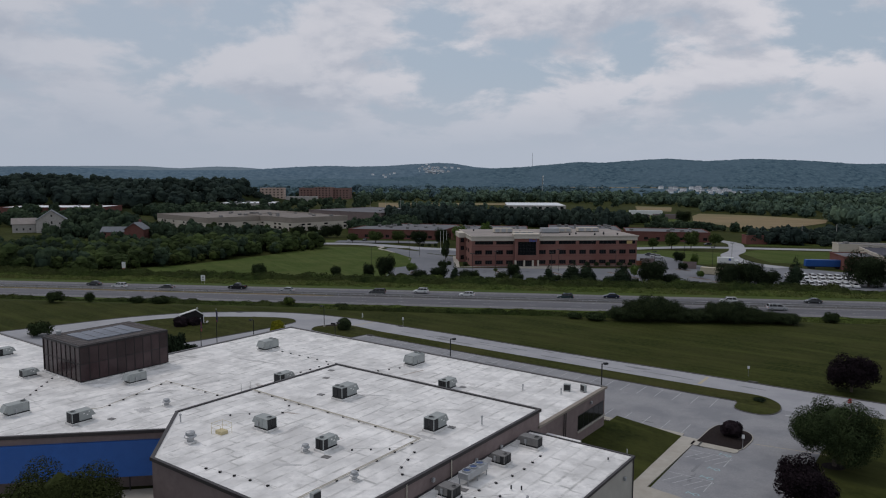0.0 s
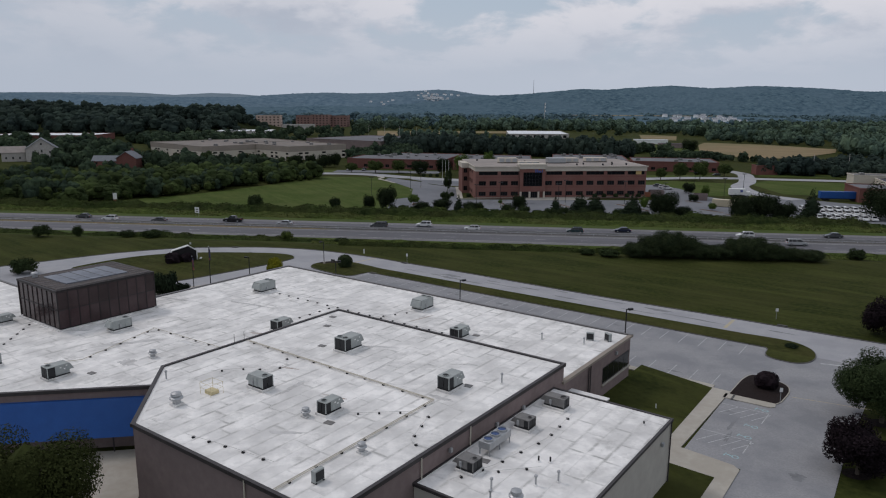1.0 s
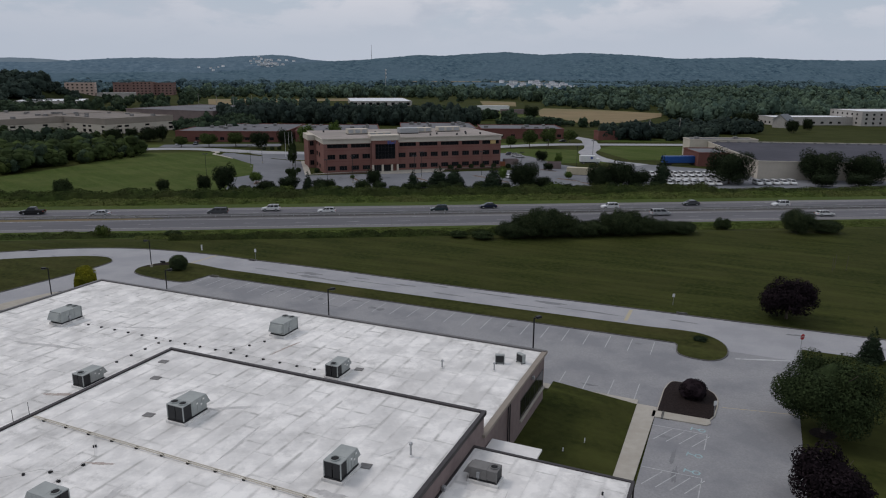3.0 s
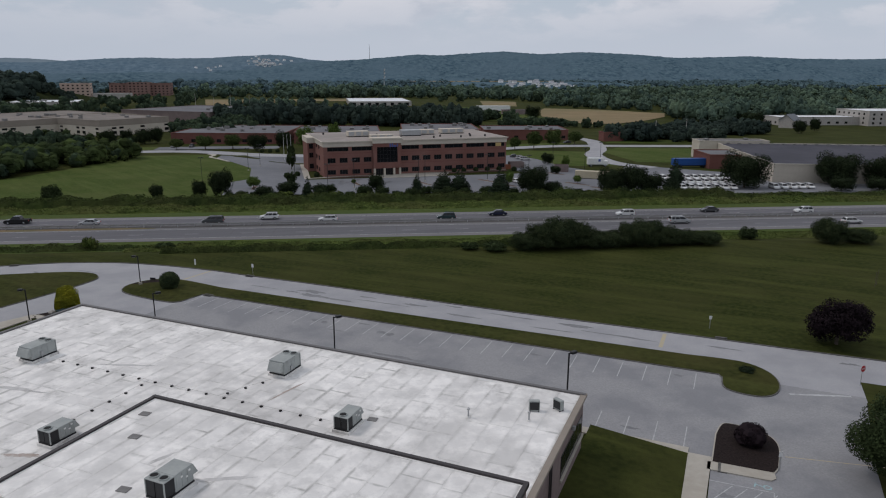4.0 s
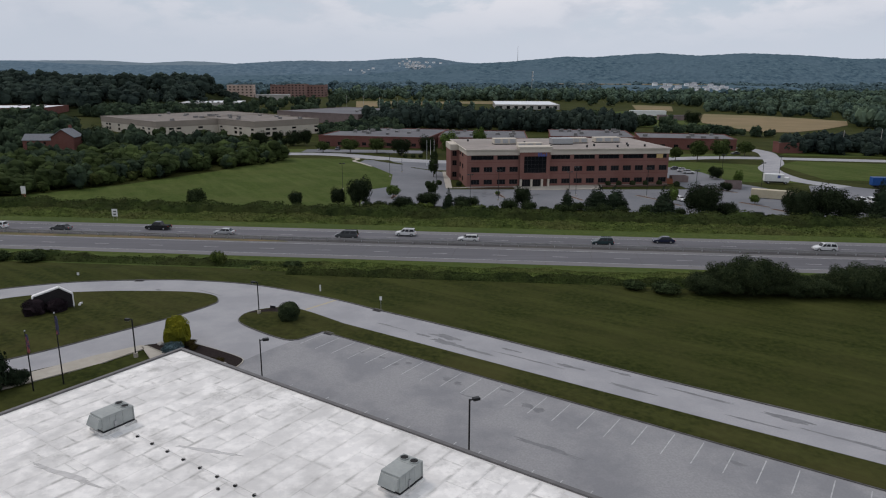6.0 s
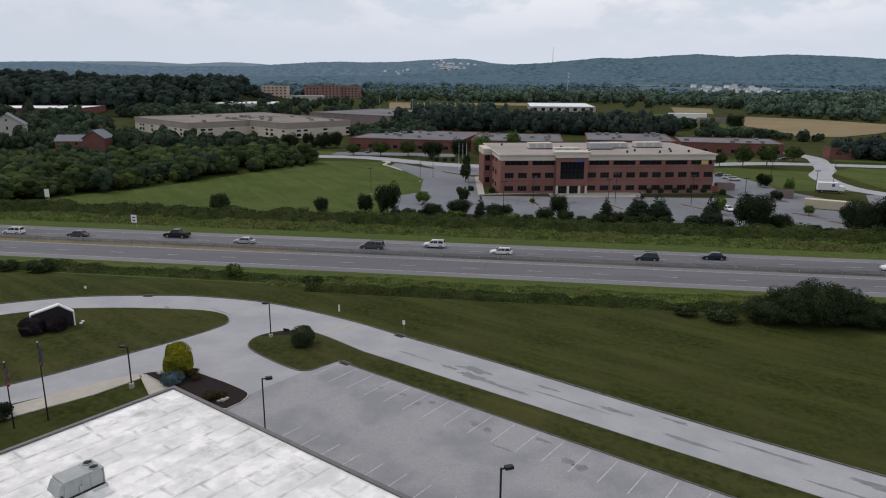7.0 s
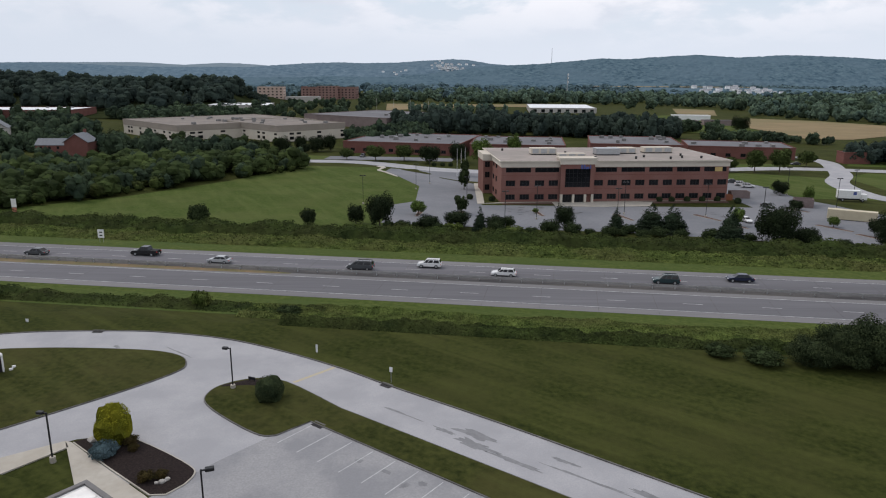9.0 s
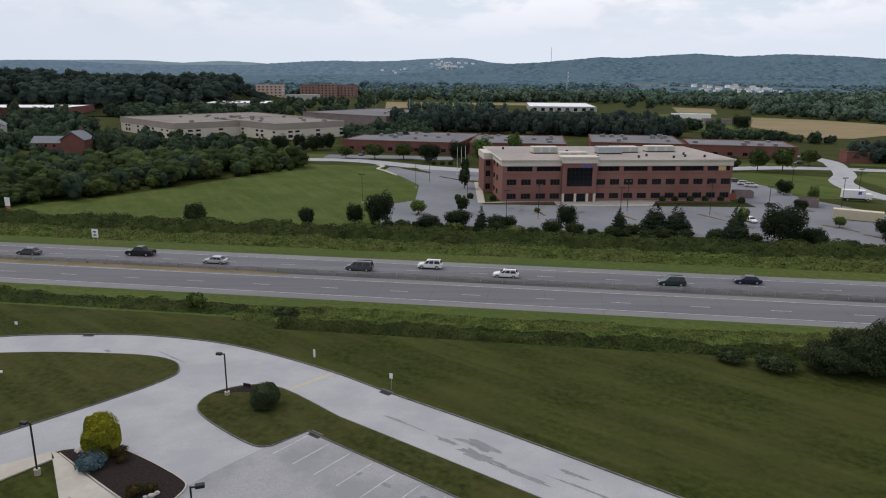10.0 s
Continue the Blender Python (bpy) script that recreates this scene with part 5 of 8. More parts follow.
for i in range(3):
    ob = part("stake", C(((0, 0, 0), (0, 0, 2.6), 0.04, 0.03, 6)), BARK)
    ob.matrix_basis = pose(92.4 + (i - 1) * 1.4, 107.2 + (i % 2) * 1.1, 0, 3 * (i - 1), 2, 0)
    tagged(ob, "thin wooden tree stake standing in the lawn", "stake", "tree stakes")

# paint on the asphalt
def stripe(a, b, w, mat, label, lift=0.056, name="road_line"):
    a, b = Vector(a), Vector(b)
    d = (b - a).normalized()
    s = Vector((-d.y, d.x)) * w / 2
    return setting(name, sheet([a - s, b - s, b + s, a + s], lift), mat, label, "road line")


stripe((-13.6, 140.4), (-17.6, 136.0), 0.45, YELLOW, "faded yellow bar across the driveway", 0.036)
stripe((47.0, 96.0), (44.0, 92.0), 0.5, YELLOW, "faded yellow bar across the driveway", 0.036)
stripe((50.6, 77.0), (56.6, 75.0), 0.35, LINE, "faded white stop line")
stripe(X(-5.9, 77.9), X(2.0, 79.4), 0.12, YELLOW, "thin faded yellow line")
for v0, n in ((69.8, 4), (61.8, 4)):
    for k in range(n):
        stripe(X(-11.6 + k * 1.15, v0 - 1.3), X(-10.2 + k * 1.15, v0 + 1.3), 0.09, FADED, "faded white hatching stripe")
    stripe(X(-7.1, v0 - 1.5), X(-7.0, v0 + 1.6), 0.1, FADED, "faded white hatching stripe")
    stripe(X(-12.0, v0 + 1.5), X(-7.0, v0 + 1.6), 0.09, FADED, "faded white stall line")
for v0 in (59.1, 64.1, 67.0, 72.0):
    setting("stall_symbol", sheet([X(-7.5 + 0.36 * math.cos(a * 0.52), v0 + 0.36 * math.sin(a * 0.52)) for a in range(12)], 0.056), TEAL, "faded teal painted symbol on the asphalt", "painted symbol")
    setting("stall_symbol", sheet([X(-7.5 + 0.22 * math.cos(a * 0.52), v0 + 0.22 * math.sin(a * 0.52)) for a in range(12)], 0.060), ASPHALT, "bare asphalt inside the painted symbol", "painted symbol")
    stripe(X(-7.86, v0), X(-8.5, v0 + 0.2), 0.16, TEAL, "faded teal painted symbol on the asphalt", 0.058, "stall_symbol")
    stripe(X(-8.5, v0 - 0.3), X(-8.4, v0 + 0.4), 0.12, TEAL, "faded teal painted symbol on the asphalt", 0.062, "stall_symbol")


def blot(pts, seed, grow=0.25):
    g = random.Random(seed)
    out = []
    for p in smooth_curve(pts, True, 4):
        out.append((p[0] + g.uniform(-grow, grow), p[1] + g.uniform(-grow, grow)))
    return out


def blob(u, v, a, b, seed, lift=0.053):
    """A stain with a ragged edge."""
    pts = []
    for k in range(44):
        t = k / 44 * 2 * math.pi
        p = Vector((math.cos(t), math.sin(t), seed * 3.7))
        r = 0.85 + 0.55 * noise.noise(p * 1.3) + 0.35 * noise.noise(p * 3.1) + 0.2 * noise.noise(p * 7.3)
        pts.append(X(u + a * r * math.cos(t), v + b * r * math.sin(t)))
    setting("asphalt_stain", sheet(pts, lift), STAIN, "dark ragged stain on the asphalt", "stain")


for i, (u, v, a, b) in enumerate(((-64.0, 91.3, 0.8, 0.55), (-62.7, 91.0, 0.6, 0.5), (-53.6, 90.8, 0.8, 0.55), (-52.2, 90.5, 0.7, 0.55), (-70.5, 92.3, 0.5, 0.35), (-71.6, 91.2, 0.35, 0.5), (-74.2, 91.8, 0.6, 0.3), (-77.3, 91.6, 0.4, 0.35),
                                  (-59.6, 89.0, 1.6, 0.18), (-57.2, 92.6, 0.9, 0.3), (-48.2, 84.2, 4.2, 0.4), (-19.5, 77.8, 0.9, 0.25), (-26.4, 78.2, 0.6, 0.3), (-9.6, 66.0, 0.25, 1.8), (-9.2, 63.0, 0.3, 1.4), (-10.6, 69.4, 0.7, 0.4), (-2.0, 58.6, 0.9, 0.7), (-33.0, 91.6, 0.9, 0.35), (-16.4, 92.2, 0.6, 0.3))):
    blob(u, v, a, b, i)
for i, (u, v, a, b) in enumerate(((-71.8, 102.0, 2.2, 0.6), (-70.6, 100.5, 2.6, 0.75), (-66.0, 100.2, 3.4, 0.35), (-74.5, 100.9, 1.6, 0.3), (-62.5, 103.0, 1.5, 0.3), (-30.5, 103.4, 2.6, 0.5), (-54.0, 102.6, 2.2, 0.4), (-46.0, 101.0, 2.8, 0.35), (-59.0, 101.6, 5.0, 0.2), (-40, 103.6, 4.5, 0.25), (-33, 100.8, 3.0, 0.22), (-25, 102.0, 6.0, 0.28), (-12, 103.0, 2.5, 0.25), (-48.5, 104.2, 1.6, 0.3), (2, 103.6, 1.2, 0.35), (-80.5, 101.0, 3.0, 0.15), (-117.5, 92.6, 1.6, 0.35), (-121.0, 92.4, 0.8, 0.3), (-113.0, 96.2, 3.4, 0.12), (12, 102.6, 3, 0.25))):
    blob(u, v, a, b, 40 + i, 0.034)

# shrubs and trees of the site
for k, x, y, s, nm in (("clipped", -19.1, 131.6, 0.98, "shrub"), ("gold", -31.5, 122.3, 1.12, "shrub"), ("bluespruce", -31.3, 119.9, 1.0, "shrub"), ("plumshrub", *X(-8.9, 79.0), 0.84, "shrub"),
                       ("russet", -29.8, 121.9, 1.0, "shrub"), ("russet", -25.7, 115.9, 1.0, "shrub"), ("russet", -24.6, 116.4, 0.8, "shrub"), ("russet", -29.0, 120.8, 0.7, "shrub"), ("spread", *X(-9.2, 96.3), 0.42, "shrub")):
    plant(k, x, y, s, name=nm, category="shrub", z=0.12)
plant("spread", -48.0, 110.0, 1.3, sz=3.0, name="shrub", category="shrub")
plant("spread", -45.6, 111.4, 0.7, sz=1.2, name="shrub", category="shrub")
plant("plumshrub", -55.9, 134.6, 1.0, name="shrub", category="shrub", label="dark purple shrub before the sign monument")
plant("plumshrub", -53.4, 135.9, 0.85, name="shrub", category="shrub", label="dark purple shrub before the sign monument")
plant("shrub", -81.7, 125.0, 1.35, name="shrub", category="shrub")
plant("big", 47.8, 59.6, 0.9, sz=0.8)
plant("plum", 38.9, 48.9, 0.92, sz=0.84)
plant("plum", 66.4, 88.0, 1.12, sz=0.98, label="dark purple-leaved round tree on the lawn")
plant("conifer", 66.0, 73.0, 0.62, label="small dark conifer beside the driveway")
plant("big", 59.6, 58.6, 0.62, sz=0.6)
# dark rings on the ground at two trees' feet, in the mulch material
for x, y in ((47.6, 59.4), (38.9, 48.9)):
    setting("mulch_patch", sheet([(x + 1.3 * math.cos(a * 0.5), y + 1.1 * math.sin(a * 0.5)) for a in range(12)], 0.06), MULCH, "dark ring on the ground round the tree's foot", "mulch")
plant("near", -29.4, 37.2, 0.92, sz=0.96, z=0)

# ---------------------------------------------------------------- highway furniture and verges
rail = empty("median_guard_rail", "weathered steel guard rail along the highway median", "guard rail", ROAD, kind="structure")
bm = bmesh.new()
for w in (183.15, 183.65):
    for z0, z1 in ((0.48, 0.62), (0.66, 0.80)):
        box(bm, -900, 900, w - 0.03, w + 0.03, -2 + z0, -2 + z1)
part("rail", bm, material("weathered_steel_rail", (0.32, 0.315, 0.31), (0.25, 0.245, 0.24), 0.8, 0.6, 0.4), rail)
pm = unit_mesh("post", B((-0.05, 0.05, -0.2, 0.2, 0, 0.74)), GALV)
for k in range(-60, 70):
    share("post", pm, rail, pose(k * 3.8, 183.4, -2))
# Dark worn asphalt; under the guard rail the colour also stands for shadow
MEDIAN = material("dark_median_asphalt", (0.050, 0.048, 0.050), (0.085, 0.082, 0.082), 0.7, 0.95, c3=(0.12, 0.11, 0.10), cscale=0.09, camt=0.7, coord="World", squeeze=(0.25, 1, 1))
SHOULDER = material("pale_shoulder_asphalt", (0.165, 0.162, 0.166), (0.215, 0.21, 0.213), 0.8, 0.92, c3=(0.14, 0.138, 0.142), cscale=0.1, camt=0.6, coord="World", spec=0.06, squeeze=(0.06, 1, 1))
for w0, w1 in ((169.1, 171.3), (180.6, 182.4), (193.2, 195.4)):
    setting("shoulder", sheet([H(-900, w0), H(900, w0), H(900, w1), H(-900, w1)], 0.043), SHOULDER, "pale worn asphalt shoulder of the highway", "road shoulder")
DIRT = material("dry_median_dirt", (0.20, 0.13, 0.075), (0.14, 0.12, 0.06), 0.8, 0.95, c3=(0.08, 0.09, 0.03), cscale=0.15, camt=0.7, coord="World")
setting("median", sheet([H(-900, 182.3), H(900, 182.3), H(900, 184.6), H(-900, 184.6)], 0.049), MEDIAN, "strip of dark asphalt under the guard rail, the rail's shadow painted in", "median")
setting("median", sheet(blot([H(-400, 181.2), H(-150, 181.0), H(-90, 181.1), H(-60, 181.5), H(-54, 182.1), H(-60, 182.9), H(-90, 183.1), H(-400, 183.3)], 3, 0.05), 0.053), DIRT, "strip of dry brown dirt in the median", "median")
for k in range(-24, 40):
    for w0, w1 in ((169.2, 180.6), (183.6, 195.3)):
        a = k * 9.3 + (w0 * 7.1 % 5)
        stripe(H(a, w0), H(a + 0.3, w1), 0.06, MEDIAN, "tarred joint across the highway", 0.043, "pavement_joint")


def car(name, paint, kind, label):
    """A car on its wheels, the bonnet along -x."""
    L, W, Hh, belt, c0, c1, r0, r1 = {"sedan": (4.7, 1.8, 1.45, 0.92, -1.15, 1.9, -0.35, 1.15), "suv": (4.7, 1.86, 1.70, 1.02, -1.2, 2.2, -0.5, 1.95), "van": (5.1, 1.95, 1.76, 1.05, -1.75, 2.45, -0.8, 2.25),
                                      "pickup": (5.8, 1.98, 1.88, 1.12, -1.35, 1.1, -0.65, 0.85), "wagon": (4.7, 1.78, 1.50, 0.92, -1.15, 2.15, -0.4, 1.75)}[kind]
    ob = new(name)
    bm = bmesh.new()
    prism([(-L / 2, 0.34), (L / 2 - 0.04, 0.34), (L / 2, 0.62), (L / 2 - 0.07, belt - 0.05), (c1, belt), (c0, belt), (-L / 2 + 0.28, belt - 0.17), (-L / 2 + 0.02, belt - 0.36)], -W / 2, W / 2, bm)
    for q in bm.verts:
        q.co = Vector((q.co.x, -q.co.z, q.co.y))
    bmesh.ops.bevel(bm, geom=bm.edges[:], offset=0.07, segments=2, affect="EDGES")
    part("body", bm, paint, ob)
    part("underbody", B((-L / 2 + 0.2, L / 2 - 0.2, -W / 2 + 0.1, W / 2 - 0.1, 0.2, 0.36)), RUBBER, ob)
    lo_ = [Vector((c0, s * (W / 2 - 0.06), belt - 0.02)) for s in (-1, 1)] + [Vector((c1, s * (W / 2 - 0.06), belt - 0.02)) for s in (1, -1)]
    hi_ = [Vector((r0, s * (W / 2 - 0.24), Hh)) for s in (-1, 1)] + [Vector((r1, s * (W / 2 - 0.24), Hh)) for s in (1, -1)]
    bm = bmesh.new()
    a = [bm.verts.new(p) for p in lo_]
    b = [bm.verts.new(p) for p in hi_]
    bm.faces.new(b)
    bm.faces.new(a[::-1])
    for i in range(4):
        bm.faces.new((a[i], a[(i + 1) % 4], b[(i + 1) % 4], b[i]))
    bmesh.ops.bevel(bm, geom=bm.edges[:], offset=0.05, segments=2, affect="EDGES")
    part("cabin", bm, paint, ob)
    for i, nm in enumerate(("windscreen", "side_window", "rear_window", "side_window")):
        q = [lo_[i], lo_[(i + 1) % 4], hi_[(i + 1) % 4], hi_[i]]
        c = sum(q, Vector()) / 4
        n = (q[1] - q[0]).cross(q[3] - q[0]).normalized()
        if n.dot(c - Vector((0, 0, c.z))) < 0:
            n = -n
        spans = ((0.06, 0.94),) if nm != "side_window" else ((0.05, 0.40), (0.44, 0.72), (0.75, 0.95))
        for s0, s1 in spans:
            def at(s, t):
                return (q[0].lerp(q[1], s)).lerp(q[3].lerp(q[2], s), t)
            f = [at(s0, 0.12), at(s1, 0.12), at(s1, 0.88), at(s0, 0.88)]
            bm = bmesh.new()
            v0 = [bm.verts.new(p + n * 0.012) for p in f]
            v1 = [bm.verts.new(p - n * 0.03) for p in f]
            bm.faces.new(v0)
            for k in range(4):
                bm.faces.new((v0[k], v0[(k + 1) % 4], v1[(k + 1) % 4], v1[k]))
            part(nm, bm, GLASS, ob)
    if kind == "pickup":
        part("bed", B((1.2, L / 2 - 0.14, -W / 2 + 0.14, W / 2 - 0.14, belt - 0.04, belt + 0.02)), RUBBER, ob, "dark open load bed")
    if kind in ("suv", "wagon", "van"):
        for s in (-1, 1):
            part("roof_rail", B((r0 + 0.2, r1 - 0.1, s * (W / 2 - 0.32) - 0.025, s * (W / 2 - 0.32) + 0.025, Hh + 0.0, Hh + 0.07)), DARKMETAL, ob)
    wr = 0.37 if kind in ("pickup", "suv") else 0.33
    for x in (-L * 0.31, L * 0.30):
        for s in (-1, 1):
            w = part("wheel", C(((x, s * (W / 2 - 0.2), wr), (x, s * (W / 2 + 0.03), wr), wr, wr, 18)), RUBBER, ob)
            part("rim", C(((x, s * (W / 2 - 0.1), wr), (x, s * (W / 2 + 0.045), wr), wr * 0.62, wr * 0.56, 12)), GALV, w, "alloy rim")
    for s in (-1, 1):
        part("headlight", B((-L / 2 + 0.0, -L / 2 + 0.22, s * (W / 2 - 0.3) - 0.18, s * (W / 2 - 0.3) + 0.18, belt - 0.36, belt - 0.22), bevel=0.03), GALV, ob, "clear headlight")
        part("tail_light", B((L / 2 - 0.13, L / 2 + 0.005, s * (W / 2 - 0.18) - 0.12, s * (W / 2 - 0.18) + 0.12, belt - 0.3, belt - 0.1), bevel=0.02), RED, ob, "red tail light")
    part("number_plate", B((L / 2 - 0.02, L / 2 + 0.012, -0.16, 0.16, 0.5, 0.6)), WHITE, ob)
    return tagged(ob, label, "car", "cars")


PAINT = {k: plain(k + "_car_paint", c, 0.25, 0.1, 0.6) for k, c in (("white", (0.72, 0.72, 0.72)), ("silver", (0.42, 0.43, 0.44)), ("black", (0.012, 0.013, 0.015)), ("grey", (0.075, 0.08, 0.085)), ("navy", (0.012, 0.018, 0.045)), ("teal", (0.025, 0.05, 0.055)), ("red", (0.25, 0.015, 0.02)))}
CARS = {}


def put_car(kind, paint, m, words):
    key = (kind, paint)
    if key in CARS:
        ob = copy_thing(CARS[key], m)
    else:
        ob = CARS[key] = car("pickup_truck" if kind == "pickup" else "car", PAINT[paint], kind, words)
        ob.matrix_basis = m
    return tagged(ob, words)


for a, w, kind, paint in ((-88, 190.3, "pickup", "black"), (-70.5, 187, "sedan", "silver"), (-42, 187, "van", "grey"), (-29.3, 190.6, "suv", "white"), (-14.8, 186.9, "wagon", "white"), (14.2, 186.9, "suv", "teal"), (27.7, 190.4, "sedan", "navy"),
                          (-137, 190.4, "sedan", "grey"), (-126, 186.9, "suv", "white"), (-110, 186.9, "sedan", "grey"), (60, 187, "suv", "white"), (84, 190.4, "sedan", "grey"), (108, 186.9, "suv", "white")):
    put_car(kind, paint, pose(*H(a, w), -1.96, 0, 0, -7.5), f"{paint} {kind} on the grey highway, heading past the office")
for a, w, kind, paint in ((70, 177.4, "van", "silver"), (112, 173.6, "wagon", "white"), (140, 177.4, "pickup", "black")):
    put_car(kind, paint, pose(*H(a, w), -1.96, 0, 0, 172.5), f"{paint} {kind} on the near carriageway of the highway")


def spots(seed, n, a0, a1, w0, w1, z=0.0):
    g = np.random.default_rng(seed)
    return [(*H(a, w), zg(*H(a, w)) + z) for a, w in zip(g.uniform(a0, a1, n), g.uniform(w0, w1, n))]




def thicket(name, seed, a0, a1, w0, w1, low, high, n, size, mat, label, patch=0.09):
    """Continuous tangled growth: a bumpy mound sheet with a dense coat of leaf sprays."""
    g = np.random.default_rng(seed)
    step = 0.9

    def top(a, w):
        e = min(w - w0, w1 - w, 1.6) / 1.6
        q = 0.45 + 0.75 * noise.noise(Vector((a * patch, w * patch * 1.6, seed))) + 0.4 * noise.noise(Vector((a * 0.35, w * 0.35, seed + 5))) + 0.2 * noise.noise(Vector((a * 0.9, w * 0.9, seed + 9)))
        return max(0.0, e) * (low + (high - low) * min(1.5, max(0.0, q)))

    na, nw = int((a1 - a0) / step), max(3, int((w1 - w0) / step))
    vs = []
    for i in range(na + 1):
        for j in range(nw + 1):
            a, w = a0 + (a1 - a0) * i / na, w0 + (w1 - w0) * j / nw
            x, y = H(a, w)
            vs.append((x, y, zg(x, y) - 0.05 + top(a, w) * 0.82))
    fs = [[i * (nw + 1) + j, (i + 1) * (nw + 1) + j, (i + 1) * (nw + 1) + j + 1, i * (nw + 1) + j + 1] for i in range(na) for j in range(nw)]
    aa, ww = g.uniform(a0, a1, n), g.uniform(w0, w1, n)
    cl = []
    for a, w in zip(aa, ww):
        x, y = H(a, w)
        cl.append((x, y, zg(x, y) + top(a, w) * 0.9))
    p = np.array(cl)
    nor = g.normal(size=(n, 3)) * 0.45 + np.array((0, -0.25, 0.9))
    nor /= np.linalg.norm(nor, axis=1)[:, None]
    u = np.cross(nor, g.normal(size=(n, 3)))
    u /= np.linalg.norm(u, axis=1)[:, None]
    v = np.cross(nor, u)
    s = size * g.uniform(0.5, 1.5, n)[:, None]
    p = p + nor * s * 0.4
    q = np.stack((p - u * s, p - v * s * 0.6, p + u * s, p + v * s * 0.6), 1).reshape(-1, 3)
    mesh = merge((np.array(vs), fs), (q, np.arange(4 * n).reshape(-1, 4)))
    return tagged(part(name, mesh, mat), label, "brush", kind="stuff")


thicket("brush", 21, -230, 200, 203.5, 217, 0.15, 1.5, 60000, 0.22, BRUSH, "bright green tangled brush on the embankment")
thicket("brush", 22, -230, 105, 214.5, 227, 0.9, 3.6, 46000, 0.22, SCRUB, "dark green tangled brush along the fence line", 0.14)
thicket("brush", 25, 105, 200, 214.5, 225, 0.2, 1.6, 10000, 0.23, SCRUB, "low dark brush before the delivery yard", 0.14)
thicket("brush", 23, -230, -40, 156.0, 162.4, 0.0, 1.7, 26000, 0.14, SCRUB, "low dark scrub in the roadside ditch", 0.10)
thicket("brush", 27, -44, 60, 150.2, 155.6, 0.1, 1.7, 30000, 0.13, SCRUB, "low dark scrub below the highway bank", 0.11)
thicket("brush", 24, -52, 120, 153.6, 163.6, 0.1, 1.1, 60000, 0.13, BRUSH, "tangled weeds on the near highway bank")
# large wild shrubs beside the highway
for x, y, s, sz in ((44.6, 143.2, 1.55, 1.3), (48.0, 143.0, 1.9, 2.0), (51.4, 142.4, 2.1, 2.45), (55.2, 142.6, 1.8, 1.9), (58.8, 141.6, 1.6, 1.25), (62.6, 141.8, 1.6, 1.2), (66.2, 141.6, 1.8, 1.85), (69.2, 140.8, 1.9, 2.05), (73.0, 140.6, 1.7, 1.5), (77.4, 140.6, 1.6, 1.15), (81.6, 139.6, 1.55, 1.0), (93.6, 142.5, 1.0, 1.1), (106.7, 134.7, 1.7, 2.0), (112.7, 133.7, 1.6, 1.1), (38.5, 143.5, 1.3, 0.7), (34.0, 145.6, 1.0, 0.6),
                     (-100.3, 164.5, 1.2, 1.3), (-92.5, 167.0, 0.7, 1.2), (-73.6, 166.5, 1.3, 0.9), (-80, 167, 1.1, 0.8), (-24, 161.3, 1.0, 0.6)):
    k = "wild" if s > 1.5 else "shrub"
    plant(k, x, y, s / (2.1 if k == "wild" else 1), sz=sz / (2.0 if k == "wild" else 1), name="shrub", category="shrub")
plant("brush", -38.3, 164.6, 0.7, sz=1.35, name="shrub", category="shrub")
# trees along the embankment and the office lot
for k, x, y, s, sz in (("dark", -18.9, 241.0, 1.02, 1.15), ("shrub", -66.2, 241.0, 1.6, 2.2), ("dark", -25.4, 243.0, 0.65, 0.7), ("dark", -37.5, 240.5, 0.55, 0.6), ("dark", -6.0, 236, 0.75, 0.5), ("dark", 1.3, 240.0, 0.95, 0.6), ("conifer", 7.0, 234, 0.9, 0.95), ("dark", 11.0, 237, 0.7, 0.5),
                       ("dark", 29.2, 241.5, 0.78, 0.8), ("conifer", 42.0, 238.6, 1.05, 0.85), ("conifer", 50.6, 237.4, 1.8, 1.05), ("conifer", 55.6, 236, 1.7, 1.05), ("conifer", 64.0, 220.5, 1.7, 1.05), ("conifer", 67.0, 228, 1.4, 1.2), ("bigdark", 76.6, 224.5, 0.95, 1.0), ("dark", 82.0, 222, 0.8, 0.6), ("bigdark", 101, 219, 0.85, 0.95), ("dark", 107.5, 217.5, 1.25, 1.25), ("dark", 114, 218, 1.1, 0.85), ("conifer", 128, 227, 1.6, 1.5),
                       ("bigdark", 152.0, 223.4, 1.5, 1.3), ("bigdark", 187.0, 221.0, 1.4, 1.25), ("bigdark", 200.5, 214.7, 1.3, 1.15), ("dark", 178, 209, 1.1, 0.6), ("dark", 190, 206, 1.2, 0.6), ("shrub", 14.5, 239.5, 0.9, 1.4), ("shrub", 44.5, 234.6, 1.0, 1.0), ("shrub", 64, 229, 1.2, 1.0)):
    plant(k, x, y, s, sz=sz)

# hedgerow between the bank and the office lot
g = random.Random(31)
for i in range(34):
    x = -22 + i * 4.6 + g.uniform(-1.2, 1.2)
    y = float(np.interp(x, [-22, 14, 42, 67, 96, 140], [238, 233.5, 231, 225, 216.5, 206.5])) + g.uniform(-1.5, 1.0)
    k = g.choice(("shrub", "shrub", "shrub", "brush", "wild"))
    q = g.uniform(0.75, 1.35) * (0.42 if k == "wild" else 1)
    plant(k, x, y, q, sz=q * g.uniform(0.7, 1.2), name="shrub", category="shrub", label="dark green hedgerow shrub beside the office lot")

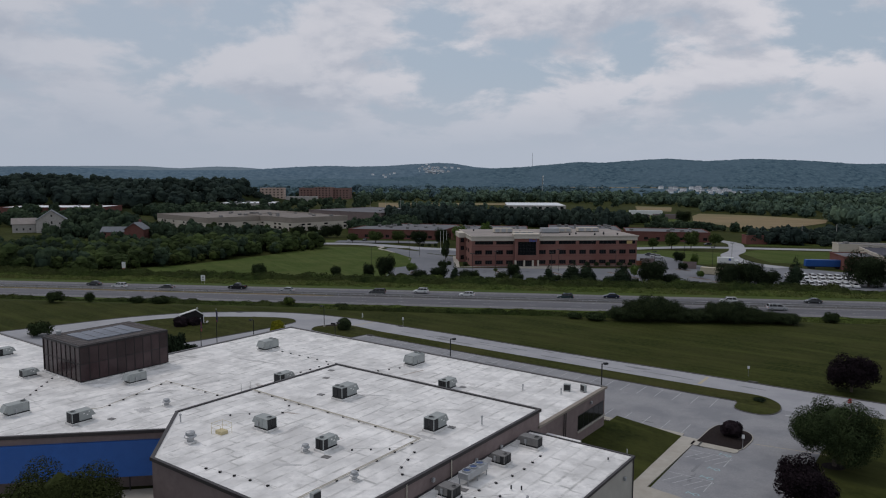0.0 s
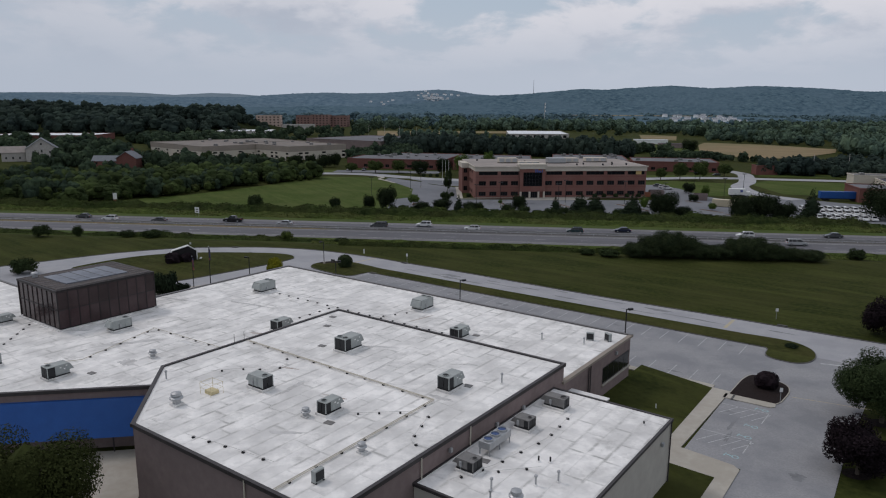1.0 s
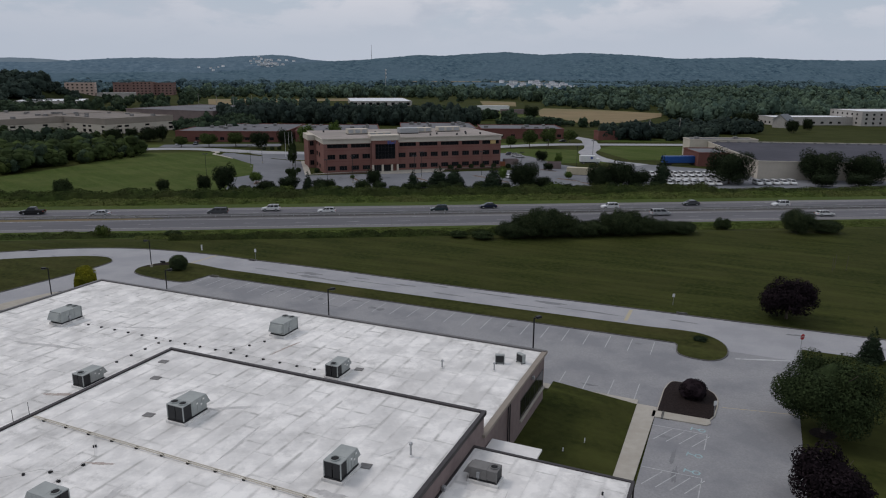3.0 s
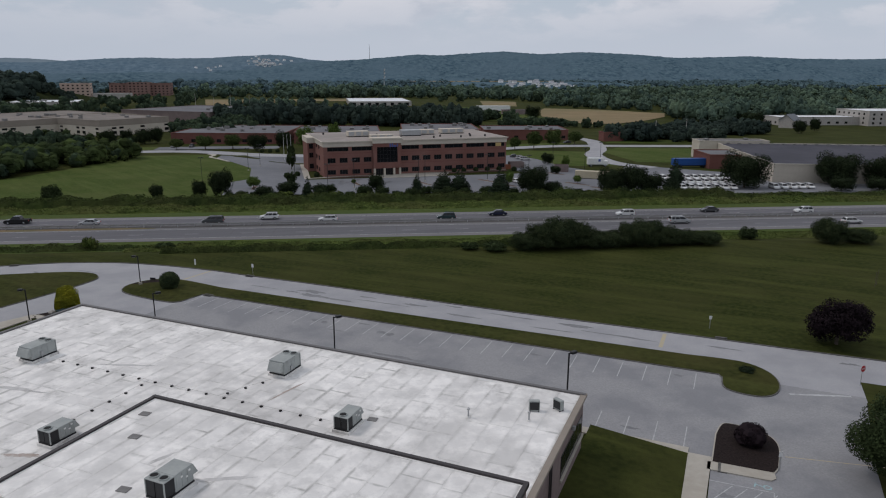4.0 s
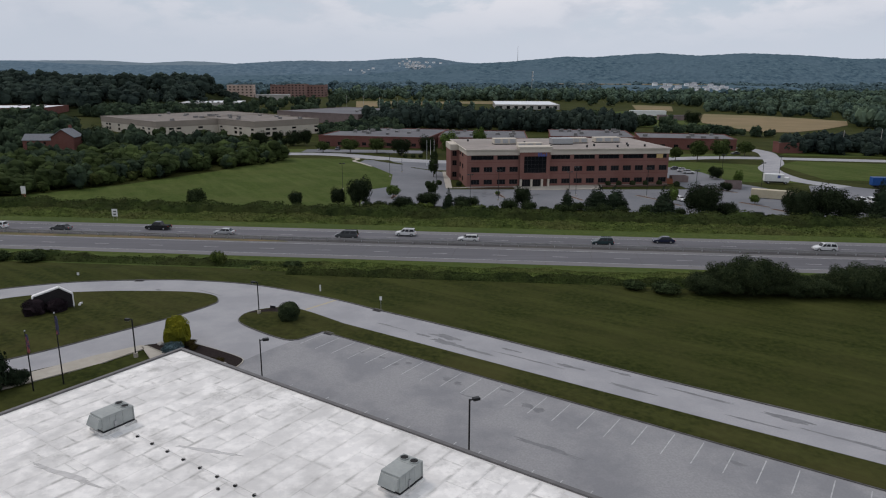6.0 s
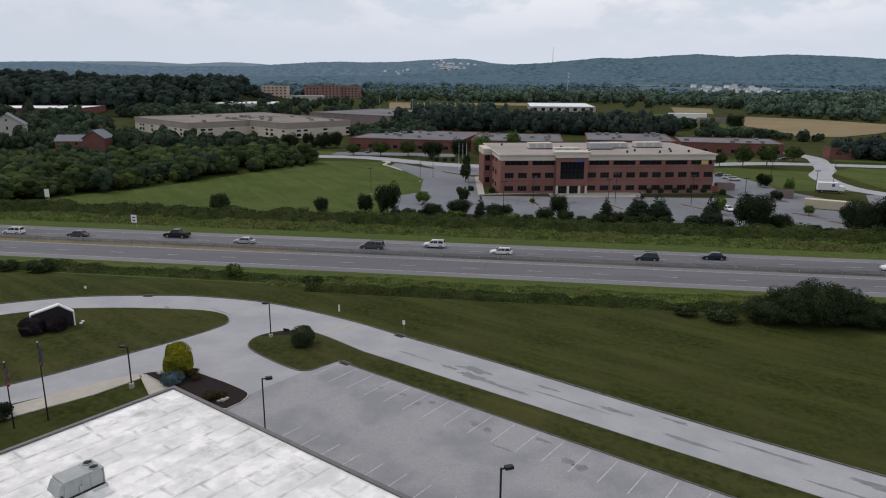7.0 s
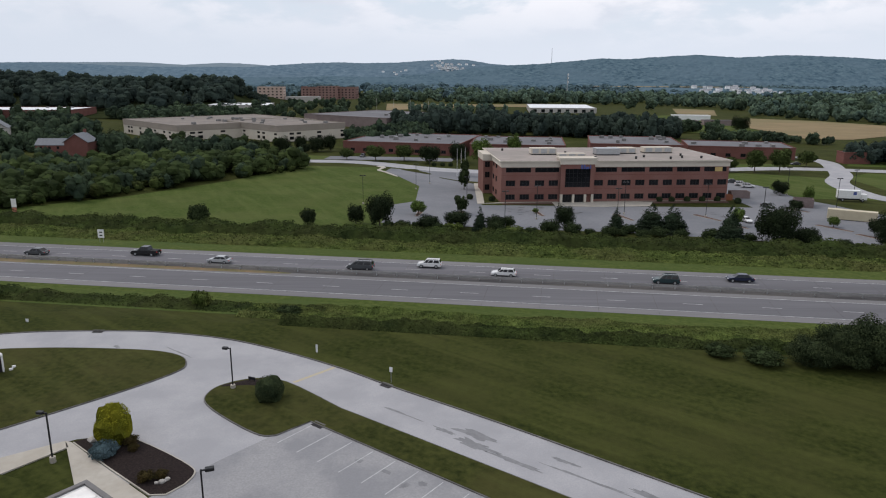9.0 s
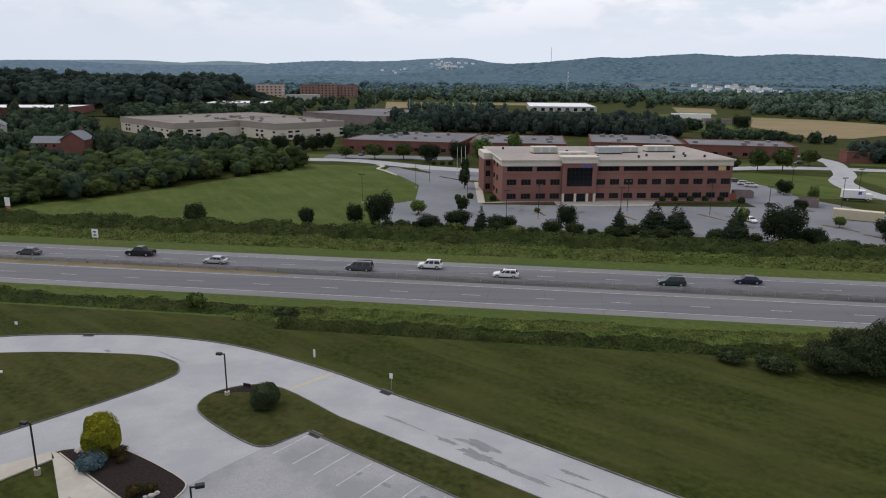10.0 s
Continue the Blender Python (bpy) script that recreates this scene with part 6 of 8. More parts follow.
# ---------------------------------------------------------------- office
OFF = pose(15.1, 279.3, -5, 0, 0, 5.5)
off = empty("office_building", "three-storey red brick office building with beige cornice", "building", OFF)
L2 = [(1.4, 4.4), (5.9, 8.9), (10.6, 13.6), (15.0, 18.0)]
R2 = [(29.4 + 4.48 * i + 0.0, 32.4 + 4.48 * i) for i in range(10)]
TOP = [(1.4, 9.3), (10.6, 18.2), (29.9, 36.7), (38.1, 45.7), (47.1, 54.7), (56.1, 63.7), (65.0, 72.4)]
part("core", B((0.35, 72.8, 0.35, 39.6, 0, 11.3)), DARKMETAL, off, "dark interior behind the windows")
facade(off, Matrix.Identity(4), 73.2, 11.4, [(1.2, 2.9, 3, L2 + R2), (5.5, 7.3, 3, L2 + R2), (9.8, 11.25, 4, TOP)], BRICK)
side = [(4 + 6 * i, 7 + 6 * i) for i in range(5)]
facade(off, pose(0, 39.95, 0, 0, 0, -90), 39.6, 11.4, [(1.2, 2.9, 3, side), (5.5, 7.3, 3, side), (9.8, 11.25, 3, side)], BRICK)
facade(off, pose(73.2, 0.32, 0, 0, 0, 90), 39.6, 11.4, [(1.2, 2.9, 3, side), (5.5, 7.3, 3, side), (9.8, 11.25, 3, side)], BRICK)
part("wall", B((0, 73.2, 39.7, 40, 0, 11.4)), BRICK, off)
part("base_course", B((-0.06, 18.4, -0.06, 0.3, 0, 0.55), (29.3, 73.26, -0.06, 0.3, 0, 0.55)), TAUPE, off, "tan base course")
for z in (4.6, 8.9):
    part("string_course", B((-0.04, 18.4, -0.05, 0.2, z, z + 0.14), (29.3, 73.24, -0.05, 0.2, z, z + 0.14)), BARNRED, off)
part("frieze", B((-0.15, 73.35, -0.15, 40.15, 11.4, 12.9)), BEIGE, off, "beige stucco frieze")
part("cornice", B((-0.5, 73.7, -0.5, 40.5, 12.9, 13.2), (-0.7, 73.9, -0.7, 40.7, 13.2, 13.4)), BEIGE, off, "pale cornice")
part("roof", B((-0.3, 73.5, -0.3, 40.3, 13.4, 13.45)), ROOFTAN, off, "tan weathered flat roof")
# entrance tower
part("wall", B((18.5, 19.9, -1.2, 3, 3.0, 12.4), (27.9, 29.2, -1.2, 3, 3.0, 12.4), (19.9, 27.9, -1.2, 3, 3.0, 5.2), (19.9, 27.9, -1.2, 3, 11.0, 12.4), (19.9, 27.9, -0.7, 3, 5.2, 11.0)), BRICK, off)
fr, pn = window_mesh(8.0, 5.8, 6, DARKMETAL, 4)
o = share("window", fr, off, Matrix.Translation((19.9, -1.0, 5.2)))
share("pane", pn, o, Matrix.Identity(4))
part("frieze", B((18.2, 29.5, -1.5, 3.4, 12.4, 13.9)), BEIGE, off, "beige tower frieze")
part("cornice", B((17.9, 29.8, -1.8, 3.8, 13.9, 14.4)), BEIGE, off, "pale tower cornice")
for x in (18.6, 22.4, 26.2, 28.5):
    part("pier", B((x, x + 0.7, -1.25, -0.4, 0, 3.0)), BEIGE, off, "pale entrance pier")
fr, pn = window_mesh(2.9, 2.8, 3, DARKMETAL)
for x in (19.4, 23.2):
    o = share("entrance_door", fr, off, Matrix.Translation((x, -0.6, 0.05)))
    share("pane", pn, o, Matrix.Identity(4))
LOGO = plain("blue_sign_letter", (0.07, 0.10, 0.30), 0.4)
for x0, w, h, z in ((24.8, 0.5, 1.3, 10.95), (25.6, 0.5, 1.3, 10.95), (26.3, 1.0, 0.7, 10.95), (27.6, 0.35, 1.1, 11.0)):
    part("sign", B((x0, x0 + w, -1.32, -1.2, z, z + h)), LOGO, off, "plain blue sign shape")
# bay on the end wall
part("wall", B((-3.0, 0.0, 20, 33, 0, 11.2)), BRICK, off)
part("frieze", B((-3.2, 0.1, 19.8, 33.2, 11.2, 13.3)), BEIGE, off)
for z in (1.2, 5.5, 9.0):
    fr, pn = window_mesh(1.6, 1.9, 2, DARKMETAL)
    o = share("window", fr, off, Matrix.Translation((-2.4, 19.82, z)))
    share("pane", pn, o, Matrix.Translation((0, -0.09, 0)))
# roof plant
for x, y, L, W, Hh in ((12.5, 16, 8.5, 4.0, 2.2), (34, 14, 8, 4.5, 2.3), (40, 18, 9, 4.5, 2.0), (52.5, 20, 10, 4, 2.0), (20, 9, 9, 3, 1.2)):
    ob = empty("rooftop_air_conditioner", "long pale steel rooftop air handler", "air conditioner", OFF @ pose(x, y, 13.45))
    part("body", B((0, L, 0, W, 0.3, Hh), bevel=0.08), BEIGE if L > 8.2 else GALV, ob)
    part("base", B((0.1, L - 0.1, 0.1, W - 0.1, 0, 0.3)), DARKMETAL, ob)
    for i in range(3):
        part("panel", B((L * (i + 0.15) / 3, L * (i + 0.85) / 3, -0.04, 0.0, 0.5, Hh - 0.2), bevel=0.01), GALV, ob)
    part("vent", B((L - 0.05, L + 0.05, 0.4, W - 0.4, 0.6, Hh - 0.3)), COIL, ob)
for x, y in ((31, 5), (44, 4), (55, 3), (60, 6), (66, 5), (25, 20), (5, 30), (48, 8), (62, 12)):
    ob = empty("roof_ventilator", "small dark roof ventilator", "roof vent", OFF @ pose(x, y, 13.45))
    part("cowl", lathe([(0.35, 0), (0.35, 0.5), (0.5, 0.55), (0.3, 0.8)], 10), DARKMETAL, ob)
bs = empty("boarded_window", "pale yellow board in an upper window", "board", OFF @ pose(68.6, 0.02, 9.85))
part("board", B((0, 2.4, -0.03, 0.08, 0, 1.35)), plain("pale_yellow_board", (0.5, 0.36, 0.15), 0.8), bs)

# office lot
lot2 = [(-19, 245), (14, 239), (42, 235.6), (67, 229), (96, 219), (140, 209), (200, 200), (215, 205), (218, 235), (170, 262), (150, 285), (139, 284), (128, 262), (123.5, 266.5), (119, 281.7), (114.4, 292), (114.2, 320), (108.3, 337), (92, 337), (92, 275), (9, 275), (10, 322), (14, 358), (-0.6, 354), (-10.1, 358.4), (-21, 362), (-27.3, 364.7), (-29, 352), (-23.4, 344), (-12.2, 313.8), (-11.8, 281), (-19, 274)]
setting("parking_lot", sheet(lot2, 0.07), LOT, "grey asphalt parking lot in front of the office", "parking lot")
setting("pavement", sheet([(7.8, 277.2), (31.3, 281), (31.6, 274.2), (45, 273.5), (60.6, 275.5), (63.5, 282.5), (63.4, 284.6), (16, 280)], 0.07, 0.14), CONCRETE, "pale concrete walk before the entrance", "pavement")
setting("pavement", sheet([(7.7, 277), (9.9, 277), (10.2, 321.4), (7.7, 321.4)], 0.07, 0.14), CONCRETE, "pale concrete walk beside the office", "pavement")
setting("pavement", sheet(smooth_curve([(-34.2, 371), (-31.5, 366), (-32.5, 358), (-28.6, 351), (-23, 339.5), (-22.4, 340.3), (-27.6, 352), (-31, 359), (-29.5, 366), (-31, 371)], True, 3), 0.075, 0.14), CONCRETE, "pale curved concrete kerb at the lot's entrance", "kerb")
for pts in ([(-22.5, 361), (-13, 349), (-9, 346), (-10, 350), (-14, 356), (-16, 362)], [(-4.9, 337), (-4.0, 334), (7, 321.5), (10.5, 321.5), (10, 325), (2, 329)]):
    island("traffic_island", smooth_curve(pts, True, 3), "small grass island in the office lot")
MULCHRED = material("red_brown_mulch", (0.085, 0.05, 0.04), (0.11, 0.065, 0.05), 3, 0.95, bump=0.6, coord="World")
for x, y, a, L in ((-9.7, 259.0, 84, 7), (2.4, 262, 84, 5), (24.9, 262, 100, 9), (48.3, 257, 108, 10), (72.0, 257.5, 115, 10), (76.0, 246.5, 110, 8), (103.4, 271, 120, 8), (100.6, 244.2, 120, 10), (104.5, 231, 110, 12)):
    d = Vector((math.cos(radians(a)), math.sin(radians(a))))
    s = Vector((-d.y, d.x)) * 0.9
    p = Vector((x, y))
    q = [p - d * L / 2 - s * 0.6, p - d * L / 2 + s * 0.6, p + d * L / 2 + s, p + d * L / 2 - s]
    c = [(v.x, v.y) for v in q]
    island("planting_bed", c[::-1], "narrow mulch island with a tree in the office lot", MULCHRED)
for k, x, y, s, sz in (("bright", -9.7, 258.3, 0.75, 0.5), ("column", 2.6, 261, 1.3, 0.72), ("column", 3.9, 307, 1.4, 1.15), ("bright", 24.0, 262, 0.3, 0.2), ("bright", 76.0, 246.3, 0.55, 0.62), ("dark", 111.5, 300.3, 0.75, 0.68), ("bright", 111.5, 281, 0.55, 0.72), ("dark", 103.4, 271.5, 0.6, 0.42), ("bright", 101.2, 245.9, 0.5, 0.36), ("dark", 106.5, 233.7, 0.85, 0.65),
                       ("broad", -36.9, 393, 1.3, 0.9), ("broad", -23.5, 394, 1.3, 0.95), ("broad", -51.0, 396, 1.0, 0.7), ("dark", -10.9, 383, 1.4, 1.15), ("dark", 2.0, 390, 1.2, 1.25), ("bright", 12.5, 378, 1.5, 1.45), ("column", 4.6, 342, 1.2, 1.0), ("bright", 29, 400, 1.1, 1.5),
                       ("broad", 128, 361, 1.2, 1.2), ("broad", 139, 362, 1.3, 1.25), ("bigdark", 222, 615, 1.3, 1.15), ("bigdark", 333.3, 463.2, 1.5, 1.35), ("dark", 337.7, 421.1, 1.2, 1.2), ("dark", 363.3, 436.7, 1.0, 1.2), ("broad", 160, 382, 1.2, 0.9), ("broad", 118, 362, 0.9, 0.8)):
    plant(k, x, y, s, sz=sz)
for k, x, y, s, sz in (("bigdark", -159.4, 433, 1.0, 1.05), ("dark", -163, 436, 0.8, 0.8), ("broad", -138.2, 441.6, 1.1, 0.75), ("broad", -129.4, 452, 1.2, 0.9), ("dark", -107.5, 438, 0.8, 0.75), ("conifer", -103.0, 438, 1.1, 0.95), ("bigdark", -89.4, 428, 0.85, 0.9), ("dark", -181, 438, 0.9, 1.3), ("dark", -186, 445, 1.0, 1.35), ("bigdark", -190, 441, 0.8, 0.9),
                       ("dark", -83.5, 444, 1.0, 0.95), ("bigdark", -72.0, 432, 0.95, 0.9), ("dark", -66, 436, 0.9, 1.2), ("dark", -77, 425, 0.8, 0.7), ("broad", -97, 446, 0.8, 0.7), ("broad", -205, 452, 1.2, 1.0), ("dark", -214, 446, 1.1, 1.2)):
    plant(k, x, y, s, sz=sz)
for x, y in ((-8.7, 374), (-4.9, 374), (-1.3, 374), (85, 286), (80, 285.5), (75, 285), (70, 284.6), (66, 284.3), (90.5, 283), (12.5, 283), (1.5, 283), (5.5, 286)):
    plant("clipped", x, y, 0.7, name="shrub", category="shrub", label="small clipped round shrub by the office")
for x, y, h in ((13.7, 241.5, 9.5), (23.3, 253, 9.5), (44.7, 249.5, 9.5), (49.6, 262, 9.5), (72.0, 259, 9.5), (85.9, 254, 9.5), (113.9, 300.4, 9.5), (-27.6, 275, 9), (-13.0, 306.2, 9), (-8.7, 320.3, 9), (116.5, 273.6, 9.5), (133.7, 295.5, 9.5), (4.6, 288.8, 7)):
    street_lamp(x, y, h, 15, 2)
for i in range(3):
    ob = empty("flag_pole", "slender white flag pole before the office", "flag pole", pose(1.5 + i * 1.6, 342 + i, zg(1.5, 342)), "office flag poles")
    part("pole", C(((0, 0, 0), (0, 0, 11), 0.09, 0.05, 8)), WHITE, ob)
    part("finial", lathe([(0.05, 0), (0.12, 0.1), (0.03, 0.2)], 8, (0, 0, 11)), GALV, ob)
g = random.Random(4)
for i in range(46):
    x, y = g.choice(((22, 268), (36, 264), (60, 262), (20, 262), (78, 262)))
    pts = [(x + g.uniform(-6, 6), y + g.uniform(-4, 4))]
    a, b = g.uniform(0.5, 1.3), g.uniform(0.15, 0.35)
    x, y = pts[0]
    setting("asphalt_stain", sheet([(x + a * math.cos(t), y + b * math.sin(t)) for t in (0, 1, 2, 3, 4, 5)], 0.11), MEDIAN, "dark sealed patch on the lot", "stain")
for x0, x1 in ((0.2, 18.2), (29.6, 73.0)):
    bedo = setting("mulch_bed", B((x0, x1, -2.8, -0.08, -0.2, 0.32)), MULCHRED, "red-brown mulch bed along the office wall", "mulch")
    bedo.matrix_basis = OFF
# skips, container, box truck, parked cars
for x, y, t, w, d, h, nm, mat, words in ((92.0, 292.5, -4, 6.0, 3.6, 2.2, "enclosure", MAUVE, "dark brown fenced bin enclosure"), (105.0, 276.5, -20, 5.5, 4, 2.6, "enclosure", MAUVE, "dark red fenced bin enclosure"), (87.4, 287.8, 5, 3.4, 1.8, 1.8, "skip", material("rusty_orange_steel", (0.28, 0.10, 0.045), (0.2, 0.08, 0.05), 2), "rusty orange steel skip beside the office")):
    ob = empty(nm, words, nm, pose(x, y, zg(x, y) + 0.07, 0, 0, t))
    part("body", B((0, w, 0, 0.12, 0, h), (0, w, d - 0.12, d, 0, h), (0, 0.12, 0.12, d - 0.12, 0, h), (w - 0.12, w, 0.12, d - 0.12, 0, h), (0.1, w - 0.1, 0.1, d - 0.1, 0, 0.3)), mat, ob)
    for i in range(4):
        part("rib", B((w * (i + 0.4) / 4, w * (i + 0.4) / 4 + 0.12, -0.07, 0, 0, h)), mat, ob)
CREAM = material("cream_corrugated_steel", (0.52, 0.46, 0.33), (0.46, 0.40, 0.29), 0.8, 0.6)
ob = empty("shipping_container", "long cream steel shipping container on the lot", "container", pose(105.6, 258.0, zg(106, 257) + 0.07, 0, 0, -30))
part("body", B((0, 12.2, 0, 2.5, 0.15, 2.8), bevel=0.04), CREAM, ob)
for i in range(30):
    part("rib", B((0.2 + i * 0.4, 0.4 + i * 0.4, -0.04, 0.0, 0.3, 2.65)), CREAM, ob)
part("base", B((0.1, 12.1, 0.1, 2.4, 0, 0.15)), DARKMETAL, ob)
tr = empty("box_truck", "white box truck parked on the service drive", "truck", pose(125.0, 289.6, zg(125, 289) + 0.07, 0, 0, -12))
part("box", B((0, 6.6, -1.2, 1.2, 1.0, 3.6), bevel=0.05), WHITE, tr)
part("cab", B((6.7, 8.6, -1.1, 1.1, 0.6, 2.5), bevel=0.2), WHITE, tr)
part("windscreen", B((8.3, 8.62, -0.95, 0.95, 1.6, 2.3), bevel=0.05), GLASS, tr)
part("emblem", B((4.4, 5.4, -1.22, -1.2, 2.2, 3.2)), LOGO, tr, "plain blue emblem shape")
part("chassis", B((0.2, 8.2, -0.8, 0.8, 0.5, 1.0)), DARKMETAL, tr)
for x in (1.5, 7.4):
    for s in (-1, 1):
        w = part("wheel", C(((x, s * 0.85, 0.48), (x, s * 1.15, 0.48), 0.48, 0.48, 16)), RUBBER, tr)
        part("rim", C(((x, s * 0.9, 0.48), (x, s * 1.17, 0.48), 0.26, 0.26, 12)), GALV, w)
for x, y, kind, paint, t in ((107.4, 317.0, "suv", "white", 165), (107.0, 322.0, "suv", "white", 165), (106.6, 329.0, "sedan", "grey", 165), (-54, 408, "suv", "white", 80), (-45, 408, "suv", "grey", 80), (96.5, 275, "sedan", "grey", 110), (80.5, 252, "sedan", "white", 100), (158, 388, "sedan", "grey", 10)):
    put_car(kind, paint, pose(x, y, zg(x, y) + 0.08, 0, 0, t), f"{paint} {kind} parked on the grey asphalt")

# service roads beyond
RD = [("road", [(-140, 398), (-75, 390), (-43, 386), (0, 359), (60, 352), (118, 369), (150, 374), (190, 366), (260, 350)], 11, DRIVE, "pale asphalt road behind the office"),
      ("road", [(150, 280), (142, 300), (147, 330), (160, 352), (170, 376), (178, 400), (176, 425)], 8.5, DRIVE, "pale asphalt service drive curving past the lawn"),
      ("road", [(-260, 455), (-190, 440), (-120, 412), (-80, 388)], 9, DRIVE, "pale asphalt road by the beige warehouse"),
      ("parking_lot", [(-62, 404), (-30, 402), (0, 398)], 14, LOT, "narrow car park before the brick building"),
      ("parking_lot", [(-235, 520), (-185, 470), (-150, 455), (-95, 432)], 16, DRIVE, "car park before the beige warehouse")]
for i, (nm, line, w, mat, words) in enumerate(RD):
    setting(nm, ribbon(smooth_curve(line, False, 6), w, 0.08 + 0.006 * i), mat, words, "road")
for pts, mat in (([(96, 296), (140, 290), (142, 320), (150, 345), (120, 358), (96, 345)], FIELD), ([(154, 300), (200, 285), (235, 340), (175, 360), (158, 345)], FIELD), ([(100, 372), (165, 386), (150, 392), (100, 384)], FIELD), ([(-140, 402), (-62, 396), (-62, 412), (-150, 430)], FIELD), ([(180, 385), (260, 365), (270, 385), (190, 400)], FIELD)):
    setting("lawn", sheet(pts, 0.055), mat, "mown green lawn beside the service road", "lawn")

# ---------------------------------------------------------------- farther buildings


def small_units(ob, w, d, z, n, seed, s=1.0):
    g = random.Random(seed)
    key = "smallunit"
    if key not in UNIT:
        UNIT[key] = unit_mesh("rooftop_unit", B((-1.4, 1.4, -1.0, 1.0, 0, 0.2), (-1.3, 1.3, -0.9, 0.9, 0.2, 1.5), bevel=0.05), HVACDARK)
    for i in range(n):
        share("rooftop_unit", UNIT[key], ob, pose(g.uniform(0.06, 0.94) * w, g.uniform(0.08, 0.9) * d, z, 0, 0, g.choice((0, 90))) @ Matrix.Diagonal((s * g.uniform(0.6, 1.2), s, s * g.uniform(0.6, 1.1), 1)))


def hall_far(name, label, x, y, turn, w, d, h, wall, roof, rows=(), band=None, units=0, low=1.0):
    m = pose(x, y, zg(x, y) - low, 0, 0, turn)
    ob = empty(name, label, "building", m)
    h = h + low
    part("core", B((0.35, w - 0.35, 0.35, d - 0.1, 0, h - 0.02)), DARKMETAL, ob)
    fw = [(z0 + low, z1 + low, n, [(a, a + ww) for a in xs if a + ww < w]) for z0, z1, n, ww, xs in rows]
    facade(ob, Matrix.Identity(4), w, h, fw, wall)
    fd = [(z0 + low, z1 + low, n, [(a, a + ww) for a in xs if a + ww < d]) for z0, z1, n, ww, xs in rows]
    facade(ob, pose(0, d, 0, 0, 0, -90), d - 0.3, h, fd, wall)
    facade(ob, pose(w, 0.3, 0, 0, 0, 90), d - 0.3, h, fd, wall)
    part("wall", B((0.3, w - 0.3, d - 0.1, d, 0, h)), wall, ob)
    if band:
        part("band", B((-0.12, w + 0.12, -0.12, d + 0.12, h - (h - low) * 0.36, h - 0.01)), band, ob)
    part("roof", B((0.1, w - 0.1, 0.1, d - 0.1, h, h + 0.08)), roof, ob)
    part("parapet", B((-0.2, w + 0.2, -0.2, 0.2, h, h + 0.45), (-0.2, w + 0.2, d - 0.2, d + 0.2, h, h + 0.45), (-0.2, 0.2, 0.2, d - 0.2, h, h + 0.45), (w - 0.2, w + 0.2, 0.2, d - 0.2, h, h + 0.45)), band or wall, ob)
    small_units(ob, w, d, h + 0.08, units, round(x))
    return ob


WR = [(1.2, 3.0, 2, 3.2, (8, 13, 28, 46, 52, 66, 74)), (4.2, 5.4, 2, 3.2, (8, 13, 28, 46, 52, 66, 74))]
hall_far("warehouse", "long beige and taupe warehouse with flat roof", -228.4, 546.8, -45, 86, 100, 9.3, BEIGE, ROOFTAUPE, WR, TAUPE, 12)
hall_far("warehouse", "long beige and taupe warehouse wing with flat roof", -155.6, 534, -45, 70, 50, 9.6, BEIGE, ROOFTAUPE, WR, TAUPE, 9)
hall_far("warehouse", "low dark brown warehouse with grey roof", -126, 655, -36, 92, 90, 8, MAUVE, ROOFGREY, (), None, 3)
BR = [(0.9, 2.6, 2, 2.4, tuple(range(4, 80, 7)))]
hall_far("brick_building", "long low red brick building with grey roof", -58, 430, -13, 62, 60, 5.6, BARNRED, ROOFGREY, BR, None, 10)
hall_far("brick_building", "long low red brick building with grey roof", 8, 418, -6, 48, 50, 5.6, BARNRED, ROOFGREY, BR, None, 14)
hall_far("brick_building", "long low red brick building with grey roof", 70, 424, -9, 46, 50, 5.8, BARNRED, ROOFGREY, BR, None, 12)
hall_far("brick_building", "long low red brick building with grey roof", 118, 418, -12, 50, 34, 5.6, BARNRED, ROOFGREY, BR, None, 6)
hall_far("shed", "small red brick utility shed", 183.6, 394.9, -5, 13, 8, 5, BARNRED, ROOFGREY)
hall_far("warehouse", "red warehouse with a white roof at the wood's edge", -446, 684, 5, 100, 62, 8, BARNRED, ROOFWHITE, (), None, 3)
hall_far("warehouse", "long white low warehouse beyond the trees", 84, 860, -4, 74, 110, 5.2, STONE, ROOFWHITE, [(0.5, 4, 1, 4, tuple(range(4, 80, 9)))])
hall_far("warehouse", "low white-roofed building at the wood's edge", -256, 792, 8, 62, 60, 9, STONE, ROOFWHITE, [(0.5, 3.5, 1, 4, tuple(range(4, 60, 9)))], None, 6)
HR = [(z, z + 1.8, 2, 2.6, tuple(range(3, 90, 6))) for z in (2, 6.2, 10.4, 14.6, 18.8)]
hall_far("hospital", "red brick hospital block in the distance", -262, 1275, 2, 92, 60, 18, HAZEBRICK, ROOFTAN, HR, None, 4)
hall_far("hospital", "tall red brick hospital wing in the distance", -232, 1262, 2, 34, 30, 21, HAZEBRICK, ROOFTAN, HR, None, 3)
PINK = material("pale_pink_stucco", (0.46, 0.34, 0.28), (0.5, 0.38, 0.32), 0.6, 0.9)
hall_far("clinic", "pale pink clinic block in the distance", -292, 1113, 8, 38, 36, 22, PINK, ROOFTAN, HR, None, 3)
hall_far("clinic", "low pale link building beside the hospital", -252, 1120, 5, 50, 20, 8, STONE, ROOFWHITE)
for x, y, w, d in ((181, 660, 23, 14), (211, 664, 24, 14)):
    hall_far("farm_shed", "dark roofed farm shed by the wheat", x, y, -8, w, d, 4, MAUVE, ROOFDARK)
hall_far("warehouse", "white shed beyond the wheat field", 206, 735, -8, 34, 12, 4.5, WHITE, ROOFWHITE)
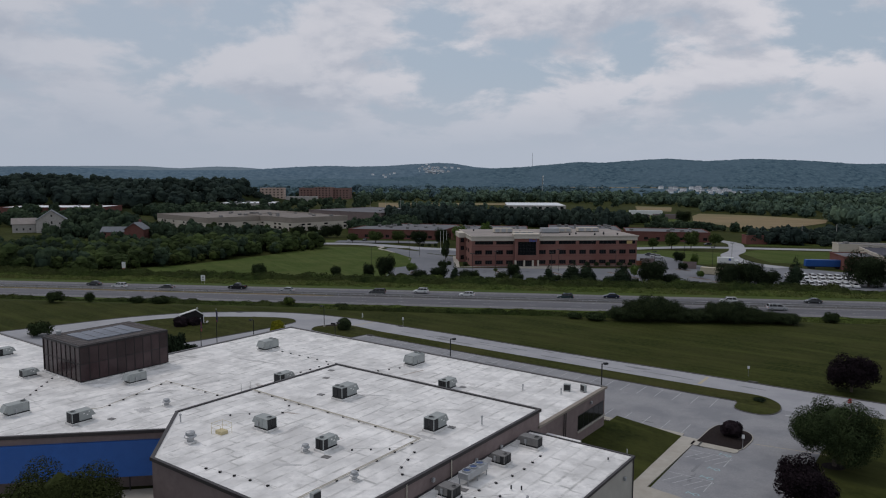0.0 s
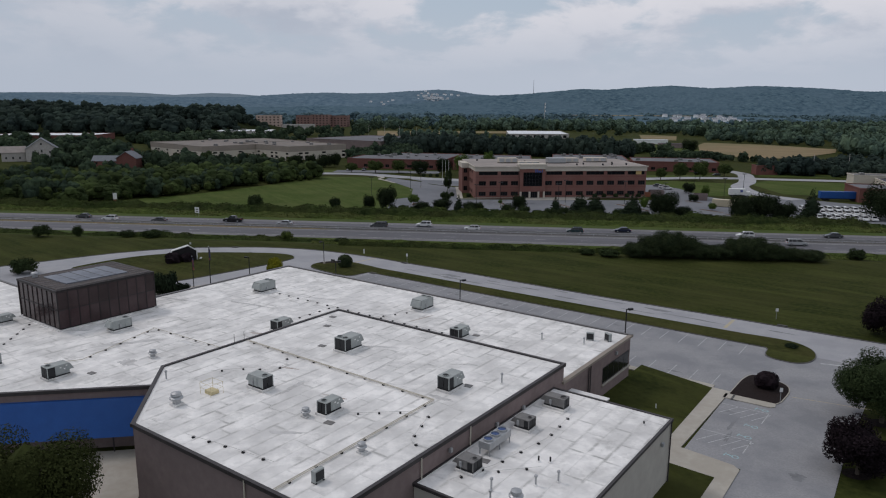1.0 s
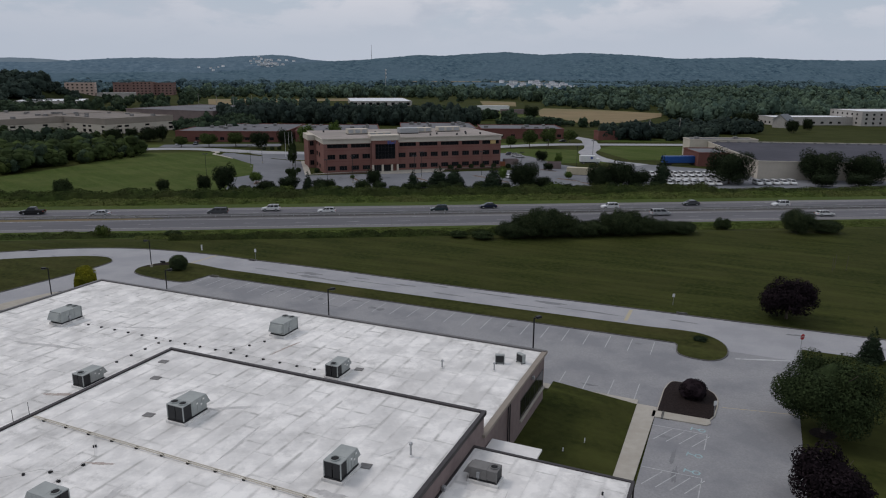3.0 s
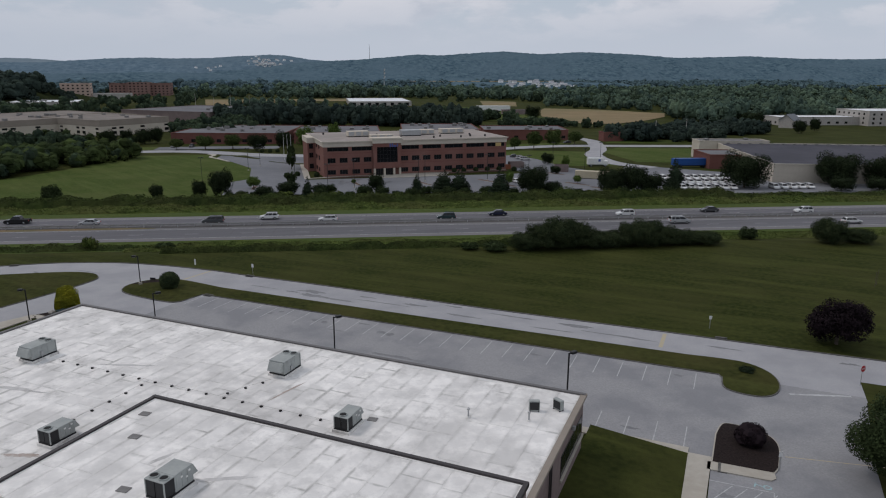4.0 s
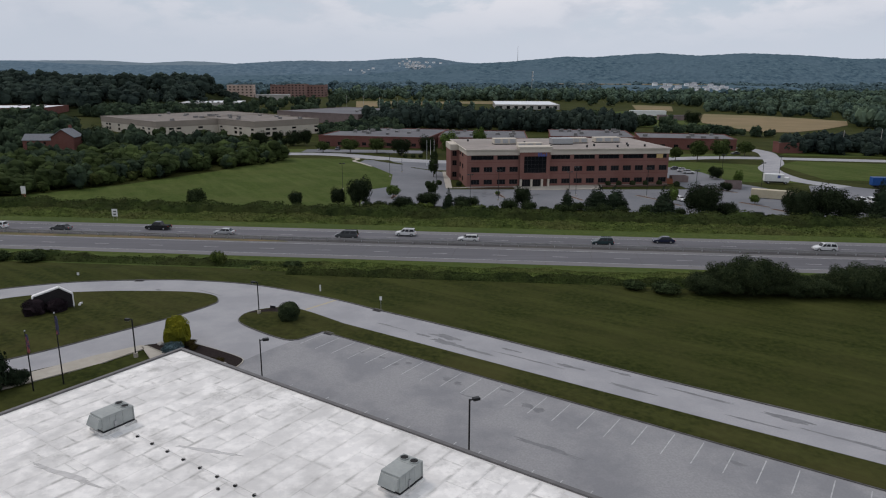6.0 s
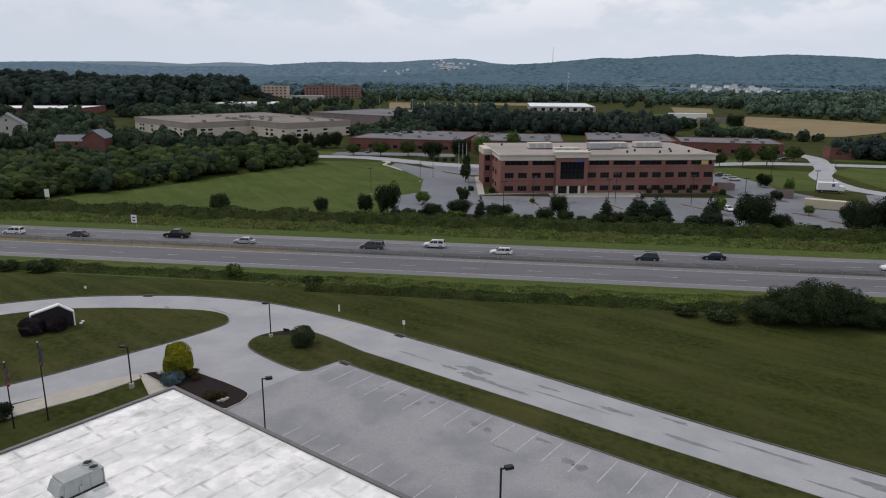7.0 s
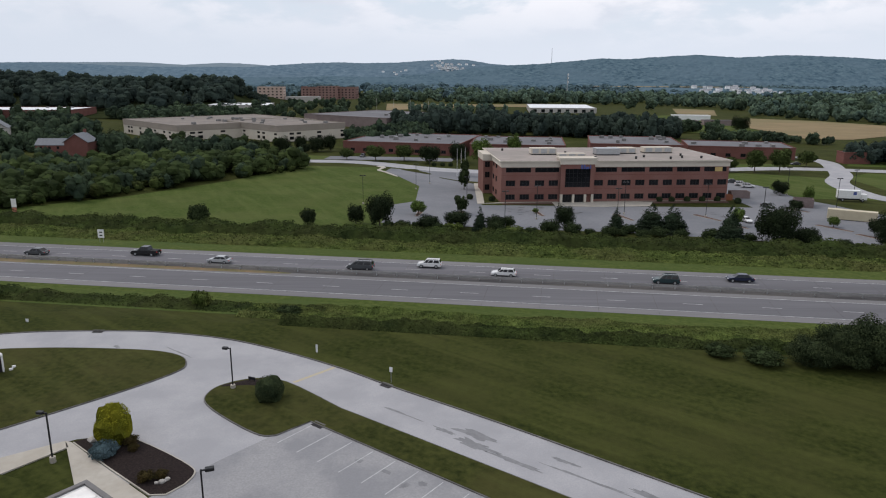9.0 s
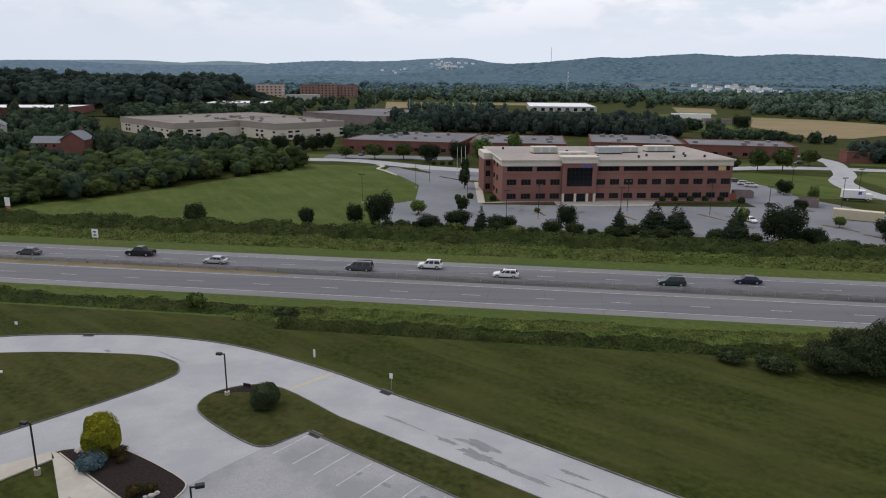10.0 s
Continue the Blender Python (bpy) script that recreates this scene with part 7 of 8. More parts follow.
# warehouse with delivery yard
wh = hall_far("warehouse", "wide tan warehouse with a dark flat roof", 170.5, 233, -20, 95, 78, 6.4, BEIGE, ROOFDARK, (), None, 0)
for i in range(19):
    share("rooftop_unit", UNIT["smallunit"], wh, pose(4 + i * 4.8, 74, 7.5) @ Matrix.Diagonal((0.5, 0.5, 0.4, 1)))
hall_far("loading_dock", "brick loading dock with a dark canopy", 171, 272, -14, 20, 20, 5.5, BARNRED, ROOFGREY, (), None, 2)
hall_far("plant_room", "tan plant room above the loading dock", 188, 306, -14, 32, 10, 8, BEIGE, ROOFGREY, (), None, 2)
ob = empty("trailer", "long blue lorry trailer at the loading dock", "trailer", pose(158.4, 279.0, zg(158, 278), 0, 0, -8))
part("box", B((0, 15.5, -1.3, 1.3, 1.1, 3.9), bevel=0.05), BLUE, ob)
part("chassis", B((0.5, 15, -0.9, 0.9, 0.7, 1.1)), DARKMETAL, ob)
for x in (2, 3.3, 13):
    for s in (-1, 1):
        part("wheel", C(((x, s * 0.95, 0.5), (x, s * 1.28, 0.5), 0.5, 0.5, 14)), RUBBER, ob)
for x0, y0, x1, y1, n in ((136, 248, 161.5, 242.5, 10), (137, 237, 156, 233.3, 8), (129, 224, 145.5, 220.6, 7), (160, 218.6, 172, 216.6, 5)):
    for i in range(n):
        x, y = x0 + (x1 - x0) * i / (n - 1), y0 + (y1 - y0) * i / (n - 1)
        put_car("van", "white", pose(x, y, zg(x, y) + 0.08, 0, 0, 78), "white delivery van parked in a long row")

# gabled houses


def gable(name, label, x, y, turn, w, d, h, r, wall, roof, chimney=False, rows=()):
    ob = empty(name, label, "house", pose(x, y, zg(x, y) - 0.3, 0, 0, turn))
    bm = bmesh.new()
    prism([(0, 0), (d, 0), (d, h), (d / 2, h + r), (0, h)], 0.3, w - 0.3, bm)
    for q in bm.verts:
        q.co = Vector((q.co.z, q.co.x, q.co.y))
    part("core", bm, wall, ob)
    fw = [(z0, z1, 2, [(a, a + 1.2) for a in xs]) for z0, z1, xs in rows]
    if rows:
        facade(ob, pose(0, -0.3, 0), w, h, fw, wall)
    for s in (0, 1):
        bm = bmesh.new()
        e = 0.5
        sl = r / (d / 2)
        if s == 0:
            pr = [(-e, h - e * sl), (d / 2, h + r), (d / 2, h + r + 0.25), (-e, h - e * sl + 0.25)]
        else:
            pr = [(d / 2, h + r + 0.002), (d + e, h - e * sl), (d + e, h - e * sl + 0.25), (d / 2, h + r + 0.252)]
        prism(pr, -0.4, w + 0.4, bm)
        for q in bm.verts:
            q.co = Vector((q.co.z, q.co.x, q.co.y))
        part("roof", bm, roof, ob)
    if chimney:
        part("chimney", B((w - 1.4, w - 0.2, d / 2 - 0.6, d / 2 + 0.6, h, h + r + 1.6), bevel=0.05), wall, ob)
    return ob


gable("farmhouse", "red brick farmhouse with a grey gabled roof", -203, 400, 4, 15, 8, 6.0, 2.6, BARNRED, SLATE, False, [(1.2, 2.6, (2, 6, 10)), (3.9, 5.2, (2, 6, 10))])
gable("farmhouse", "red brick farmhouse wing with chimney", -177, 399, 94, 12, 11, 7.6, 3.8, BARNRED, SLATE, True)
barn = gable("barn", "pale stone barn with a grey gabled roof", -260.4, 470, 118, 20, 19.0, 8.9, 6.7, STONE, SLATE, False)
for y, z, h in ((3.6, 2, 1.4), (9.5, 2, 2.2), (15.4, 2, 1.4), (4.6, 6, 1.3), (9.5, 6.4, 1.8), (14.4, 6, 1.3), (9.5, 11.4, 1.2)):
    part("window", B((0.16, 0.32, y - 0.5, y + 0.5, z, z + h)), DARKMETAL, barn, "dark barn opening")
wing = gable("barn", "lower pale stone barn wing", -293.4, 460, 28, 14.6, 9, 6.5, 3.6, STONE, ROOFTAN, False)
for x in (3, 7, 11):
    part("window", B((x - 0.5, x + 0.5, -0.06, 0.1, 2, 3.4)), DARKMETAL, wing, "dark barn opening")
gable("house", "grey stone house among trees beyond the warehouse", 366, 462, 30, 14, 10, 6, 4, STONE, SLATE)
hall_far("building", "low white flat-roofed building among the trees", 378, 492, -10, 66, 24, 6, STONE, ROOFWHITE, [(1.2, 2.8, 2, 2.4, tuple(range(4, 60, 7)))])
hall_far("building", "pale three-storey building among the trees", 440, 470, -8, 80, 40, 11, STONE, ROOFWHITE, [(z, z + 1.6, 2, 1.8, tuple(range(3, 76, 6))) for z in (1.4, 4.8, 8.0)])

# white houses far across the valley
PALEWALL = material("pale_siding", (0.84, 0.84, 0.82), (0.74, 0.74, 0.73), 0.3, 0.85, vary=0.18, spec=0.05)
PALEROOF = material("pale_grey_shingle", (0.32, 0.33, 0.35), (0.24, 0.25, 0.27), 0.3, 0.85, vary=0.3, spec=0.05)
proto = gable("house", "small pale house in the far settlement", 455, 1450, 20, 13, 9, 6, 3, PALEWALL, PALEROOF)
g = random.Random(9)
for cx, cy, n, sx, sy in ((590, 1490, 28, 45, 50), (500, 1490, 12, 24, 45)):
    for i in range(n):
        x, y = cx + g.uniform(-sx, sx), cy + g.uniform(-sy, sy)
        s = g.uniform(0.45, 0.75)
        tagged(copy_thing(proto, Matrix.Translation((x, y, -10.5 + 22 * math.sin(min((y - 1340) / 210, 1) * math.pi / 2) ** 1.5)) @ Matrix.Rotation(g.uniform(-0.5, 0.5), 4, "Z") @ Matrix.Diagonal((s, s, s, 1))), group="far settlement")
for cx, n, sx, z in ((-20, 50, 60, 62), (-60, 16, 40, 74), (-240, 6, 60, 44)):
    for i in range(n):
        x, y = g.gauss(cx, sx * 0.6), g.uniform(2900, 3000)
        s = g.uniform(0.45, 0.8)
        tagged(copy_thing(proto, Matrix.Translation((x, y, z + (y - 2950) * 0.17 + g.uniform(-9, 9))) @ Matrix.Rotation(g.uniform(-0.5, 0.5), 4, "Z") @ Matrix.Diagonal((s, s, s, 1))), group="hillside settlement")
for k, (x, y, w) in enumerate(((548, 1490, 18), (576, 1486, 20), (607, 1488, 18), (490, 1492, 20), (688, 1110, 24), (860, 1105, 26))):
    ob = gable("apartment_block", "long white three-storey apartment block in the far settlement", x, y, 4, w, 11, 6.5, 2.4, PALEWALL, PALEROOF, False, [(z, z + 1.4, tuple(range(2, w - 2, 4))) for z in (1.2, 3.9)])
    ob.location.z = 2.0 if 400 < x < 680 else -5.5

# poles and masts
for x, y, h in ((-70, 880, 14), (-50, 860, 14), (-92, 900, 14), (240, 400, 12), (215, 392, 12), (-30, 880, 12)):
    ob = empty("utility_pole", "tall grey wooden utility pole with a crossarm", "utility pole", pose(x, y, zg(x, y), 0, 0, 20), "utility poles")
    part("pole", C(((0, 0, 0), (0, 0, h), 0.2, 0.14, 7)), STONE, ob)
    part("crossarm", B((-1.3, 1.3, -0.07, 0.07, h - 1.2, h - 1.0)), BARK, ob)
ob = empty("radio_mast", "thin steel lattice radio mast on the hill", "mast", pose(395, 3030, 70))
part("mast", C(((0, 0, 0), (0, 0, 75), 1.2, 0.6, 4)), GALV, ob)
ob = empty("radio_mast", "grey lattice mast with white antennas in the valley", "mast", pose(170, 1150, -6))
part("mast", C(((0, 0, 0), (0, 0, 44), 0.8, 0.4, 4)), GALV, ob)
for z in (30, 36, 41):
    part("antenna", C(((1.2, 0, z), (1.2, 0, z + 3), 0.7, 0.7, 8)), WHITE, ob)

# ---------------------------------------------------------------- distance


def ridge(name, x0, x1, y0, y1, heights, mat, label, step=14, rough=5.0):
    """A long wooded hill whose crest follows the given heights."""
    nx, ny = int((x1 - x0) / step), int((y1 - y0) / step / 1.2)
    hx, hz_ = [h[0] for h in heights], [h[1] for h in heights]

    def top(x, y):
        prof = math.sin(min((y - y0) / (y1 - y0) / 0.75, 1) * math.pi / 2) ** 1.5
        z = -10 + (float(np.interp(x, hx, hz_)) + 10) * prof + 14 * noise.noise(Vector((x * 0.003, y * 0.003, 0))) * prof * (1 - 0.6 * prof)
        return z + (rough * noise.noise(Vector((x * 0.045, y * 0.045, 3))) + rough * 0.6 * noise.noise(Vector((x * 0.1, y * 0.1, 7)))) * (0.55 + 0.45 * (1 - prof))

    xs, ys = np.linspace(x0, x1, nx), np.linspace(y0, y1, ny)
    vs = [(x, y, top(x, y)) for y in ys for x in xs]
    fs = [[j * nx + i, j * nx + i + 1, (j + 1) * nx + i + 1, (j + 1) * nx + i] for j in range(ny - 1) for i in range(nx - 1)]
    return setting(name, (vs, fs), mat, label, "hills")


# Distance haze is put into the base colours: blue, and paler farther back
HILL = material("haze_tinted_woodland", (0.038, 0.072, 0.102), (0.120, 0.180, 0.210), 0.06, 1.0, c3=(0.098, 0.148, 0.182), cscale=0.006, camt=0.75, coord="World", spec=0.0)
HILLMID = material("haze_tinted_mid_woodland", (0.074, 0.122, 0.164), (0.146, 0.206, 0.250), 0.045, 1.0, c3=(0.115, 0.163, 0.198), cscale=0.003, camt=0.5, coord="World", spec=0.0)
HILLFAR = material("haze_tinted_far_woodland", (0.15, 0.20, 0.235), (0.185, 0.235, 0.27), 0.02, 1.0, coord="World", spec=0.0)
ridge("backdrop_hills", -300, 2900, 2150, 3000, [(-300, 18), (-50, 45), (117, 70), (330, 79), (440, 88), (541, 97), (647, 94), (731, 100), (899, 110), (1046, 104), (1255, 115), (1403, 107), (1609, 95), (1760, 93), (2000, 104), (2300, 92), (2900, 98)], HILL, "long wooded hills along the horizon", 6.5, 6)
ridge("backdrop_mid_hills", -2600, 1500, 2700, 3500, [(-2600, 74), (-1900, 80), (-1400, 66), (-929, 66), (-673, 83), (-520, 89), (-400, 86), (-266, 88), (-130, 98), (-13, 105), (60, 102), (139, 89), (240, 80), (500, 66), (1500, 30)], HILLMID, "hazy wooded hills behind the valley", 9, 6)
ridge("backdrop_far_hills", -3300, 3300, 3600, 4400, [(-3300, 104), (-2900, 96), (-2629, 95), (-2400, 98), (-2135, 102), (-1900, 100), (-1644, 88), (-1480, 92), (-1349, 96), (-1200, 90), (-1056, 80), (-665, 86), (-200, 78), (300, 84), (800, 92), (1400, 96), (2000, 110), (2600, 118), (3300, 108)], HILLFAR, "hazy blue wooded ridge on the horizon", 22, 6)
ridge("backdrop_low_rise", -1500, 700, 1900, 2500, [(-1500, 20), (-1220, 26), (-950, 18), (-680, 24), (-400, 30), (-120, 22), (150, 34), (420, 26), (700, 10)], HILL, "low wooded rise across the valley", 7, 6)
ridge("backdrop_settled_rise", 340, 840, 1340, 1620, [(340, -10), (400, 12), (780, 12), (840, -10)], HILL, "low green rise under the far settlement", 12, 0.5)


def strip(seed, n, poly):
    g = np.random.default_rng(seed)
    out = []
    p = np.array(poly, float)
    lo_, hi_ = p.min(0), p.max(0)
    while len(out) < n:
        q = lo_ + (hi_ - lo_) * g.random(2)
        inside = False
        for i in range(len(p)):
            a, b = p[i], p[i - 1]
            if (a[1] > q[1]) != (b[1] > q[1]) and q[0] < (b[0] - a[0]) * (q[1] - a[1]) / (b[1] - a[1]) + a[0]:
                inside = not inside
        if inside:
            out.append((q[0], q[1], zg(*q)))
    return out


# Far leaves, paled and blued in the base colour to stand for haze
FARLEAF = leafmat("haze_paled_leaf", (0.044, 0.072, 0.062), (0.104, 0.146, 0.094), 0.3, 0.05)
FARHAZE = leafmat("haze_blued_leaf", (0.052, 0.088, 0.104), (0.100, 0.150, 0.160), 0.25, 0.03)
MIDLEAF = leafmat("mid_green_leaf", (0.018, 0.029, 0.022), (0.052, 0.075, 0.041), 0.35, 0.09)


WOODLEAF = leafmat("deep_wood_leaf", (0.019, 0.029, 0.027), (0.040, 0.056, 0.043), 0.3, 0.06)
THICKET = leafmat("thicket_leaf", (0.017, 0.026, 0.012), (0.056, 0.078, 0.026), 0.35, 0.09)


def rise(x, y):
    return 22 * math.exp(-((y - 960) / 150) ** 2) * min(1, max(0, (-226 - x) / 40)) * (0.85 + 0.3 * math.exp(-((x + 560) / 70) ** 2))


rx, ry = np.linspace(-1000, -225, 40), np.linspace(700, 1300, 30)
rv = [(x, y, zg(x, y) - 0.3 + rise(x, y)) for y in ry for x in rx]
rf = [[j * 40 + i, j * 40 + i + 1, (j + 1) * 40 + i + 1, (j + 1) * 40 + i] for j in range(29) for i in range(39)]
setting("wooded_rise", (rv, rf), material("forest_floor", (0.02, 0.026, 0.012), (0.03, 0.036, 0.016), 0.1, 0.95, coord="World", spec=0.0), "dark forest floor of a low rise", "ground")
wood_poly = [(-900, 735), (-440, 778), (-300, 775), (-252, 850), (-292, 1040), (-1000, 1040)]
woods("woods", 1, [(x, y, z + rise(x, y)) for x, y, z in strip(1, 620, wood_poly)], 19, 11, 300, 0.85, WOODLEAF, "dense dark wood on a rise", 0.2, 6)
woods("woods", 2, strip(2, 190, [(-45, 560), (40, 540), (90, 530), (140, 508), (150, 540), (100, 590), (40, 625), (-45, 630)]), 13, 5.8, 220, 0.75, WOODLEAF, "belt of dark trees behind the brick buildings")
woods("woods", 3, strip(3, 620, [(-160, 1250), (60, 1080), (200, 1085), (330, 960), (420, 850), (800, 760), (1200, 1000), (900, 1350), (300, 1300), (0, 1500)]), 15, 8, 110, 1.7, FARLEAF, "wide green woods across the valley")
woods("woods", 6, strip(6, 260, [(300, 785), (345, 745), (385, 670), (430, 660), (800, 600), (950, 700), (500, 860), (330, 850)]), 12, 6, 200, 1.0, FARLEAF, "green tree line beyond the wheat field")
woods("woods", 4, strip(4, 1500, [(-900, 1350), (1300, 1300), (1900, 2300), (-1500, 2300)]), 15, 12, 60, 2.6, FARHAZE, "far woods across the valley floor")
thick_poly = [(-250, 268), (-190, 256), (-132, 250), (-128, 257), (-120, 270), (-110, 284), (-99, 304), (-86, 324), (-66, 351), (-63, 364), (-75, 389), (-95, 370), (-124, 366), (-147, 362), (-164, 349), (-181, 339), (-250, 345)]
woods("woods", 5, strip(5, 300, thick_poly), 6.2, 4.4, 620, 0.22, THICKET, "tangled thicket of green scrub and young trees", 0.45, 10)
woods("woods", 19, strip(19, 150, thick_poly), 7.6, 3.6, 560, 0.22, MIDLEAF, "taller dark young trees in the thicket", 0.3, 9)
woods("woods", 17, strip(17, 320, thick_poly), 3.2, 2.0, 220, 0.17, SCRUB, "low dark scrub between the young trees", 0.5)
woods("woods", 7, strip(7, 110, [(-165, 395), (-120, 382), (-82, 384), (-84, 392), (-130, 402), (-162, 420), (-190, 440), (-240, 440), (-246, 405), (-210, 418)]), 8, 4.0, 240, 0.55, MIDLEAF, "trees round the farmhouse", 0.45)
woods("woods", 8, strip(8, 120, [(-330, 520), (-296, 486), (-250, 494), (-238, 470), (-215, 440), (-232, 520), (-300, 600), (-420, 560), (-400, 500)]), 10, 5.5, 220, 0.75, MIDLEAF, "trees between the farm and the red warehouse")
woods("woods", 16, strip(16, 170, [(-300, 690), (-240, 590), (-215, 640), (-165, 690), (-235, 770), (-235, 860), (-300, 775), (-320, 770), (-322, 700)]), 9, 5, 220, 0.75, MIDLEAF, "trees behind the beige warehouse", 0.4)
woods("woods", 18, [(x, y, z + rise(x, y)) for x, y, z in strip(18, 60, [(-310, 780), (-232, 790), (-230, 960), (-285, 1030)])], 8, 5, 200, 0.8, WOODLEAF, "low trees at the end of the wood", 0.4)
woods("woods", 9, strip(9, 70, [(-66, 460), (-62, 530), (-20, 560), (-15, 470)]), 8, 4.2, 220, 0.6, MIDLEAF, "trees beside the beige warehouse")
woods("woods", 10, strip(10, 150, [(186, 396), (250, 372), (262, 400), (310, 420), (325, 440), (290, 450), (230, 425), (200, 415)]), 7.5, 4.5, 220, 0.7, WOODLEAF, "dark trees along the right-hand field")
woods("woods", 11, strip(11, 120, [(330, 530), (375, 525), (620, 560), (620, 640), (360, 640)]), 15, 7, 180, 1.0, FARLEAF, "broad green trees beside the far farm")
woods("woods", 12, strip(12, 26, [(-170, 470), (-100, 436), (-96, 428), (-180, 452)]), 6, 3.2, 160, 0.6, LEAFDARK, "young trees before the beige warehouse")
woods("woods", 20, strip(20, 46, [(96, 600), (170, 575), (205, 588), (225, 610), (180, 632), (100, 640)]), 8, 4.6, 240, 0.6, MIDLEAF, "dark trees before the farm sheds", 0.35)
woods("woods", 22, strip(22, 30, [(160, 520), (228, 486), (234, 498), (168, 536)]), 5.5, 3.6, 240, 0.5, MIDLEAF, "dark hedge beside the wheat field", 0.35)
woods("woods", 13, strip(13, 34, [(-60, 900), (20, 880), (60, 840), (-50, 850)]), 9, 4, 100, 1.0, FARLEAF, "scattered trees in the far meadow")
CLEAR = [(-300, -60, 430, 690), (-99, 30, 560, 1076), (10, 215, 560, 1000), (-100, 200, 850, 1080), (130, 760, 470, 760), (195, 330, 560, 950), (-300, -140, 1050, 1290), (-460, -230, 700, 930), (-1000, -234, 700, 1060), (60, 190, 780, 980)]
g = np.random.default_rng(77)
pts = []
while len(pts) < 620:
    y = 560 + 850 * g.random()
    x = g.uniform(-0.75, 0.80) * y
    if not any(a < x < b and c < y < e for a, b, c, e in CLEAR):
        pts.append((x, y, zg(x, y)))
woods("woods", 14, pts[:360], 11, 5.6, 200, 0.8, MIDLEAF, "mixed dark trees across the valley")
woods("woods", 15, pts[360:], 10, 5.4, 200, 0.8, MIDLEAF, "mixed green trees across the valley")
setting("wheat_field", sheet([(233, 532), (262, 530), (302, 560), (346, 604), (376, 655), (342, 732), (293, 769), (268, 720), (236, 629), (240, 579)], 0.3), WHEAT, "ripe tan wheat field beyond the trees", "field")
setting("wheat_field", sheet([(280, 983), (320, 945), (277, 816), (244, 844)], 0.3), WHEAT, "narrow ripe tan wheat field between tree lines", "field")
setting("wheat_field", sheet([(-98, 1090), (-80, 890), (-20, 960), (40, 1010), (170, 1000), (180, 1120), (-4, 1075)], 0.3), WHEAT, "ripe tan meadow beyond the trees", "field")
setting("meadow", sheet([(130, 620), (215, 545), (232, 600), (240, 690), (262, 740), (228, 820), (130, 760)], 0.35), FIELD, "green meadow beside the wheat", "field")
setting("wheat_field", sheet([(380, 1950), (760, 1900), (800, 2050), (380, 2100)], 14), WHEAT, "pale far field below the hills", "field")

# ---------------------------------------------------------------- roof membrane sheets, pieces last
slab = unit_mesh("roof_sheet", B((-0.5, 0.5, -0.5, 0.5, 0, 1)), ROOF)


def lay(roof, u0, u1, v0, v1, z, seed, width=3.05, along="v", cut=None):
    g = random.Random(seed)
    n = max(1, round((u1 - u0) / width)) if along == "v" else max(1, round((v1 - v0) / width))
    for i in range(n):
        p = (v0 if along == "v" else u0) - g.uniform(0, 5)
        end = v1 if along == "v" else u1
        while p < end:
            q = min(p + g.uniform(3.2, 6.5), end)
            s = max(p, v0 if along == "v" else u0)
            gap = g.uniform(0.004, 0.016)
            if q - s > 0.6:
                if along == "v":
                    w = (u1 - u0) / n
                    a0, a1, b0, b1 = u0 + i * w + gap, u0 + (i + 1) * w - gap, s + gap, q - gap
                else:
                    w = (v1 - v0) / n
                    a0, a1, b0, b1 = s + gap, q - gap, v0 + i * w + gap, v0 + (i + 1) * w - gap
                corners = [(a0, b0), (a1, b0), (a1, b1), (a0, b1)]
                h = g.uniform(0.008, 0.016)
                if cut and any(cut[0] * x + cut[1] * y < cut[2] for x, y in corners):
                    if any(cut[0] * x + cut[1] * y > cut[2] for x, y in corners):
                        bm = prism(corners, z + 0.001, z + h)
                        nrm = Vector((cut[0], cut[1], 0))
                        bmesh.ops.bisect_plane(bm, geom=bm.verts[:] + bm.edges[:] + bm.faces[:], plane_co=nrm * cut[2] / nrm.length_squared, plane_no=nrm, clear_inner=True)
                        bmesh.ops.holes_fill(bm, edges=bm.edges[:])
                        if len(bm.faces) > 3:
                            part("roof_sheet", bm, ROOF, roof)
                        else:
                            bm.free()
                else:
                    share("roof_sheet", slab, roof, Matrix.Translation(((a0 + a1) / 2, (b0 + b1) / 2, z + 0.001)) @ Matrix.Diagonal((a1 - a0, b1 - b0, h, 1)))
            p = q


lay(roof_upp, -53.6, -23.1, 20.3, 52.5, ZU, 1, 1.55, "v", (8.6, 9.4, 8.6 * -53.5 + 9.4 * 28.9))
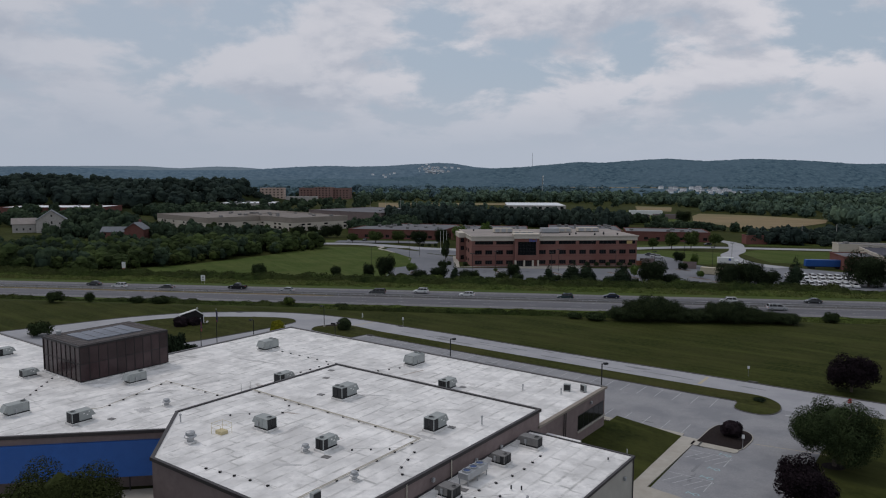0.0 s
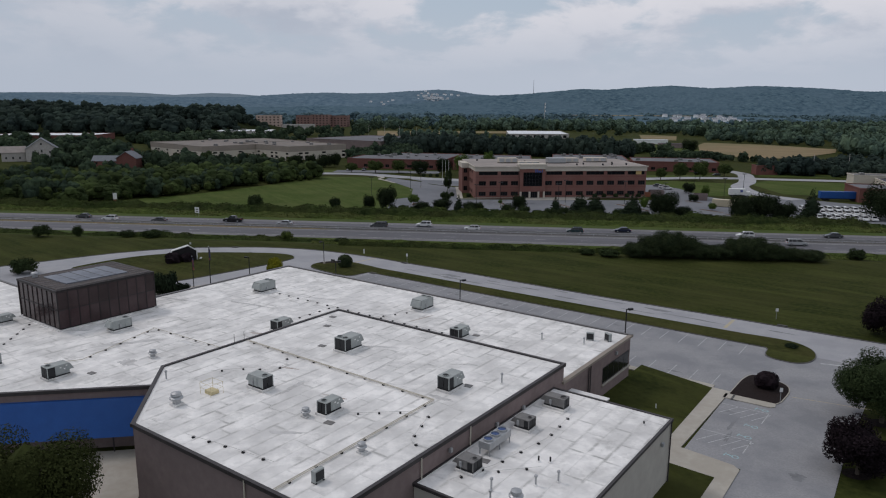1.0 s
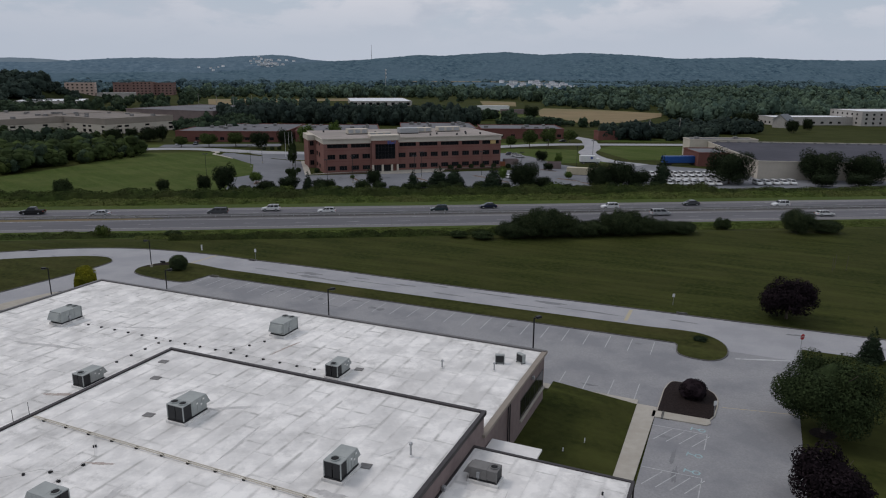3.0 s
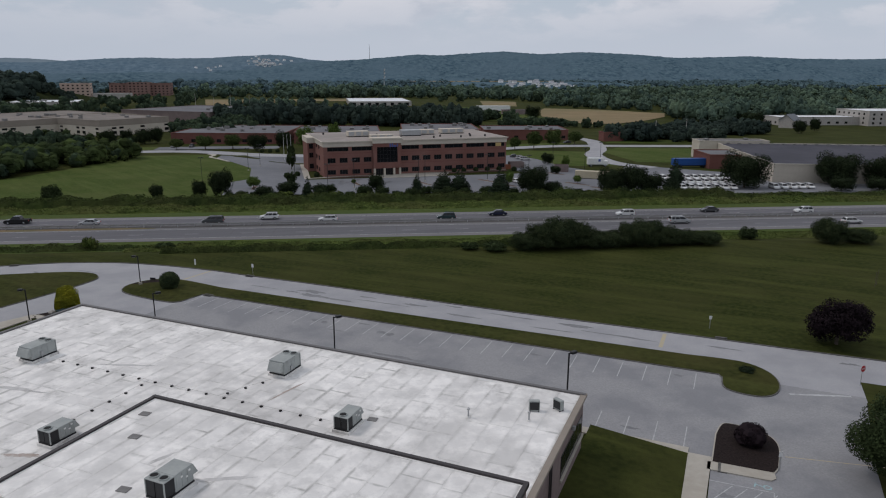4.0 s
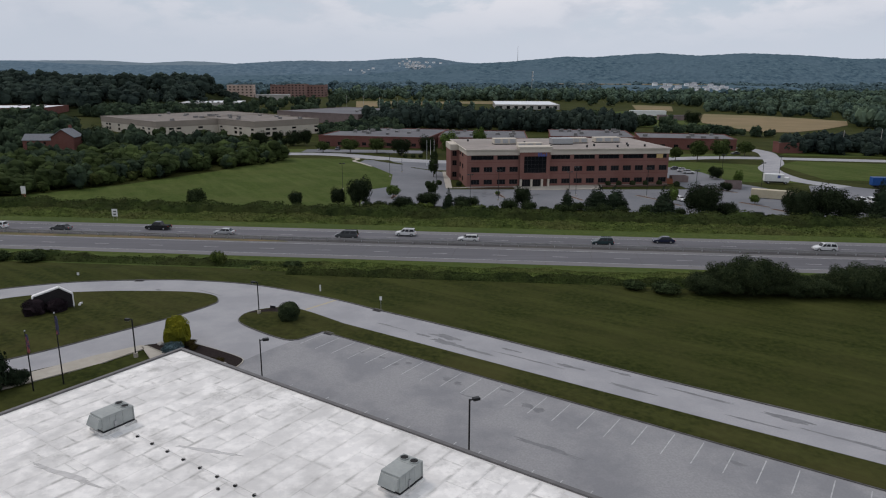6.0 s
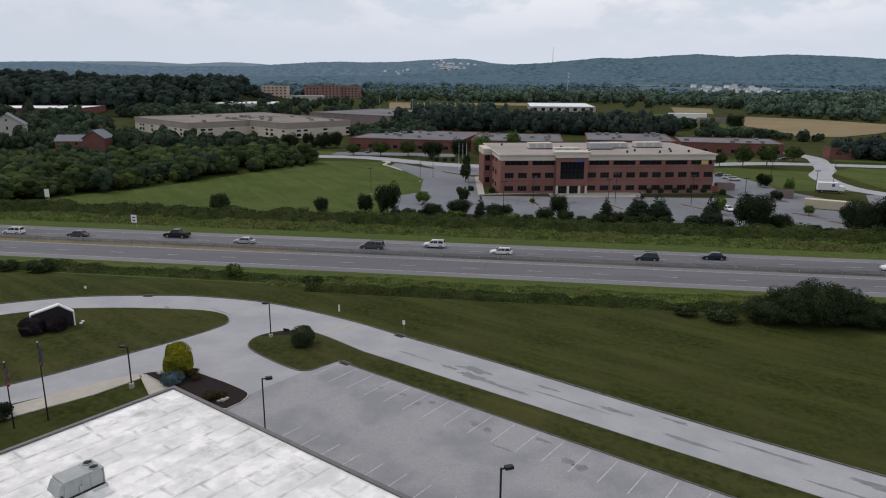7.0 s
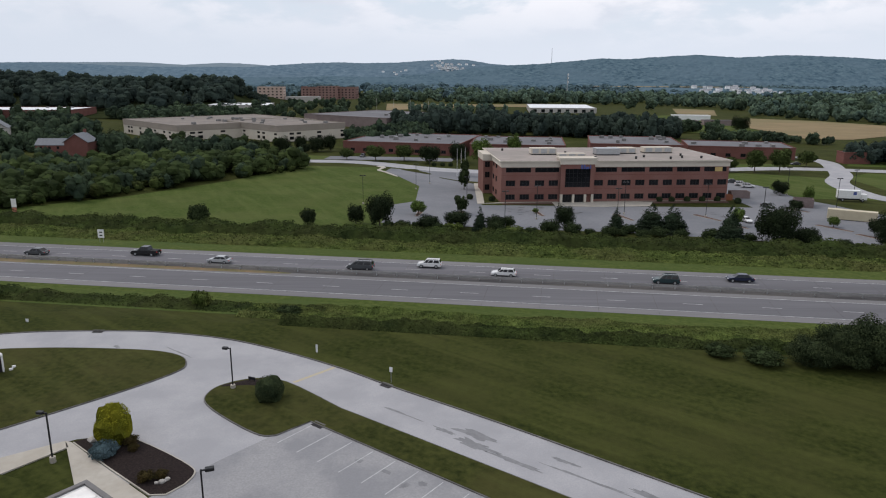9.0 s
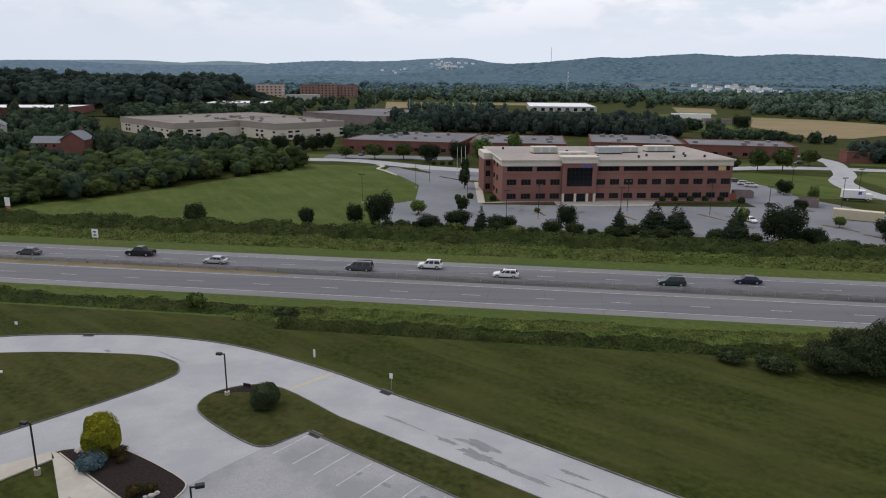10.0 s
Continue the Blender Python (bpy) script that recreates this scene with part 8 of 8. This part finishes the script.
# grey water stains on the roofs
ROOFSTAIN = material("grey_roof_stain", (0.40, 0.39, 0.38), (0.56, 0.55, 0.54), 1.6, 0.85, c3=(0.60, 0.59, 0.58), cscale=0.6, camt=0.8, coord="World", spec=0.05)
RUST = material("brown_roof_stain", (0.36, 0.29, 0.25), (0.52, 0.48, 0.45), 1.8, 0.85, coord="World", spec=0.05)
for i, (u, v, z, a, b, turn, mat) in enumerate(((-41.0, 45.6, ZU, 2.4, 0.22, 30, ROOFSTAIN), (-46.5, 46.0, ZU, 1.4, 0.2, 70, ROOFSTAIN), (-35.2, 33.6, ZU, 1.3, 0.25, 10, RUST), (-40.0, 33.0, ZU, 2.0, 0.3, 100, ROOFSTAIN), (-43.8, 35.8, ZU, 1.0, 0.2, 20, RUST),
                                              (-28.0, 38.9, ZU, 1.5, 0.4, 0, ROOFSTAIN), (-26.6, 45.0, ZU, 1.2, 0.07, 60, ROOFSTAIN), (-30.4, 47.2, ZU, 1.6, 0.08, 40, ROOFSTAIN), (-37, 42, ZU, 2.6, 0.12, 95, ROOFSTAIN), (-33.6, 26.4, ZU, 1.8, 0.3, 30, ROOFSTAIN),
                                              (-62.3, 29.6, ZR, 1.3, 0.9, 0, ROOFSTAIN), (-68.0, 33.2, ZR, 4.0, 0.5, 60, ROOFSTAIN), (-58.6, 44.4, ZR, 1.6, 0.3, 20, RUST), (-66.0, 40.6, ZR, 3.4, 0.35, 70, ROOFSTAIN), (-70.4, 51.6, ZR, 4.4, 0.3, 10, ROOFSTAIN), (-64.5, 59.5, ZR, 3.2, 0.25, 20, ROOFSTAIN), (-47.0, 61.0, ZR, 2.4, 0.18, 80, RUST), (-38.0, 55.0, ZR, 1.6, 0.3, 0, ROOFSTAIN), (-77.6, 31.6, ZR, 2.2, 0.3, 40, ROOFSTAIN), (-80.5, 47.0, ZR, 2.6, 0.3, 15, ROOFSTAIN))):
    pts = []
    for k in range(40):
        t = k / 40 * 2 * math.pi
        p = Vector((math.cos(t), math.sin(t), i * 5.3))
        r = 0.8 + 0.5 * noise.noise(p * 1.2) + 0.4 * noise.noise(p * 3.3) + 0.3 * noise.noise(p * 8.1)
        pts.append((a * r * math.cos(t), b * r * math.sin(t)))
    st = part("stain", prism(pts, 0.017, 0.019 + 0.0004 * i), mat, roof_upp if z == ZU else roof_low, "ragged grey water stain")
    st.matrix_basis = pose(u, v, z, 0, 0, turn)
lay(roof_ann, -22.5, -11.4, 29.0, 50.4, ZR + 0.06, 2, 1.55, "v")
lay(roof_low, -83.0, -23.1, 53.1, 70.3, ZR, 3, 1.9, "v")
lay(roof_low, -83.0, -54.2, 37.0, 53.1, ZR, 4, 1.9, "v")
lay(roof_low, -112.0, -54.4, -6.0, 37.0, ZR, 5, 1.9, "v", (-1, 1, 82.2))
